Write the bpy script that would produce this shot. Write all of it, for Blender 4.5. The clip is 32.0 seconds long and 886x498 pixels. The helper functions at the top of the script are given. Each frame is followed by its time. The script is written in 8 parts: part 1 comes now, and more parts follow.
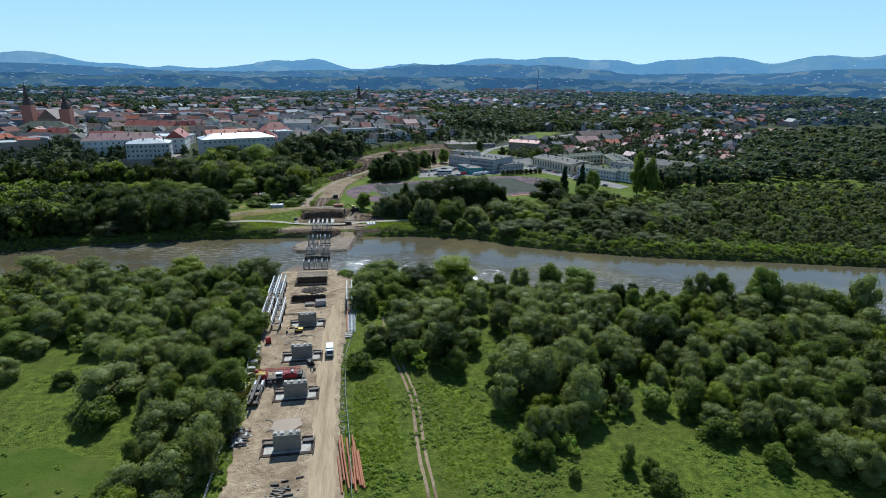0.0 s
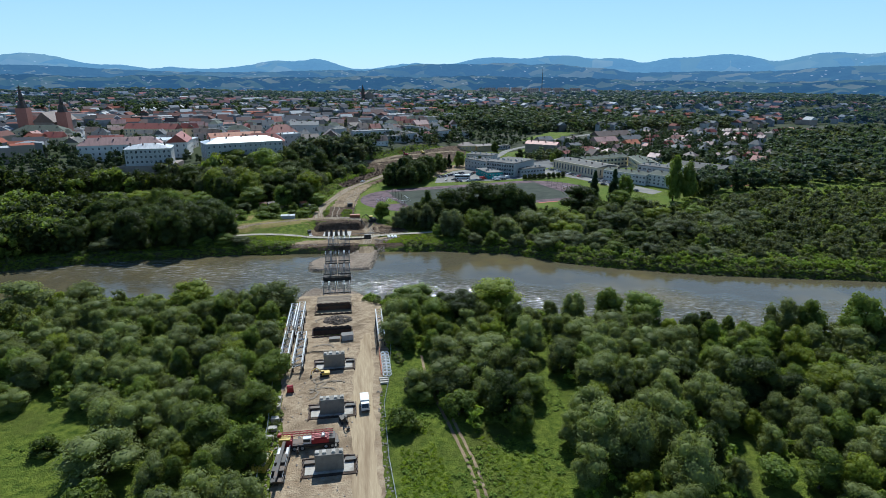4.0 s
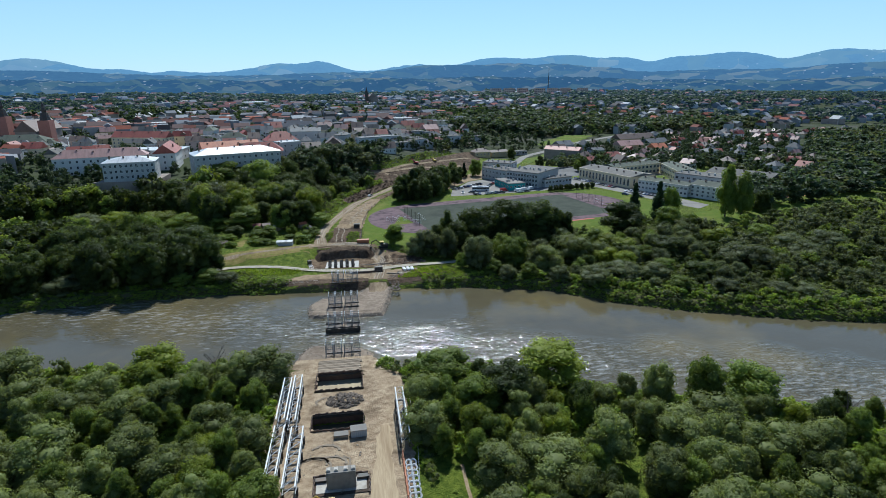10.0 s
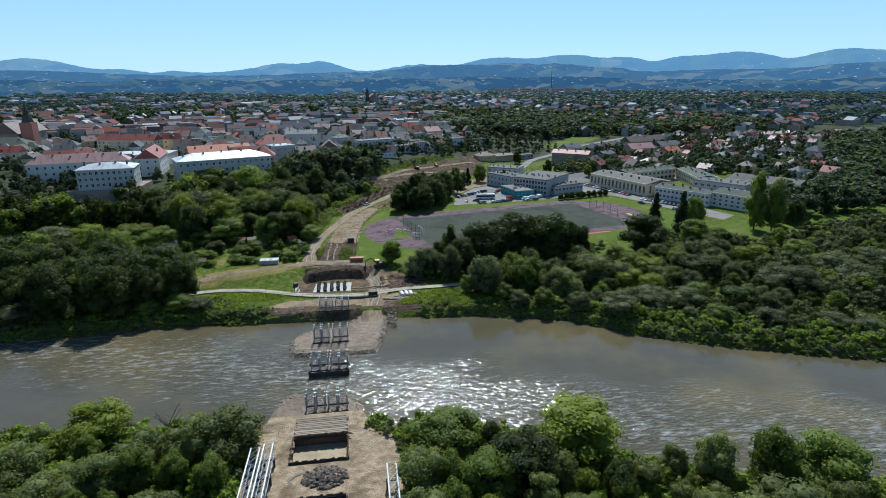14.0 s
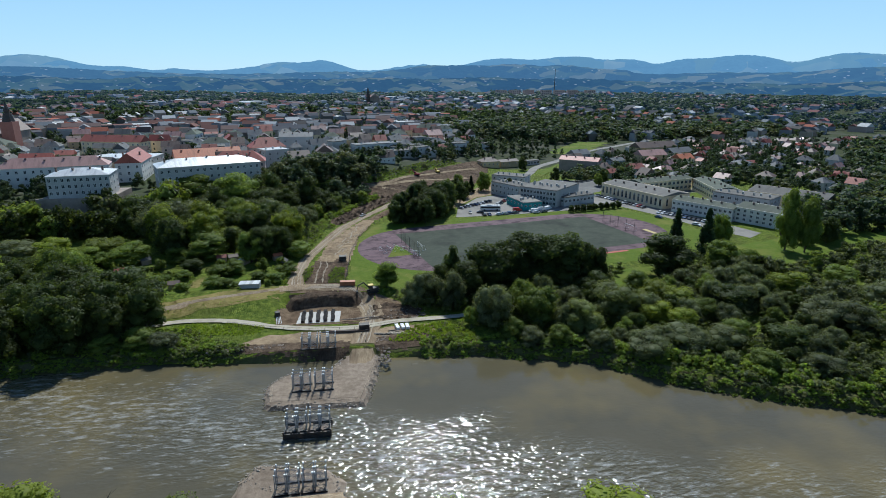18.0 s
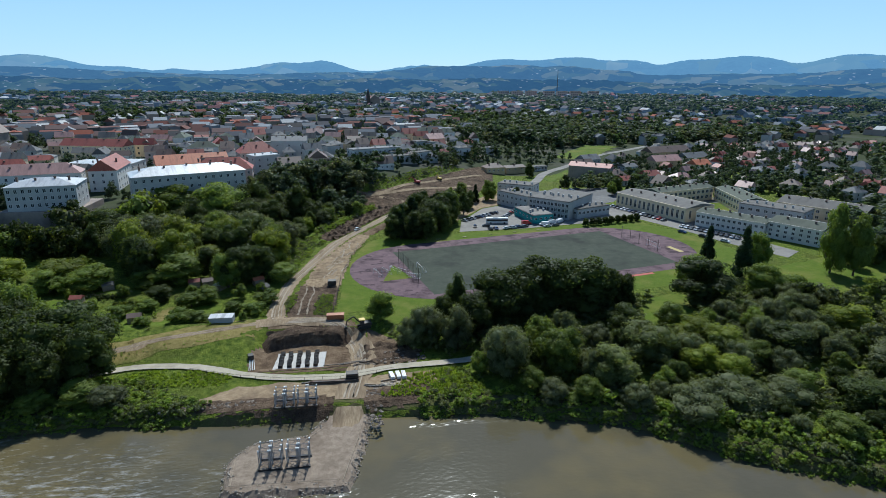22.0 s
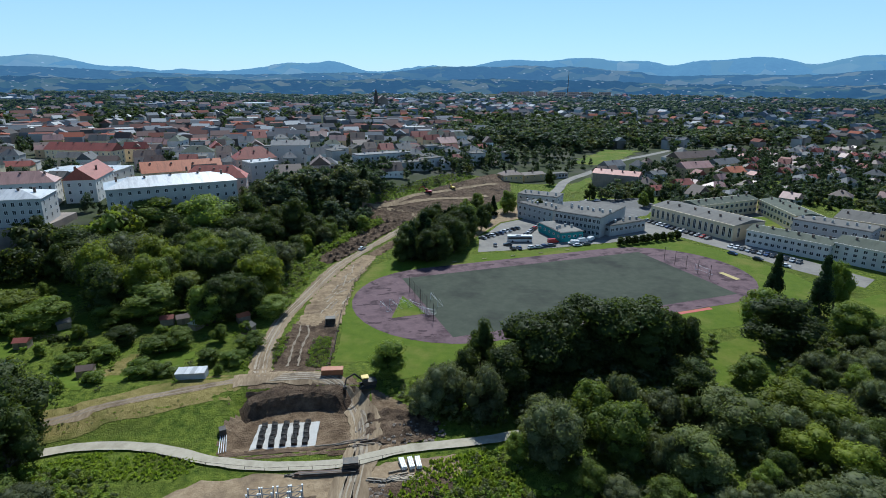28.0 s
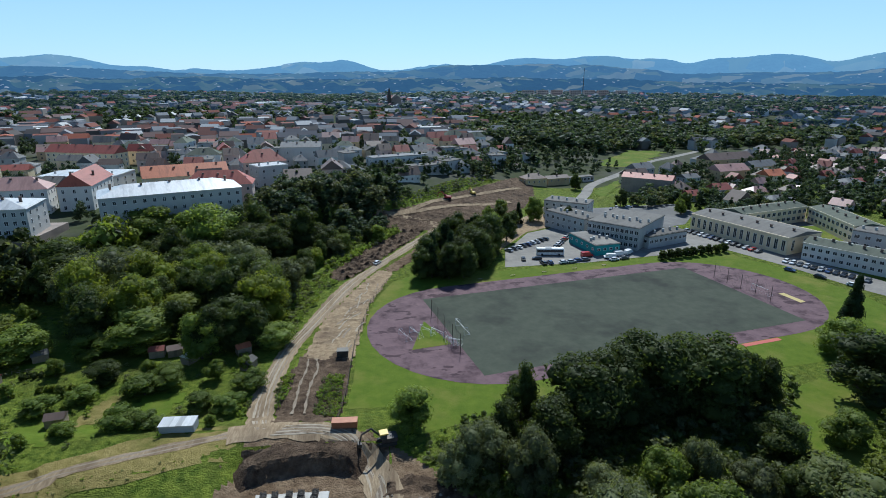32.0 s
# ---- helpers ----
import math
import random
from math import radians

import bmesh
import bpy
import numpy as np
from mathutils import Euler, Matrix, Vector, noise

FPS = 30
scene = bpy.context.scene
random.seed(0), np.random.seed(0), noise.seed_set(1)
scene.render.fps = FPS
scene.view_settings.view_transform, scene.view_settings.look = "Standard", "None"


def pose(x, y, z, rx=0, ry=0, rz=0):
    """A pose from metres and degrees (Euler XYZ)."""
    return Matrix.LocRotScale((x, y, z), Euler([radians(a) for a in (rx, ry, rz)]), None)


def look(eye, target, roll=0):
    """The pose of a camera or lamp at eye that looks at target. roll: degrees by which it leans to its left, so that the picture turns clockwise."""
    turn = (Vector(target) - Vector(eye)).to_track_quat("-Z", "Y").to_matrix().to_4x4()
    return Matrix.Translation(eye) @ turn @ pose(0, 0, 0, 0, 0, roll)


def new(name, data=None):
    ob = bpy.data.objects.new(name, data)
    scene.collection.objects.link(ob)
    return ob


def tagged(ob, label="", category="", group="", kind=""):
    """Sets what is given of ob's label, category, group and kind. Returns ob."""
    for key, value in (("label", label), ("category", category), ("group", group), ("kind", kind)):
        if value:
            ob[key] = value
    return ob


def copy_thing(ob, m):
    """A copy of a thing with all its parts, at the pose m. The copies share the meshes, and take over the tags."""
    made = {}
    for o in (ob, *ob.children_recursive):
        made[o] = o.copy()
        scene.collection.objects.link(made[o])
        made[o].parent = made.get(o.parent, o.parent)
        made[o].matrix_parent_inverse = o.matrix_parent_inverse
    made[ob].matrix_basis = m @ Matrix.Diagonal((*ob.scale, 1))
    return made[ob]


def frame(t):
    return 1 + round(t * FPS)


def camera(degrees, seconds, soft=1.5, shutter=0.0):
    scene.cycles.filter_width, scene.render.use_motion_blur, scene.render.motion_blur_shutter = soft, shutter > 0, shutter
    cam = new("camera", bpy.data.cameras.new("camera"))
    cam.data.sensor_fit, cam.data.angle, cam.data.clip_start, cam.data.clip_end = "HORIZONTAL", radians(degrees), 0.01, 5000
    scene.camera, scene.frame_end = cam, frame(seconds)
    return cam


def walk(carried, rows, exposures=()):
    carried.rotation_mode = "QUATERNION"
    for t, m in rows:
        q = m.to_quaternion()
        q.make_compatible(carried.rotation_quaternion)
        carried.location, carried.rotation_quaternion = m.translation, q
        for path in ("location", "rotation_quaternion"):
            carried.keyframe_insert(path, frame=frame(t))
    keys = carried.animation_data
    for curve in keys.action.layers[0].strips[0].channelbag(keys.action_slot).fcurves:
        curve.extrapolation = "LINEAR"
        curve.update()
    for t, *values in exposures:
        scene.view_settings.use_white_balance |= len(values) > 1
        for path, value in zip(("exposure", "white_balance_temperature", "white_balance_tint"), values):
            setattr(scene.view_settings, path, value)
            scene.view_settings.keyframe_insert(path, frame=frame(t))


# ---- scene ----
cam = camera(76.7, 32.0, 0.9)
PATH = [
    (0, (11.381, -134.794, 74.622), (11.695, -132.907, 74.04), 0.7),
    (1, (10.251, -127.833, 74.561), (10.565, -125.946, 73.977), 0.5),
    (2, (8.1, -120.496, 74.278), (8.412, -118.609, 73.694), 0.5),
    (3, (5.54, -113.187, 74.196), (5.851, -111.3, 73.613), 0.5),
    (6, (-0.048, -91.065, 74.03), (0.253, -89.177, 73.445), -0.2),
    (7, (-0.206, -82.876, 74.262), (0.093, -80.987, 73.676), -0.3),
    (8, (0.414, -74.468, 74.327), (0.71, -72.579, 73.742), -0.4),
    (9, (0.954, -66.761, 74.315), (1.25, -64.871, 73.733), -0.3),
    (10, (1.823, -59.493, 74.159), (2.117, -57.602, 73.579), -0.3),
    (11, (2.515, -52.734, 74.039), (2.808, -50.842, 73.46), -0.3),
    (12, (3.547, -45.817, 74.081), (3.837, -43.925, 73.502), -0.4),
    (13, (4.55, -39.131, 74.085), (4.84, -37.238, 73.507), -0.3),
    (14, (5.671, -32.348, 74.119), (5.959, -30.456, 73.539), -0.3),
    (17, (7.849, -13.169, 74.992), (8.14, -11.277, 74.414), 0.3),
    (18, (9.15, -6.318, 75.23), (9.437, -4.426, 74.651), 0.3),
    (19, (10.087, 0.754, 75.136), (10.373, 2.648, 74.558), 0.4),
    (20, (10.971, 8.331, 75.243), (11.257, 10.223, 74.664), 0.4),
    (21, (11.906, 15.654, 75.287), (12.191, 17.547, 74.708), 0.4),
    (22, (12.879, 23.377, 75.321), (13.163, 25.271, 74.744), 0.4),
    (23, (13.411, 30.011, 75.28), (13.696, 31.905, 74.704), 0.5),
    (24, (13.868, 36.643, 75.272), (14.15, 38.537, 74.696), 0.5),
    (25, (14.369, 42.706, 75.243), (14.642, 44.602, 74.668), 0.5),
    (28, (14.043, 59.824, 74.796), (14.302, 61.722, 74.221), 0.5),
    (29, (13.768, 65.686, 74.35), (14.018, 67.585, 73.775), 0.4),
    (30, (13.339, 71.878, 74.206), (13.579, 73.779, 73.631), 0.4),
    (31, (13.16, 77.978, 74.234), (13.387, 79.88, 73.657), 0.3),
    (32, (12.563, 84.777, 74.212), (12.78, 86.679, 73.633), 0.3),
]
walk(cam, [(t, look(eye, target, roll)) for t, eye, target, roll in PATH], [(0, 0.05, 5560, 4), (13, 0.03, 5560, 4), (17, -0.04, 5620, 4), (20.5, -0.04, 5620, 4), (24, 0.03, 5560, 4), (32, 0.03, 5560, 4)])

# ---- world, sun ----
SUN_AZ, SUN_EL = 10.0, 48.0          # degrees east of +y, degrees above the horizon
world = bpy.data.worlds.new("sky")
scene.world = world
world.use_nodes = True
wn = world.node_tree
sky = wn.nodes.new("ShaderNodeTexSky")
sky.sky_type, sky.sun_disc = "NISHITA", False
sky.sun_elevation, sky.sun_rotation = radians(SUN_EL), radians(SUN_AZ)
sky.altitude, sky.air_density, sky.dust_density, sky.ozone_density = 300, 1.0, 0.0, 6.0
veil = wn.nodes.new("ShaderNodeMix")                  # thin summer haze over the blue
veil.data_type = "RGBA"
veil.inputs["B"].default_value = (6.6, 9.6, 11.6, 1)
low_sky, dirn, rise_ = wn.nodes.new("ShaderNodeMapRange"), wn.nodes.new("ShaderNodeTexCoord"), wn.nodes.new("ShaderNodeSeparateXYZ")
low_sky.inputs["From Min"].default_value, low_sky.inputs["From Max"].default_value = 0.0, 0.5
low_sky.inputs["To Min"].default_value, low_sky.inputs["To Max"].default_value = 0.66, 0.0
wn.links.new(dirn.outputs["Generated"], rise_.inputs[0]), wn.links.new(rise_.outputs["Z"], low_sky.inputs["Value"]), wn.links.new(low_sky.outputs[0], veil.inputs["Factor"])
wn.links.new(sky.outputs[0], veil.inputs["A"]), wn.links.new(veil.outputs["Result"], wn.nodes["Background"].inputs[0])
wn.nodes["Background"].inputs[1].default_value = 0.088
sun = new("sun", bpy.data.lights.new("sun", "SUN"))
sun.data.energy, sun.data.angle, sun.data.color = 5.0, radians(0.53), (1.0, 0.95, 0.86)
a, e = radians(SUN_AZ), radians(SUN_EL)
sun.matrix_world = look((300 * math.sin(a) * math.cos(e), 300 * math.cos(a) * math.cos(e), 300 * math.sin(e)), (0, 0, 0))


# ---- materials ----
def mat(name, c1, c2, scale=1.0, rough=0.8, bump=0.0, c3=None, scale3=0.1, spread=0.5, metal=0.0, rand=0.0, island=0.0, gloss=0.5,
        stretch=(1, 1, 1), fine=0.0):
    """Two colours mixed by a fine noise, a third by a broad one; bump in metres; rand / island: brightness change per object / per piece."""
    m = bpy.data.materials.new(name)
    m.use_nodes = True
    n, l = m.node_tree.nodes, m.node_tree.links
    p = n["Principled BSDF"]
    p.inputs["Roughness"].default_value, p.inputs["Metallic"].default_value = rough, metal
    p.inputs["Specular IOR Level"].default_value = gloss
    co, mp = n.new("ShaderNodeTexCoord"), n.new("ShaderNodeMapping")
    l.new(co.outputs["Object"], mp.inputs[0])
    mp.inputs["Scale"].default_value = stretch

    def ns(sc, detail):
        t = n.new("ShaderNodeTexNoise")
        t.inputs["Scale"].default_value, t.inputs["Detail"].default_value, t.inputs["Roughness"].default_value = sc, detail, 0.65
        l.new(mp.outputs[0], t.inputs["Vector"])
        return t

    def ramp(src, a, b):
        r = n.new("ShaderNodeMapRange")
        r.inputs["From Min"].default_value, r.inputs["From Max"].default_value = a, b
        l.new(src, r.inputs["Value"])
        return r.outputs[0]

    def mix(f, a, b):
        x = n.new("ShaderNodeMix")
        x.data_type = "RGBA"
        l.new(f, x.inputs["Factor"])
        for sock, v in ((x.inputs["A"], a), (x.inputs["B"], b)):
            if isinstance(v, tuple):
                sock.default_value = (*v, 1)
            else:
                l.new(v, sock)
        return x.outputs["Result"]

    t1 = ns(scale, 5)
    col = mix(ramp(t1.outputs[0], 0.5 - spread / 2, 0.5 + spread / 2), c1, c2)
    if c3:
        t3 = ns(scale3, 4)
        col = mix(ramp(t3.outputs[0], 0.48, 0.68), col, c3)
    for amount, node, out in ((rand, "ShaderNodeObjectInfo", "Random"), (island, "ShaderNodeNewGeometry", "Random Per Island")):
        if amount:
            g = n.new(node)
            h = n.new("ShaderNodeHueSaturation")
            l.new(ramp(g.outputs[out], 0, 1), h.inputs["Value"])
            r = h.inputs["Value"].links[0].from_node
            r.inputs["To Min"].default_value, r.inputs["To Max"].default_value = 1 - amount, 1 + amount
            l.new(col, h.inputs["Color"])
            col = h.outputs[0]
    l.new(col, p.inputs["Base Color"])
    if bump:
        b = n.new("ShaderNodeBump")
        b.inputs["Distance"].default_value, b.inputs["Strength"].default_value = bump, 1
        src = t1.outputs[0]
        if fine:
            tf = ns(fine, 3)
            ad = n.new("ShaderNodeMath")
            l.new(src, ad.inputs[0]), l.new(tf.outputs[0], ad.inputs[1])
            src = ad.outputs[0]
        l.new(src, b.inputs["Height"]), l.new(b.outputs[0], p.inputs["Normal"])
    return m


def leaf_mat(name, dark, light, warm, island=0.2, rand=0.26):
    """Leaves: part of the light goes through them."""
    m = mat(name, dark, light, 0.35, 0.6, rand=rand, island=island, c3=warm, scale3=0.085, gloss=0.2)
    n, l = m.node_tree.nodes, m.node_tree.links
    p, out = n["Principled BSDF"], n["Material Output"]
    tr, mx = n.new("ShaderNodeBsdfTranslucent"), n.new("ShaderNodeMixShader")
    vm = n.new("ShaderNodeVectorMath")
    vm.operation = "MULTIPLY"
    vm.inputs[1].default_value = (1.4, 1.38, 0.72)
    l.new(p.inputs["Base Color"].links[0].from_socket, vm.inputs[0]), l.new(vm.outputs[0], tr.inputs[0])
    mx.inputs[0].default_value = 0.5
    l.new(p.outputs[0], mx.inputs[1]), l.new(tr.outputs[0], mx.inputs[2]), l.new(mx.outputs[0], out.inputs[0])
    return m


GRASS = mat("meadow_grass", (0.072, 0.114, 0.013), (0.21, 0.256, 0.035), 0.55, 0.9, 0.9, (0.12, 0.138, 0.025), 0.05, gloss=0.1, fine=3, spread=0.28)
LAWN = mat("mown_lawn", (0.07, 0.112, 0.01), (0.118, 0.158, 0.016), 0.35, 0.9, 0.12, (0.165, 0.165, 0.035), 0.05, gloss=0.1, fine=4)
LEVEE = mat("levee_grass", (0.19, 0.155, 0.045), (0.33, 0.265, 0.10), 0.5, 0.9, 0.35, (0.115, 0.125, 0.025), 0.1, gloss=0.1, fine=4)
SOIL = mat("construction_soil", (0.27, 0.19, 0.118), (0.50, 0.39, 0.26), 0.55, 0.95, 0.3, (0.17, 0.12, 0.076), 0.14, gloss=0.1, fine=3, spread=0.34)
HAUL = mat("haul_road_gravel", (0.36, 0.268, 0.165), (0.49, 0.385, 0.25), 1.1, 0.95, 0.08, (0.29, 0.21, 0.13), 0.16, stretch=(2.5, 0.22, 1), gloss=0.1, spread=0.4)
DIRT = mat("dirt_road", (0.23, 0.163, 0.098), (0.375, 0.285, 0.18), 0.6, 0.95, 0.15, (0.17, 0.122, 0.08), 0.13, gloss=0.1, spread=0.4, fine=3)
TURNED = mat("turned_earth", (0.125, 0.083, 0.05), (0.265, 0.19, 0.122), 0.4, 0.95, 0.6, (0.08, 0.052, 0.032), 0.085, gloss=0.1, fine=2, spread=0.32)
BROWN = mat("dark_brown_earth", (0.08, 0.052, 0.034), (0.195, 0.138, 0.092), 0.5, 0.95, 0.6, (0.052, 0.036, 0.025), 0.11, gloss=0.1, fine=2.5, spread=0.34)
ROAD_E = mat("wheeled_earth", (0.215, 0.155, 0.095), (0.355, 0.275, 0.18), 1.2, 0.95, 0.12, (0.15, 0.108, 0.07), 0.12, gloss=0.1, stretch=(1.6, 0.3, 1), spread=0.36)
DARKSOIL = mat("dark_soil", (0.065, 0.05, 0.04), (0.14, 0.10, 0.075), 0.5, 0.95, 0.3, (0.05, 0.04, 0.032), 0.2, gloss=0.1, fine=3)
PATH_M = mat("pale_gravel_path", (0.36, 0.315, 0.235), (0.47, 0.42, 0.325), 1.2, 0.95, 0.02, (0.31, 0.275, 0.205), 0.25, gloss=0.1)
RUBBLE = mat("rubble_stone", (0.24, 0.195, 0.15), (0.42, 0.365, 0.30), 1.5, 0.9, 0.1, rand=0.25, island=0.3)
GRAVEL = mat("river_gravel", (0.205, 0.158, 0.118), (0.335, 0.27, 0.205), 0.7, 0.95, 0.12, (0.16, 0.122, 0.09), 0.13, gloss=0.1, fine=5, spread=0.36)
ASPHALT = mat("asphalt", (0.085, 0.083, 0.08), (0.135, 0.13, 0.125), 0.7, 0.9, 0.01, (0.2, 0.19, 0.175), 0.05)
PAVED = mat("worn_paving", (0.19, 0.175, 0.155), (0.255, 0.235, 0.205), 0.5, 0.9, 0.01, (0.14, 0.13, 0.118), 0.08)
PITCH_M = mat("grey_green_turf", (0.055, 0.064, 0.048), (0.085, 0.093, 0.07), 0.25, 0.95, 0.02, (0.042, 0.046, 0.038), 0.045, gloss=0.1, fine=3)
TRACK_M = mat("faded_purple_track", (0.108, 0.064, 0.074), (0.158, 0.10, 0.108), 0.4, 0.85, 0.01, (0.042, 0.021, 0.028), 0.13, gloss=0.25)


def blotches(m, colour, scale, level, stretch=(1, 1, 1), amount=0.8):
    """Sharp-edged worn or wet patches over a surface."""
    nd, lk = m.node_tree.nodes, m.node_tree.links
    where, mp_, ns, rp_, mx = nd.new("ShaderNodeTexCoord"), nd.new("ShaderNodeMapping"), nd.new("ShaderNodeTexNoise"), nd.new("ShaderNodeMapRange"), nd.new("ShaderNodeMix")
    mp_.inputs["Scale"].default_value = stretch
    ns.inputs["Scale"].default_value, ns.inputs["Detail"].default_value, ns.inputs["Roughness"].default_value = scale, 5, 0.55
    lk.new(where.outputs["Object"], mp_.inputs[0])
    lk.new(mp_.outputs[0], ns.inputs["Vector"])
    lk.new(ns.outputs[0], rp_.inputs["Value"])
    rp_.inputs["From Min"].default_value, rp_.inputs["From Max"].default_value, rp_.inputs["To Max"].default_value = level, level + 0.03, amount
    mx.data_type = "RGBA"
    base = nd["Principled BSDF"].inputs["Base Color"]
    lk.new(rp_.outputs[0], mx.inputs["Factor"])
    lk.new(base.links[0].from_socket, mx.inputs["A"])
    mx.inputs["B"].default_value = (*colour, 1)
    lk.new(mx.outputs["Result"], base)


blotches(TRACK_M, (0.032, 0.014, 0.02), 0.16, 0.57, (0.7, 1.3, 1))
CLAY = mat("red_clay", (0.42, 0.10, 0.08), (0.5, 0.15, 0.11), 0.4, 0.9, c3=(0.36, 0.09, 0.07))
FARLAND = mat("valley_land", (0.035, 0.05, 0.02), (0.075, 0.08, 0.045), 0.05, 0.95, c3=(0.10, 0.095, 0.08), scale3=0.012, gloss=0.05)
CONCRETE = mat("grey_concrete", (0.185, 0.168, 0.142), (0.27, 0.25, 0.215), 0.8, 0.85, 0.01, (0.14, 0.128, 0.11), 0.3, fine=9)
STEEL = mat("galvanised_steel", (0.55, 0.57, 0.58), (0.72, 0.74, 0.75), 0.9, 0.42, metal=0.55, c3=(0.45, 0.46, 0.46), scale3=0.3)
WHITEST = mat("white_painted_steel", (0.68, 0.69, 0.69), (0.80, 0.80, 0.79), 0.8, 0.5, c3=(0.55, 0.53, 0.5), scale3=0.4)
DARKST = mat("dark_steel", (0.035, 0.033, 0.032), (0.075, 0.068, 0.06), 0.9, 0.6, metal=0.3, c3=(0.11, 0.07, 0.045), scale3=0.4)
RUST = mat("rusty_sheet_pile", (0.09, 0.06, 0.045), (0.17, 0.105, 0.07), 0.9, 0.8, 0.02, (0.06, 0.045, 0.038), 0.3, island=0.15)
ORANGE = mat("orange_pipe_paint", (0.30, 0.10, 0.04), (0.42, 0.16, 0.07), 0.7, 0.6, rand=0.15)
RED = mat("red_machine_paint", (0.33, 0.014, 0.022), (0.41, 0.025, 0.03), 1.0, 0.45, c3=(0.22, 0.02, 0.022), scale3=0.7)
YELLOW = mat("yellow_machine_paint", (0.62, 0.42, 0.06), (0.72, 0.52, 0.10), 1.0, 0.45, c3=(0.5, 0.34, 0.08), scale3=0.7)
TIMBER = mat("weathered_timber", (0.20, 0.15, 0.10), (0.36, 0.29, 0.21), 1.2, 0.85, 0.01, rand=0.25, stretch=(1, 6, 6))
BLACK = mat("black_rubber", (0.016, 0.016, 0.016), (0.03, 0.03, 0.03), 2, 0.75)
GLASS_D = mat("dark_window_glass", (0.02, 0.025, 0.03), (0.05, 0.06, 0.07), 0.3, 0.12, rand=0.5, gloss=0.5)
WFRAME = mat("white_window_frame", (0.66, 0.66, 0.65), (0.74, 0.74, 0.73), 1, 0.5)
BARK = mat("tree_bark", (0.07, 0.055, 0.04), (0.14, 0.11, 0.085), 2, 0.9, 0.03)
LEAF_W = leaf_mat("willow_leaves", (0.118, 0.146, 0.048), (0.262, 0.29, 0.104), (0.186, 0.214, 0.055))
LEAF_S = leaf_mat("sallow_leaves", (0.085, 0.103, 0.048), (0.19, 0.207, 0.098), (0.125, 0.142, 0.047))
LEAF_G = leaf_mat("broad_leaves", (0.098, 0.142, 0.027), (0.195, 0.243, 0.048), (0.2, 0.235, 0.04))
WEED = leaf_mat("rank_weed_leaves", (0.155, 0.235, 0.028), (0.28, 0.36, 0.06), (0.225, 0.29, 0.045), rand=0.0)
LEAF_D = leaf_mat("dark_leaves", (0.041, 0.06, 0.016), (0.083, 0.108, 0.027), (0.085, 0.105, 0.021))
LEAF_Y = leaf_mat("yellow_green_leaves", (0.14, 0.18, 0.02), (0.25, 0.28, 0.04), (0.18, 0.215, 0.028))
LEAF_C = leaf_mat("conifer_needles", (0.02, 0.04, 0.015), (0.04, 0.065, 0.025), (0.03, 0.05, 0.02))
# far woods: blue-green tint of the air mixed into the leaf colour
LEAF_F = leaf_mat("hazed_wood_leaves", (0.036, 0.058, 0.033), (0.075, 0.10, 0.055), (0.064, 0.086, 0.045))
TALLGRASS = leaf_mat("tall_grass_blades", (0.14, 0.21, 0.025), (0.26, 0.32, 0.05), (0.20, 0.25, 0.04), rand=0.0)


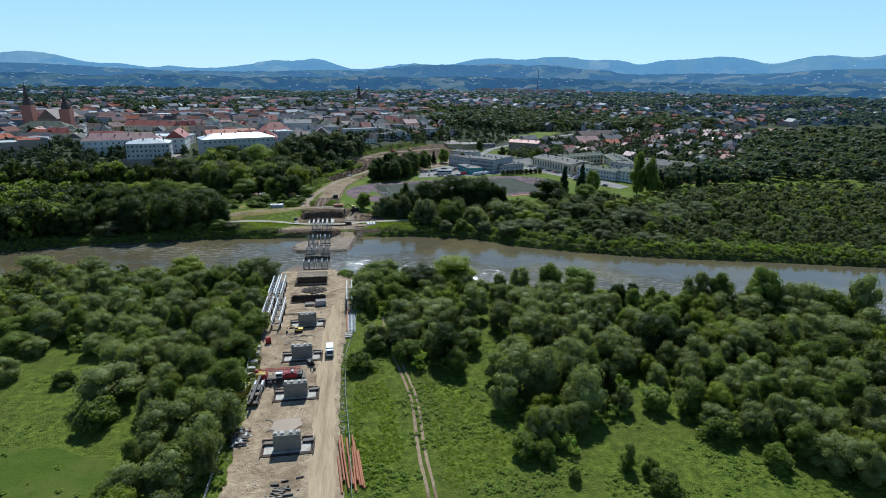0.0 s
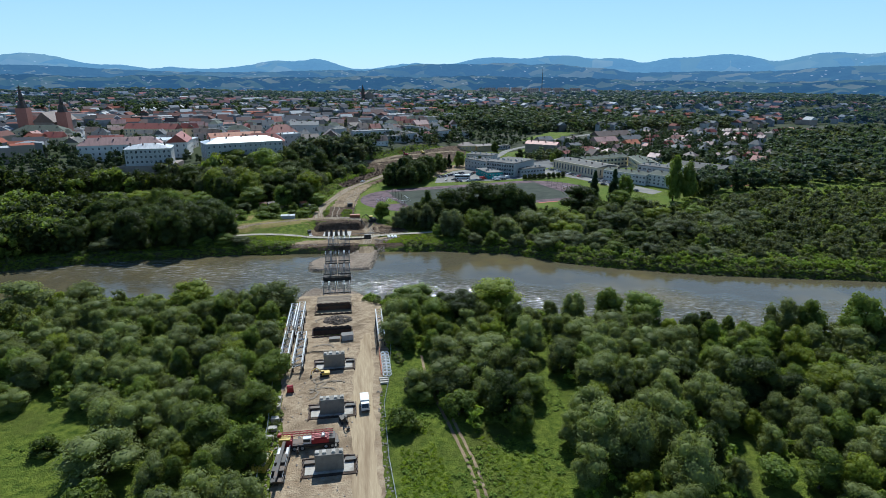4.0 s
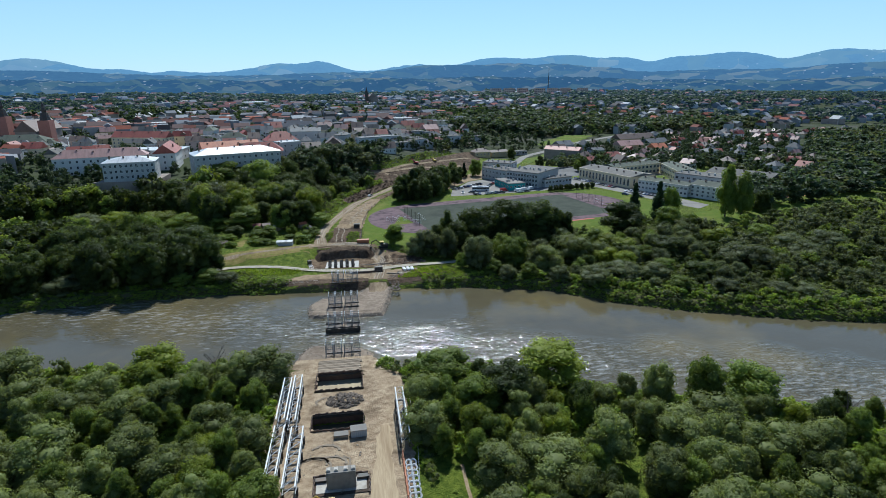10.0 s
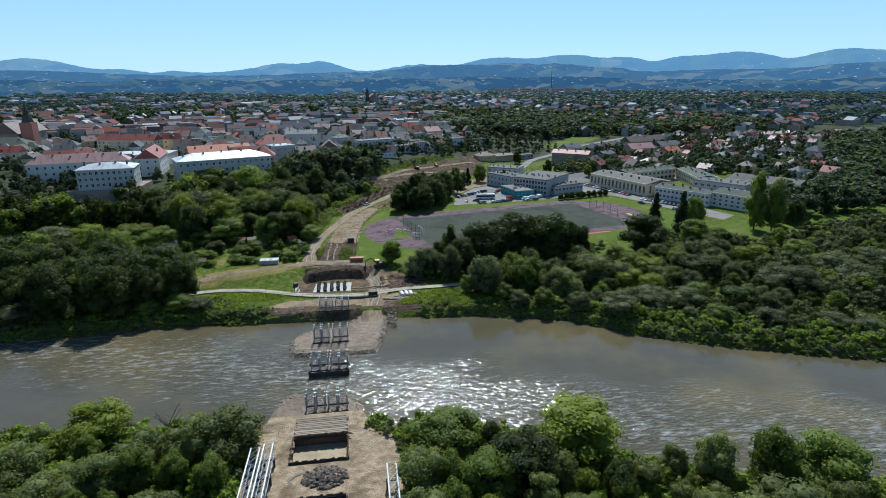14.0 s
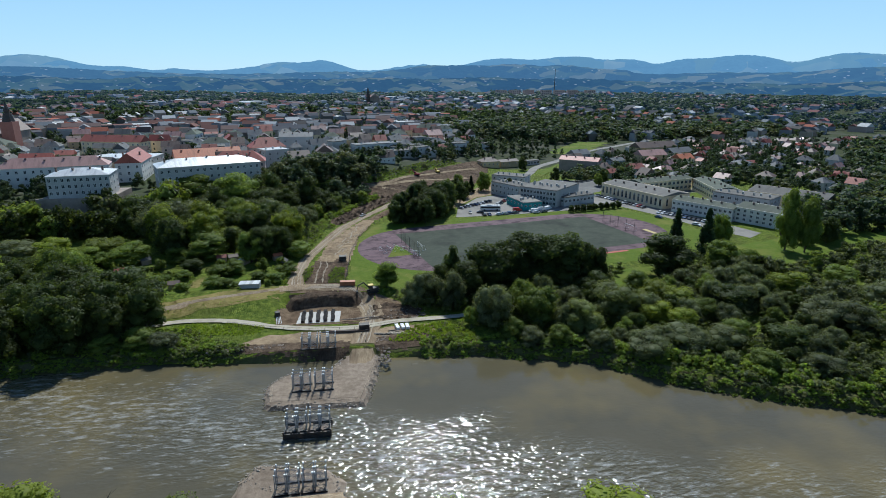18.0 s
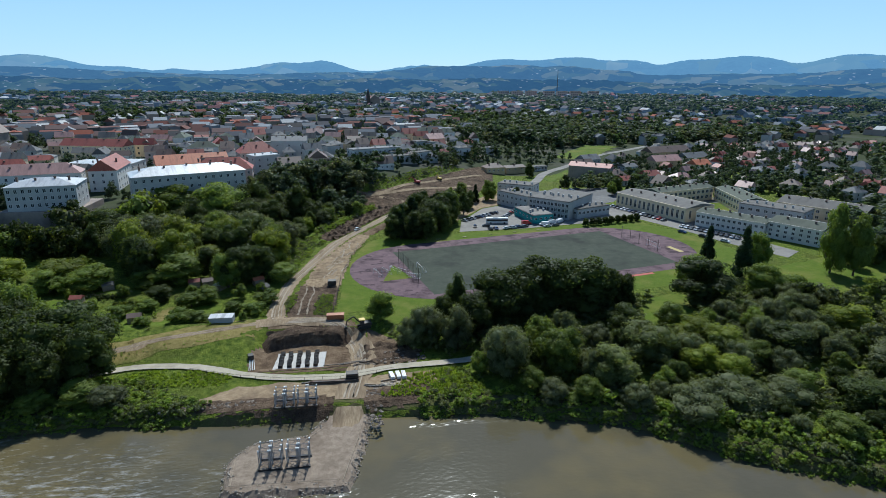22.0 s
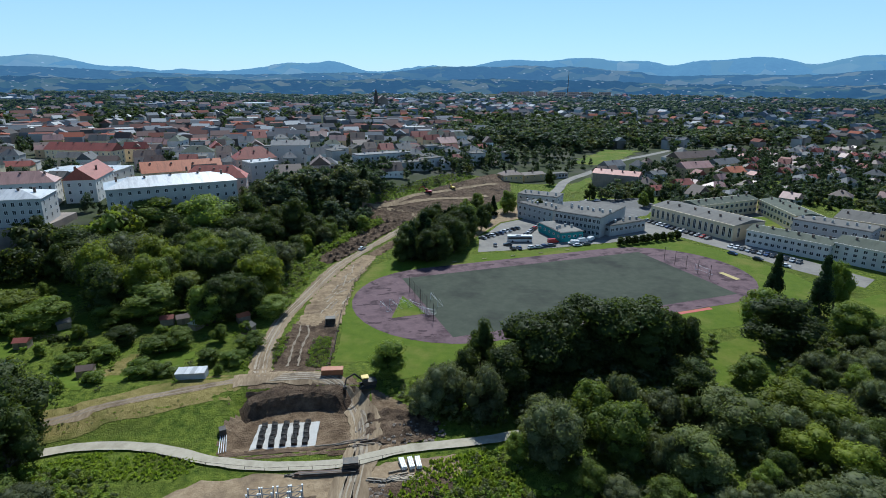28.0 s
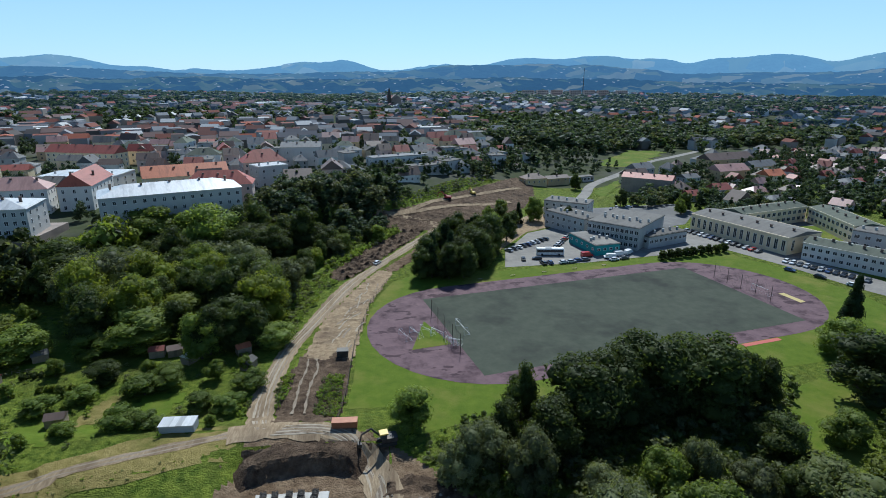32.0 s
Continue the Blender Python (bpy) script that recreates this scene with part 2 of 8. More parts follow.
# ---- mesh kit ----
class Kit:
    """Collects solid pieces for one mesh."""

    def __init__(self):
        self.v, self.f = [], []

    def add(self, vs, fs):
        o = len(self.v)
        self.v += [tuple(p) for p in vs]
        self.f += [[i + o for i in f] for f in fs]
        return self

    def box(self, x0, y0, z0, x1, y1, z1, turn=0.0):
        vs = [(x, y, z) for z in (z0, z1) for x, y in ((x0, y0), (x1, y0), (x1, y1), (x0, y1))]
        if turn:
            cx, cy, c, s = (x0 + x1) / 2, (y0 + y1) / 2, math.cos(radians(turn)), math.sin(radians(turn))
            vs = [(cx + (x - cx) * c - (y - cy) * s, cy + (x - cx) * s + (y - cy) * c, z) for x, y, z in vs]
        return self.add(vs, [(3, 2, 1, 0), (4, 5, 6, 7), (0, 1, 5, 4), (1, 2, 6, 5), (2, 3, 7, 6), (3, 0, 4, 7)])

    def rod(self, p, q, r, n=6, r2=None):
        p, q = Vector(p), Vector(q)
        d = (q - p).normalized()
        s = d.cross(Vector((0, 0, 1)) if abs(d.z) < 0.9 else Vector((1, 0, 0))).normalized()
        u = s.cross(d)
        ring = [(math.cos(2 * math.pi * i / n), math.sin(2 * math.pi * i / n)) for i in range(n)]
        vs = [p + s * c * r + u * k * r for c, k in ring] + [q + s * c * (r2 or r) + u * k * (r2 or r) for c, k in ring]
        fs = [(i, (i + 1) % n, n + (i + 1) % n, n + i) for i in range(n)]
        return self.add(vs, fs + [tuple(range(n))[::-1], tuple(range(n, 2 * n))])

    def slab(self, poly, z0, z1, grow=0.0):
        """A polygon raised from z0 to z1, its foot wider by grow."""
        n = len(poly)
        cx, cy = sum(p[0] for p in poly) / n, sum(p[1] for p in poly) / n
        low = []
        for x, y in poly:
            d = math.hypot(x - cx, y - cy) or 1
            low.append((x + (x - cx) / d * grow, y + (y - cy) / d * grow, z0))
        vs = low + [(x, y, z1) for x, y in poly]
        return self.add(vs, [tuple(range(n, 2 * n))] + [(i, (i + 1) % n, n + (i + 1) % n, n + i) for i in range(n)])

    def rock(self, x, y, z, r, rng):
        vs = []
        for d in ((1, 0, 0), (-1, 0, 0), (0, 1, 0), (0, -1, 0), (0, 0, 1), (0, 0, -1), (.6, .6, .5), (-.6, .6, .5), (-.6, -.6, .5), (.6, -.6, .5)):
            k = r * rng.uniform(0.75, 1.2)
            vs.append((x + d[0] * k, y + d[1] * k, z + d[2] * k * 0.75))
        return self.add(vs, [(4, 0 + 6, 7), (4, 7, 8), (4, 8, 9), (4, 9, 6), (0, 6, 9), (2, 7, 6), (1, 8, 7), (3, 9, 8), (0, 2, 6), (2, 1, 7), (1, 3, 8), (3, 0, 9),
                             (5, 2, 0), (5, 1, 2), (5, 3, 1), (5, 0, 3)])

    def mesh(self, name, material):
        me = bpy.data.meshes.new(name)
        me.from_pydata(self.v, [], self.f)
        me.materials.append(material)
        return me


def part(name, kit, material, parent=None, label=""):
    """One mesh object under a thing or under a part; kit may be a ready mesh, shared by alike parts."""
    me = kit.mesh(name, material) if isinstance(kit, Kit) else kit
    ob = new(name, me)
    ob.parent = parent
    return tagged(ob, label)


def thing(name, m, label, category, group="", kind=""):
    ob = new(name)
    ob.empty_display_size = 0.3
    ob.matrix_basis = m
    return tagged(ob, label, category, group, kind)


def mesh_np(name, V, quads, tris, material, smooth=False):
    """A mesh from arrays, quickly."""
    me = bpy.data.meshes.new(name)
    nq, nt = len(quads), len(tris)
    me.vertices.add(len(V))
    me.vertices.foreach_set("co", np.asarray(V, dtype=np.float32).ravel())
    me.loops.add(nq * 4 + nt * 3)
    me.loops.foreach_set("vertex_index", np.concatenate([np.asarray(quads, dtype=np.int32).ravel(), np.asarray(tris, dtype=np.int32).ravel()]).astype(np.int32))
    me.polygons.add(nq + nt)
    me.polygons.foreach_set("loop_start", np.concatenate([np.arange(nq) * 4, nq * 4 + np.arange(nt) * 3]).astype(np.int32))
    if smooth:
        me.polygons.foreach_set("use_smooth", np.ones(nq + nt, dtype=bool))
    me.update(calc_edges=True)
    me.materials.append(material)
    return me


def inside(x, y, poly):
    hit, j = False, len(poly) - 1
    for i in range(len(poly)):
        (xi, yi), (xj, yj) = poly[i], poly[j]
        if (yi > y) != (yj > y) and x < (xj - xi) * (y - yi) / (yj - yi) + xi:
            hit = not hit
        j = i
    return hit


# ---- the lie of the land ----
WATER = -2.5
NEAR_X, NEAR_Y = [-600, -140, -75, -20, 5, 45, 60, 90, 140, 230, 600], [30, 84, 87, 82, 80, 68, 56, 48, 28, -14, -190]
FAR_X, FAR_Y = [-600, -140, -100, -50, -20, 12, 41, 73, 91, 112, 147, 201, 300, 600], [70, 139, 145, 148, 144, 143, 141, 132, 117, 106, 92, 78, 48, -60]
SCARP_X, SCARP_Y = [-900, -260, -150, -100, -45, 0, 40, 100, 150, 260, 500, 1200], [240, 285, 304, 312, 338, 372, 402, 470, 570, 720, 900, 1200]


def near_bank(x):
    return np.interp(x, NEAR_X, NEAR_Y)


def far_bank(x):
    return np.interp(x, FAR_X, FAR_Y)


def ease(t):
    t = np.clip(t, 0, 1)
    return t * t * (3 - 2 * t)


def land(x, y):
    """Height of the ground."""
    x, y = np.asarray(x, dtype=float), np.asarray(y, dtype=float)
    d = np.maximum(near_bank(x) - y, y - far_bank(x))           # metres outside the river
    z = -5.5 * ease((1.5 - d) / 6)
    levee = 2.0 * ease((y - 171) / 12) * (1 - ease((y - 193) / 8)) * ease((20 - x) / 16) * ease((y - 160) / 8)
    z = z + levee
    pit = ease((x + 21.5) / 4) * ease((14 - x) / 5) * ease((y - 163.5) / 4) * ease((188 - y) / 4.5)
    z = z * (1 - pit) - 1.95 * pit
    s = y - np.interp(x, SCARP_X, SCARP_Y)
    half = 12 + 70 * ease(x / 60)                                # the slope runs out where the road climbs to the town
    z = z + 13.0 * ease((s + half) / (2 * half)) * (1 - 0.5 * ease((y - 900) / 900))
    r = np.hypot(x, y)
    z = z + 75 * np.clip((r - 3700) / 1900, 0, 1) ** 1.4 + 9 * np.sin(x / 310 + y / 500) * ease((r - 1500) / 1500)
    for px, py in ((-5, 53), (-5, 71)):                          # two open pier pits
        z = z - 3.5 * ease((7.5 - abs(x - px)) / 1.6) * ease((5.2 if py == 53 else 6.2) - abs(y - py)) * 1.0
    return z


def axis(lo, hi, step, far_lo, far_hi, grow):
    mid = list(np.arange(lo, hi + step / 2, step))
    out, s, p = [], step, lo
    while p > far_lo:
        s *= grow
        p -= s
        out.append(p)
    up, s, p = [], step, hi
    while p < far_hi:
        s *= grow
        p += s
        up.append(p)
    return np.array(out[::-1] + mid + up)


gx, gy = axis(-200, 320, 3.0, -4600, 5200, 1.07), axis(-110, 430, 3.0, -900, 5000, 1.05)
GX, GY = np.meshgrid(gx, gy)
GZ = land(GX, GY)
nx, ny = len(gx), len(gy)
idx = np.arange(nx * ny).reshape(ny, nx)
quads = np.stack([idx[:-1, :-1], idx[:-1, 1:], idx[1:, 1:], idx[1:, :-1]], -1).reshape(-1, 4)
ground_mesh = mesh_np("ground", np.stack([GX, GY, GZ], -1).reshape(-1, 3), quads, np.zeros((0, 3)), GRASS, True)
ground_mesh.materials.append(FARLAND)
cx, cy = (GX[:-1, :-1] + GX[1:, 1:]).ravel() / 2, (GY[:-1, :-1] + GY[1:, 1:]).ravel() / 2
ground_mesh.polygons.foreach_set("material_index", ((cy > np.interp(cx, SCARP_X, SCARP_Y) + 8) | (cy > 470) | (np.abs(cx) > 420)).astype(np.int32))
ground = tagged(new("ground", ground_mesh), "grassy river flood plain with town land beyond", "ground", kind="structure")


def ground_at(x, y):
    """Height of the ground sheet, as its faces run."""
    i, j = np.clip(np.searchsorted(gx, x) - 1, 0, nx - 2), np.clip(np.searchsorted(gy, y) - 1, 0, ny - 2)
    u, w = (x - gx[i]) / (gx[i + 1] - gx[i]), (y - gy[j]) / (gy[j + 1] - gy[j])
    return (GZ[j, i] * (1 - u) + GZ[j, i + 1] * u) * (1 - w) + (GZ[j + 1, i] * (1 - u) + GZ[j + 1, i + 1] * u) * w


# water
wm = mat("muddy_river_water", (0.085, 0.074, 0.043), (0.108, 0.092, 0.056), 0.05, 0.085, c3=(0.155, 0.122, 0.055), scale3=0.02, gloss=0.36)
n, l = wm.node_tree.nodes, wm.node_tree.links
co, mp = n.new("ShaderNodeTexCoord"), n.new("ShaderNodeMapping")
mp.inputs["Scale"].default_value = (0.55, 1.0, 1.0)
l.new(co.outputs["Object"], mp.inputs[0])

streak = n.new("ShaderNodeMapping")
streak.inputs["Scale"].default_value, streak.inputs["Rotation"].default_value = (0.3, 1.0, 1.0), (0, 0, 0.25)
l.new(co.outputs["Object"], streak.inputs[0])


def water_noise(scale, detail, rough, src):
    t = n.new("ShaderNodeTexNoise")
    t.inputs["Scale"].default_value, t.inputs["Detail"].default_value, t.inputs["Roughness"].default_value = scale, detail, rough
    l.new(src, t.inputs["Vector"])
    return t.outputs[0]


def node_math(op, a, b=0.0):
    m = n.new("ShaderNodeMath")
    m.operation = op
    for sock, v in ((m.inputs[0], a), (m.inputs[1], b)):
        if isinstance(v, (int, float)):
            sock.default_value = v
        else:
            l.new(v, sock)
    return m.outputs[0]


broad, swell, chop, fleck = water_noise(0.045, 3, 0.5, co.outputs["Object"]), water_noise(0.16, 1, 0.5, mp.outputs[0]), water_noise(1.25, 1, 0.4, mp.outputs[0]), water_noise(0.8, 6, 0.7, streak.outputs[0])
# the rapids run aslant across the river, in a band broken up by a broad noise
sp = n.new("ShaderNodeSeparateXYZ")
l.new(co.outputs["Object"], sp.inputs[0])
bend = node_math("MULTIPLY", node_math("SUBTRACT", broad, 0.5), 40.0)
across = node_math("ADD", node_math("ADD", node_math("SUBTRACT", sp.outputs["Y"], 101.0), node_math("MULTIPLY", sp.outputs["X"], 0.40)), bend)
band = node_math("MAXIMUM", node_math("SUBTRACT", 1.0, node_math("DIVIDE", node_math("ABSOLUTE", across), 24.0)), 0.0)
sill = node_math("ABSOLUTE", node_math("ADD", node_math("SUBTRACT", sp.outputs["Y"], 137.0), node_math("MULTIPLY", node_math("SUBTRACT", broad, 0.5), 6.0)))
sill = node_math("MAXIMUM", node_math("SUBTRACT", 1.0, node_math("DIVIDE", sill, 1.6)), 0.0)
sill = node_math("MULTIPLY", sill, node_math("LESS_THAN", node_math("ABSOLUTE", node_math("SUBTRACT", sp.outputs["X"], 42.0)), 20.0))
rough_water = node_math("MAXIMUM", band, node_math("MULTIPLY", sill, 0.16))
bp = n.new("ShaderNodeBump")
bp.inputs["Strength"].default_value, bp.inputs["Distance"].default_value = 1.0, 1.0
height = node_math("MULTIPLY", chop, node_math("ADD", node_math("MULTIPLY", rough_water, 0.46), 0.03))
height = node_math("ADD", height, node_math("MULTIPLY", swell, node_math("ADD", node_math("MULTIPLY", rough_water, 0.4), 0.06)))
l.new(height, bp.inputs["Height"])
p_ = n["Principled BSDF"]
l.new(bp.outputs[0], p_.inputs["Normal"])
# pale streaks: foam of the rapids, plus sky reflections painted as colour
foam_sheen = node_math("MULTIPLY", node_math("SUBTRACT", node_math("ADD", fleck, node_math("MULTIPLY", rough_water, 0.12)), 0.585), 5.0)
cl = n.new("ShaderNodeClamp")
l.new(foam_sheen, cl.inputs["Value"])
mxf = n.new("ShaderNodeMix")
mxf.data_type = "RGBA"
l.new(node_math("MULTIPLY", node_math("MULTIPLY", cl.outputs[0], 0.6), node_math("MINIMUM", node_math("MULTIPLY", rough_water, 4.0), 1.0)), mxf.inputs["Factor"])
l.new(p_.inputs["Base Color"].links[0].from_socket, mxf.inputs["A"])
mxf.inputs["B"].default_value = (0.5, 0.49, 0.46, 1)
l.new(mxf.outputs["Result"], p_.inputs["Base Color"])
part("water", Kit().add([(-620, -260, WATER), (620, -260, WATER), (620, 160, WATER), (-620, 160, WATER)], [(0, 1, 2, 3)]), wm)
tagged(bpy.data.objects["water"], "murky brown river with rippled, glittering surface", "river", kind="structure")


def flat(name, poly, z, material, label, category):
    """A level surface, a little above the ground."""
    k = Kit().add([(x, y, z) for x, y in poly], [tuple(range(len(poly)))])
    return tagged(part(name, k, material), label, category, kind="structure")


def ribbon(name, pts, width, lift, material, label, category, step=2.0, wobble=0.25, seed=1):
    """A road or path along a line, lying on the ground."""
    rng = random.Random(seed)
    p = [Vector((x, y, 0)) for x, y in pts]
    line = []
    for i in range(len(p) - 1):
        a, b = p[max(i - 1, 0)], p[min(i + 2, len(p) - 1)]
        m = max(2, int((p[i + 1] - p[i]).length / step))
        for k in range(m):
            t = k / m
            t2, t3 = t * t, t * t * t
            line.append(0.5 * ((2 * p[i]) + (p[i + 1] - a) * t + (2 * a - 5 * p[i] + 4 * p[i + 1] - b) * t2 + (3 * p[i] - a - 3 * p[i + 1] + b) * t3))
    line.append(p[-1])
    vs, fs, cols = [], [], 5
    for i, q in enumerate(line):
        d = (line[min(i + 1, len(line) - 1)] - line[max(i - 1, 0)]).normalized()
        s = Vector((d.y, -d.x, 0))
        w = width(i / (len(line) - 1)) if callable(width) else width
        wl, wr = -w / 2 - rng.uniform(0, wobble), w / 2 + rng.uniform(0, wobble)
        for c in range(cols):
            o = q + s * (wl + (wr - wl) * c / (cols - 1))
            vs.append((o.x, o.y, float(ground_at(o.x, o.y)) + lift))
        if i:
            fs += [((i - 1) * cols + c, (i - 1) * cols + c + 1, i * cols + c + 1, i * cols + c) for c in range(cols - 1)]
    return tagged(part(name, Kit().add(vs, fs), material), label, category, kind="structure")


def drape(name, poly, step, lift, material, label, category, rough=0.0):
    """A ragged patch that follows the ground."""
    xs, ys = [p[0] for p in poly], [p[1] for p in poly]
    ids, vs, fs = {}, [], []

    def vert(i, j):
        if (i, j) not in ids:
            x, y = min(xs) + i * step, min(ys) + j * step
            x, y = x + step * 0.45 * noise.noise((x * 1.7, y * 1.7, 1)), y + step * 0.45 * noise.noise((x * 1.7, y * 1.7, 7))
            ids[i, j] = len(vs)
            vs.append((x, y, float(ground_at(x, y)) + lift + rough * max(0, noise.noise((x * .5, y * .5, 3)))))
        return ids[i, j]

    for i in range(int((max(xs) - min(xs)) / step) + 1):
        for j in range(int((max(ys) - min(ys)) / step) + 1):
            x, y = min(xs) + (i + .5) * step, min(ys) + (j + .5) * step
            if inside(x + 0.9 * noise.noise((x * .4, y * .4, 5)), y + 0.9 * noise.noise((x * .4, y * .4, 9)), poly):
                fs.append((vert(i, j), vert(i + 1, j), vert(i + 1, j + 1), vert(i, j + 1)))
    return tagged(part(name, Kit().add(vs, fs), material), label, category, kind="structure")


# building site surface, with two open pits
SITE_Y = [-90, -40, -20, 0, 20, 30, 45, 73, 76, 84]
SITE_L = [-17, -14.5, -14.5, -14, -16, -18, -19.5, -19.5, -19, -17]
SITE_R = [8, 7.5, 6.5, 6.5, 8, 10, 11.5, 11, 6, 4]
rng = random.Random(5)
vs, fs, cols, rows_y = [], [], 34, np.arange(-90, 84.1, 1.0)
for r, y in enumerate(rows_y):
    xl, xr = np.interp(y, SITE_Y, SITE_L) + rng.uniform(-.5, .3), np.interp(y, SITE_Y, SITE_R) + rng.uniform(-.3, .5)
    for c in range(cols):
        x = xl + (xr - xl) * c / (cols - 1)
        edge = min(c, cols - 1 - c) / 2.0
        z = 0.06 + 0.14 * max(0, noise.noise((x * 0.35, y * 0.25, 2.0))) * min(1, edge) if x < 0.5 else 0.06
        vs.append((x, y, z))
    for c in range(cols - 1):
        if r:
            mx = xl + (xr - xl) * (c + 0.5) / (cols - 1)
            if not (-10.8 < mx < 0.8 and (49.6 < y - 0.5 < 56.4 or 66.4 < y - 0.5 < 75.6)):
                fs.append(((r - 1) * cols + c, (r - 1) * cols + c + 1, r * cols + c + 1, r * cols + c))
site = tagged(part("site_soil", Kit().add(vs, fs), SOIL), "rutted pale soil of a bridge building site", "soil", kind="structure")
ribbon("haul_road", [(4, -90), (3.8, -40), (3.2, -16), (3.2, 13), (4.4, 34), (5.2, 50)], lambda t: 4.4 + 0.5 * math.sin(t * 40) - 3.0 * max(0, t - 0.86) / 0.14, 0.10, HAUL, "pale gravel haul road with wheel tracks", "road", wobble=0.6, seed=3)
ribbon("meadow_track", [(23.5, -80), (23.5, -49), (23.2, -36), (23.8, -17), (22.5, -3), (20, 18), (20, 34)], 0.55, 0.05, DIRT, "trodden twin track through the meadow", "track", wobble=0.15)
ribbon("meadow_track", [(24.9, -80), (24.9, -49), (24.6, -36), (25.2, -17), (23.9, -3), (21.3, 18)], 0.5, 0.05, DIRT, "trodden twin track through the meadow", "track", wobble=0.15)

# gravel banks for the temporary supports
def ragged(poly, step, amount, seed):
    rng, out = random.Random(seed), []
    for (x0, y0), (x1, y1) in zip(poly, poly[1:] + poly[:1]):
        m = max(1, int(math.hypot(x1 - x0, y1 - y0) / step))
        out += [(x0 + (x1 - x0) * k / m + rng.uniform(-amount, amount), y0 + (y1 - y0) * k / m + rng.uniform(-amount, amount)) for k in range(m)]
    return out


ISLAND = [(-15, 119), (-16, 129), (-12, 134), (-1, 135), (3, 141), (6, 150), (13.5, 150), (12.5, 139), (11.5, 134), (8, 118)]
SPIT = [(-18, 77), (-16, 92), (-13.5, 96), (-1, 93), (3, 89), (2.5, 80), (3, 77)]
for poly, seed, name in ((ISLAND, 2, "gravel_bank"), (SPIT, 3, "gravel_bank")):
    tagged(part(name, Kit().slab(ragged(poly, 1.2, 0.45, seed), -5, -1.7, 5.0), GRAVEL), "flattened gravel bank heaped into the river", "gravel bank", kind="structure")

# earth ramp from the far bank down to the gravel bank
vs, fs, rr_ = [], [], random.Random(8)
for i in range(16):
    y = 150.5 - i * 1.0
    z = 0.16 - 1.88 * float(ease((i - 2) / 11))
    cx_ = 8.6 - 0.02 * i * i * 0.4
    for c in range(9):
        x = cx_ + (c - 4) * 0.95 + rr_.uniform(-.15, .15)
        vs.append((x, y, z + 0.06 * noise.noise((x * 1.5, y * .5, 3)) - (0.9 if c in (0, 8) else 0.0)))
    if i:
        fs += [((i - 1) * 9 + c, i * 9 + c, i * 9 + c + 1, (i - 1) * 9 + c + 1) for c in range(8)]
tagged(part("ramp", Kit().add(vs, fs), ROAD_E), "rutted brown earth ramp down to the gravel bank", "ramp", kind="structure")
# far bank: path, levee road, pit road, street, yards
ribbon("riverside_path", [(-110, 160), (-75, 164), (-58, 168), (-47, 170), (-33, 168), (-19, 162), (-8, 159), (7, 158), (20, 161), (44, 163), (70, 172)], 2.6, 0.34, PATH_M, "pale gravel riverside path", "path")
ribbon("levee_crest", [(-150, 165), (-62, 176.5), (-49, 181.5), (-33, 186.5), (-19, 190)], lambda t: 11.5 + 1.2 * math.sin(t * 23) + 0.7 * math.sin(t * 61), 0.09, LEVEE, "dry yellowish grass on the levee", "grass", wobble=0.5)
ribbon("levee_road", [(-150, 166), (-62, 177.5), (-49, 182.5), (-33, 187.5), (-18, 191.5)], 2.0, 0.14, ROAD_E, "rutted earth road along the levee", "road", wobble=0.7)
drape("earth_works", [(-19, 165), (-16, 162.5), (6, 161), (16, 162), (27, 164), (29, 171), (22, 177), (17, 183), (12, 188), (2, 193), (-14, 194), (-17, 189), (-17, 182), (-20, 176)], 0.8, 0.04, TURNED, "trampled brown earth round the excavation", "earth", 0.22)
ribbon("levee_road", [(-21, 191), (-13, 192), (-4, 191), (3, 188.5), (8, 184), (10.5, 178), (12, 170), (11, 160), (9, 152), (8.5, 146.5)], lambda t: 5.4 + 1.2 * t * t, 0.2, ROAD_E, "churned earth road round the pit", "road", wobble=0.9)
HAULWAY = [(-14, 191), (-16, 200), (-16.5, 214), (-14.5, 232), (-10, 250), (0, 284), (9, 303), (18, 320), (28, 339), (38, 357)]
ribbon("haul_road", HAULWAY + [(41, 366), (37, 373), (28, 377), (18, 380), (10, 379)], lambda t: 4.6 + 0.9 * math.sin(t * 20) - 1.2 * t, 0.14, ROAD_E, "dusty haul road climbing to the town", "road", wobble=0.9)
ribbon("haul_road", [(16, 379.5), (24, 382), (35, 387), (45, 394), (60, 402), (76, 408), (92, 418)], 2.8, 0.42, ROAD_E, "pale dusty track across the earthworks", "road", wobble=0.8, seed=5)
ribbon("haul_road", [(20, 380.5), (30, 388), (41, 401), (50, 409), (66, 421), (90, 441), (108, 455)], 2.6, 0.42, ROAD_E, "pale dusty track up to the town", "road", wobble=0.8, seed=6)
EARTHWORKS = [(8, 377), (10, 371), (20, 364), (27, 358), (44, 362), (50, 374), (58, 368), (76, 384), (94, 400), (112, 432), (122, 476), (112, 486), (94, 463), (68, 436), (50, 413), (32, 394), (18, 384)]
drape("cleared_strip", [(-12.5, 195), (2, 194), (3, 212), (3.6, 233), (-10.5, 229), (-13, 214)], 0.7, 0.05, BROWN, "dark turned earth of the cleared road strip", "earth", 0.5)
drape("cleared_strip", [(-10, 229), (-4, 226), (-1, 231), (3.8, 224), (7.8, 266), (13.6, 286), (17, 299), (11, 301), (4, 285), (-6, 256)], 0.8, 0.06, DIRT, "ridged pale earth of the cleared road strip", "earth", 0.7)
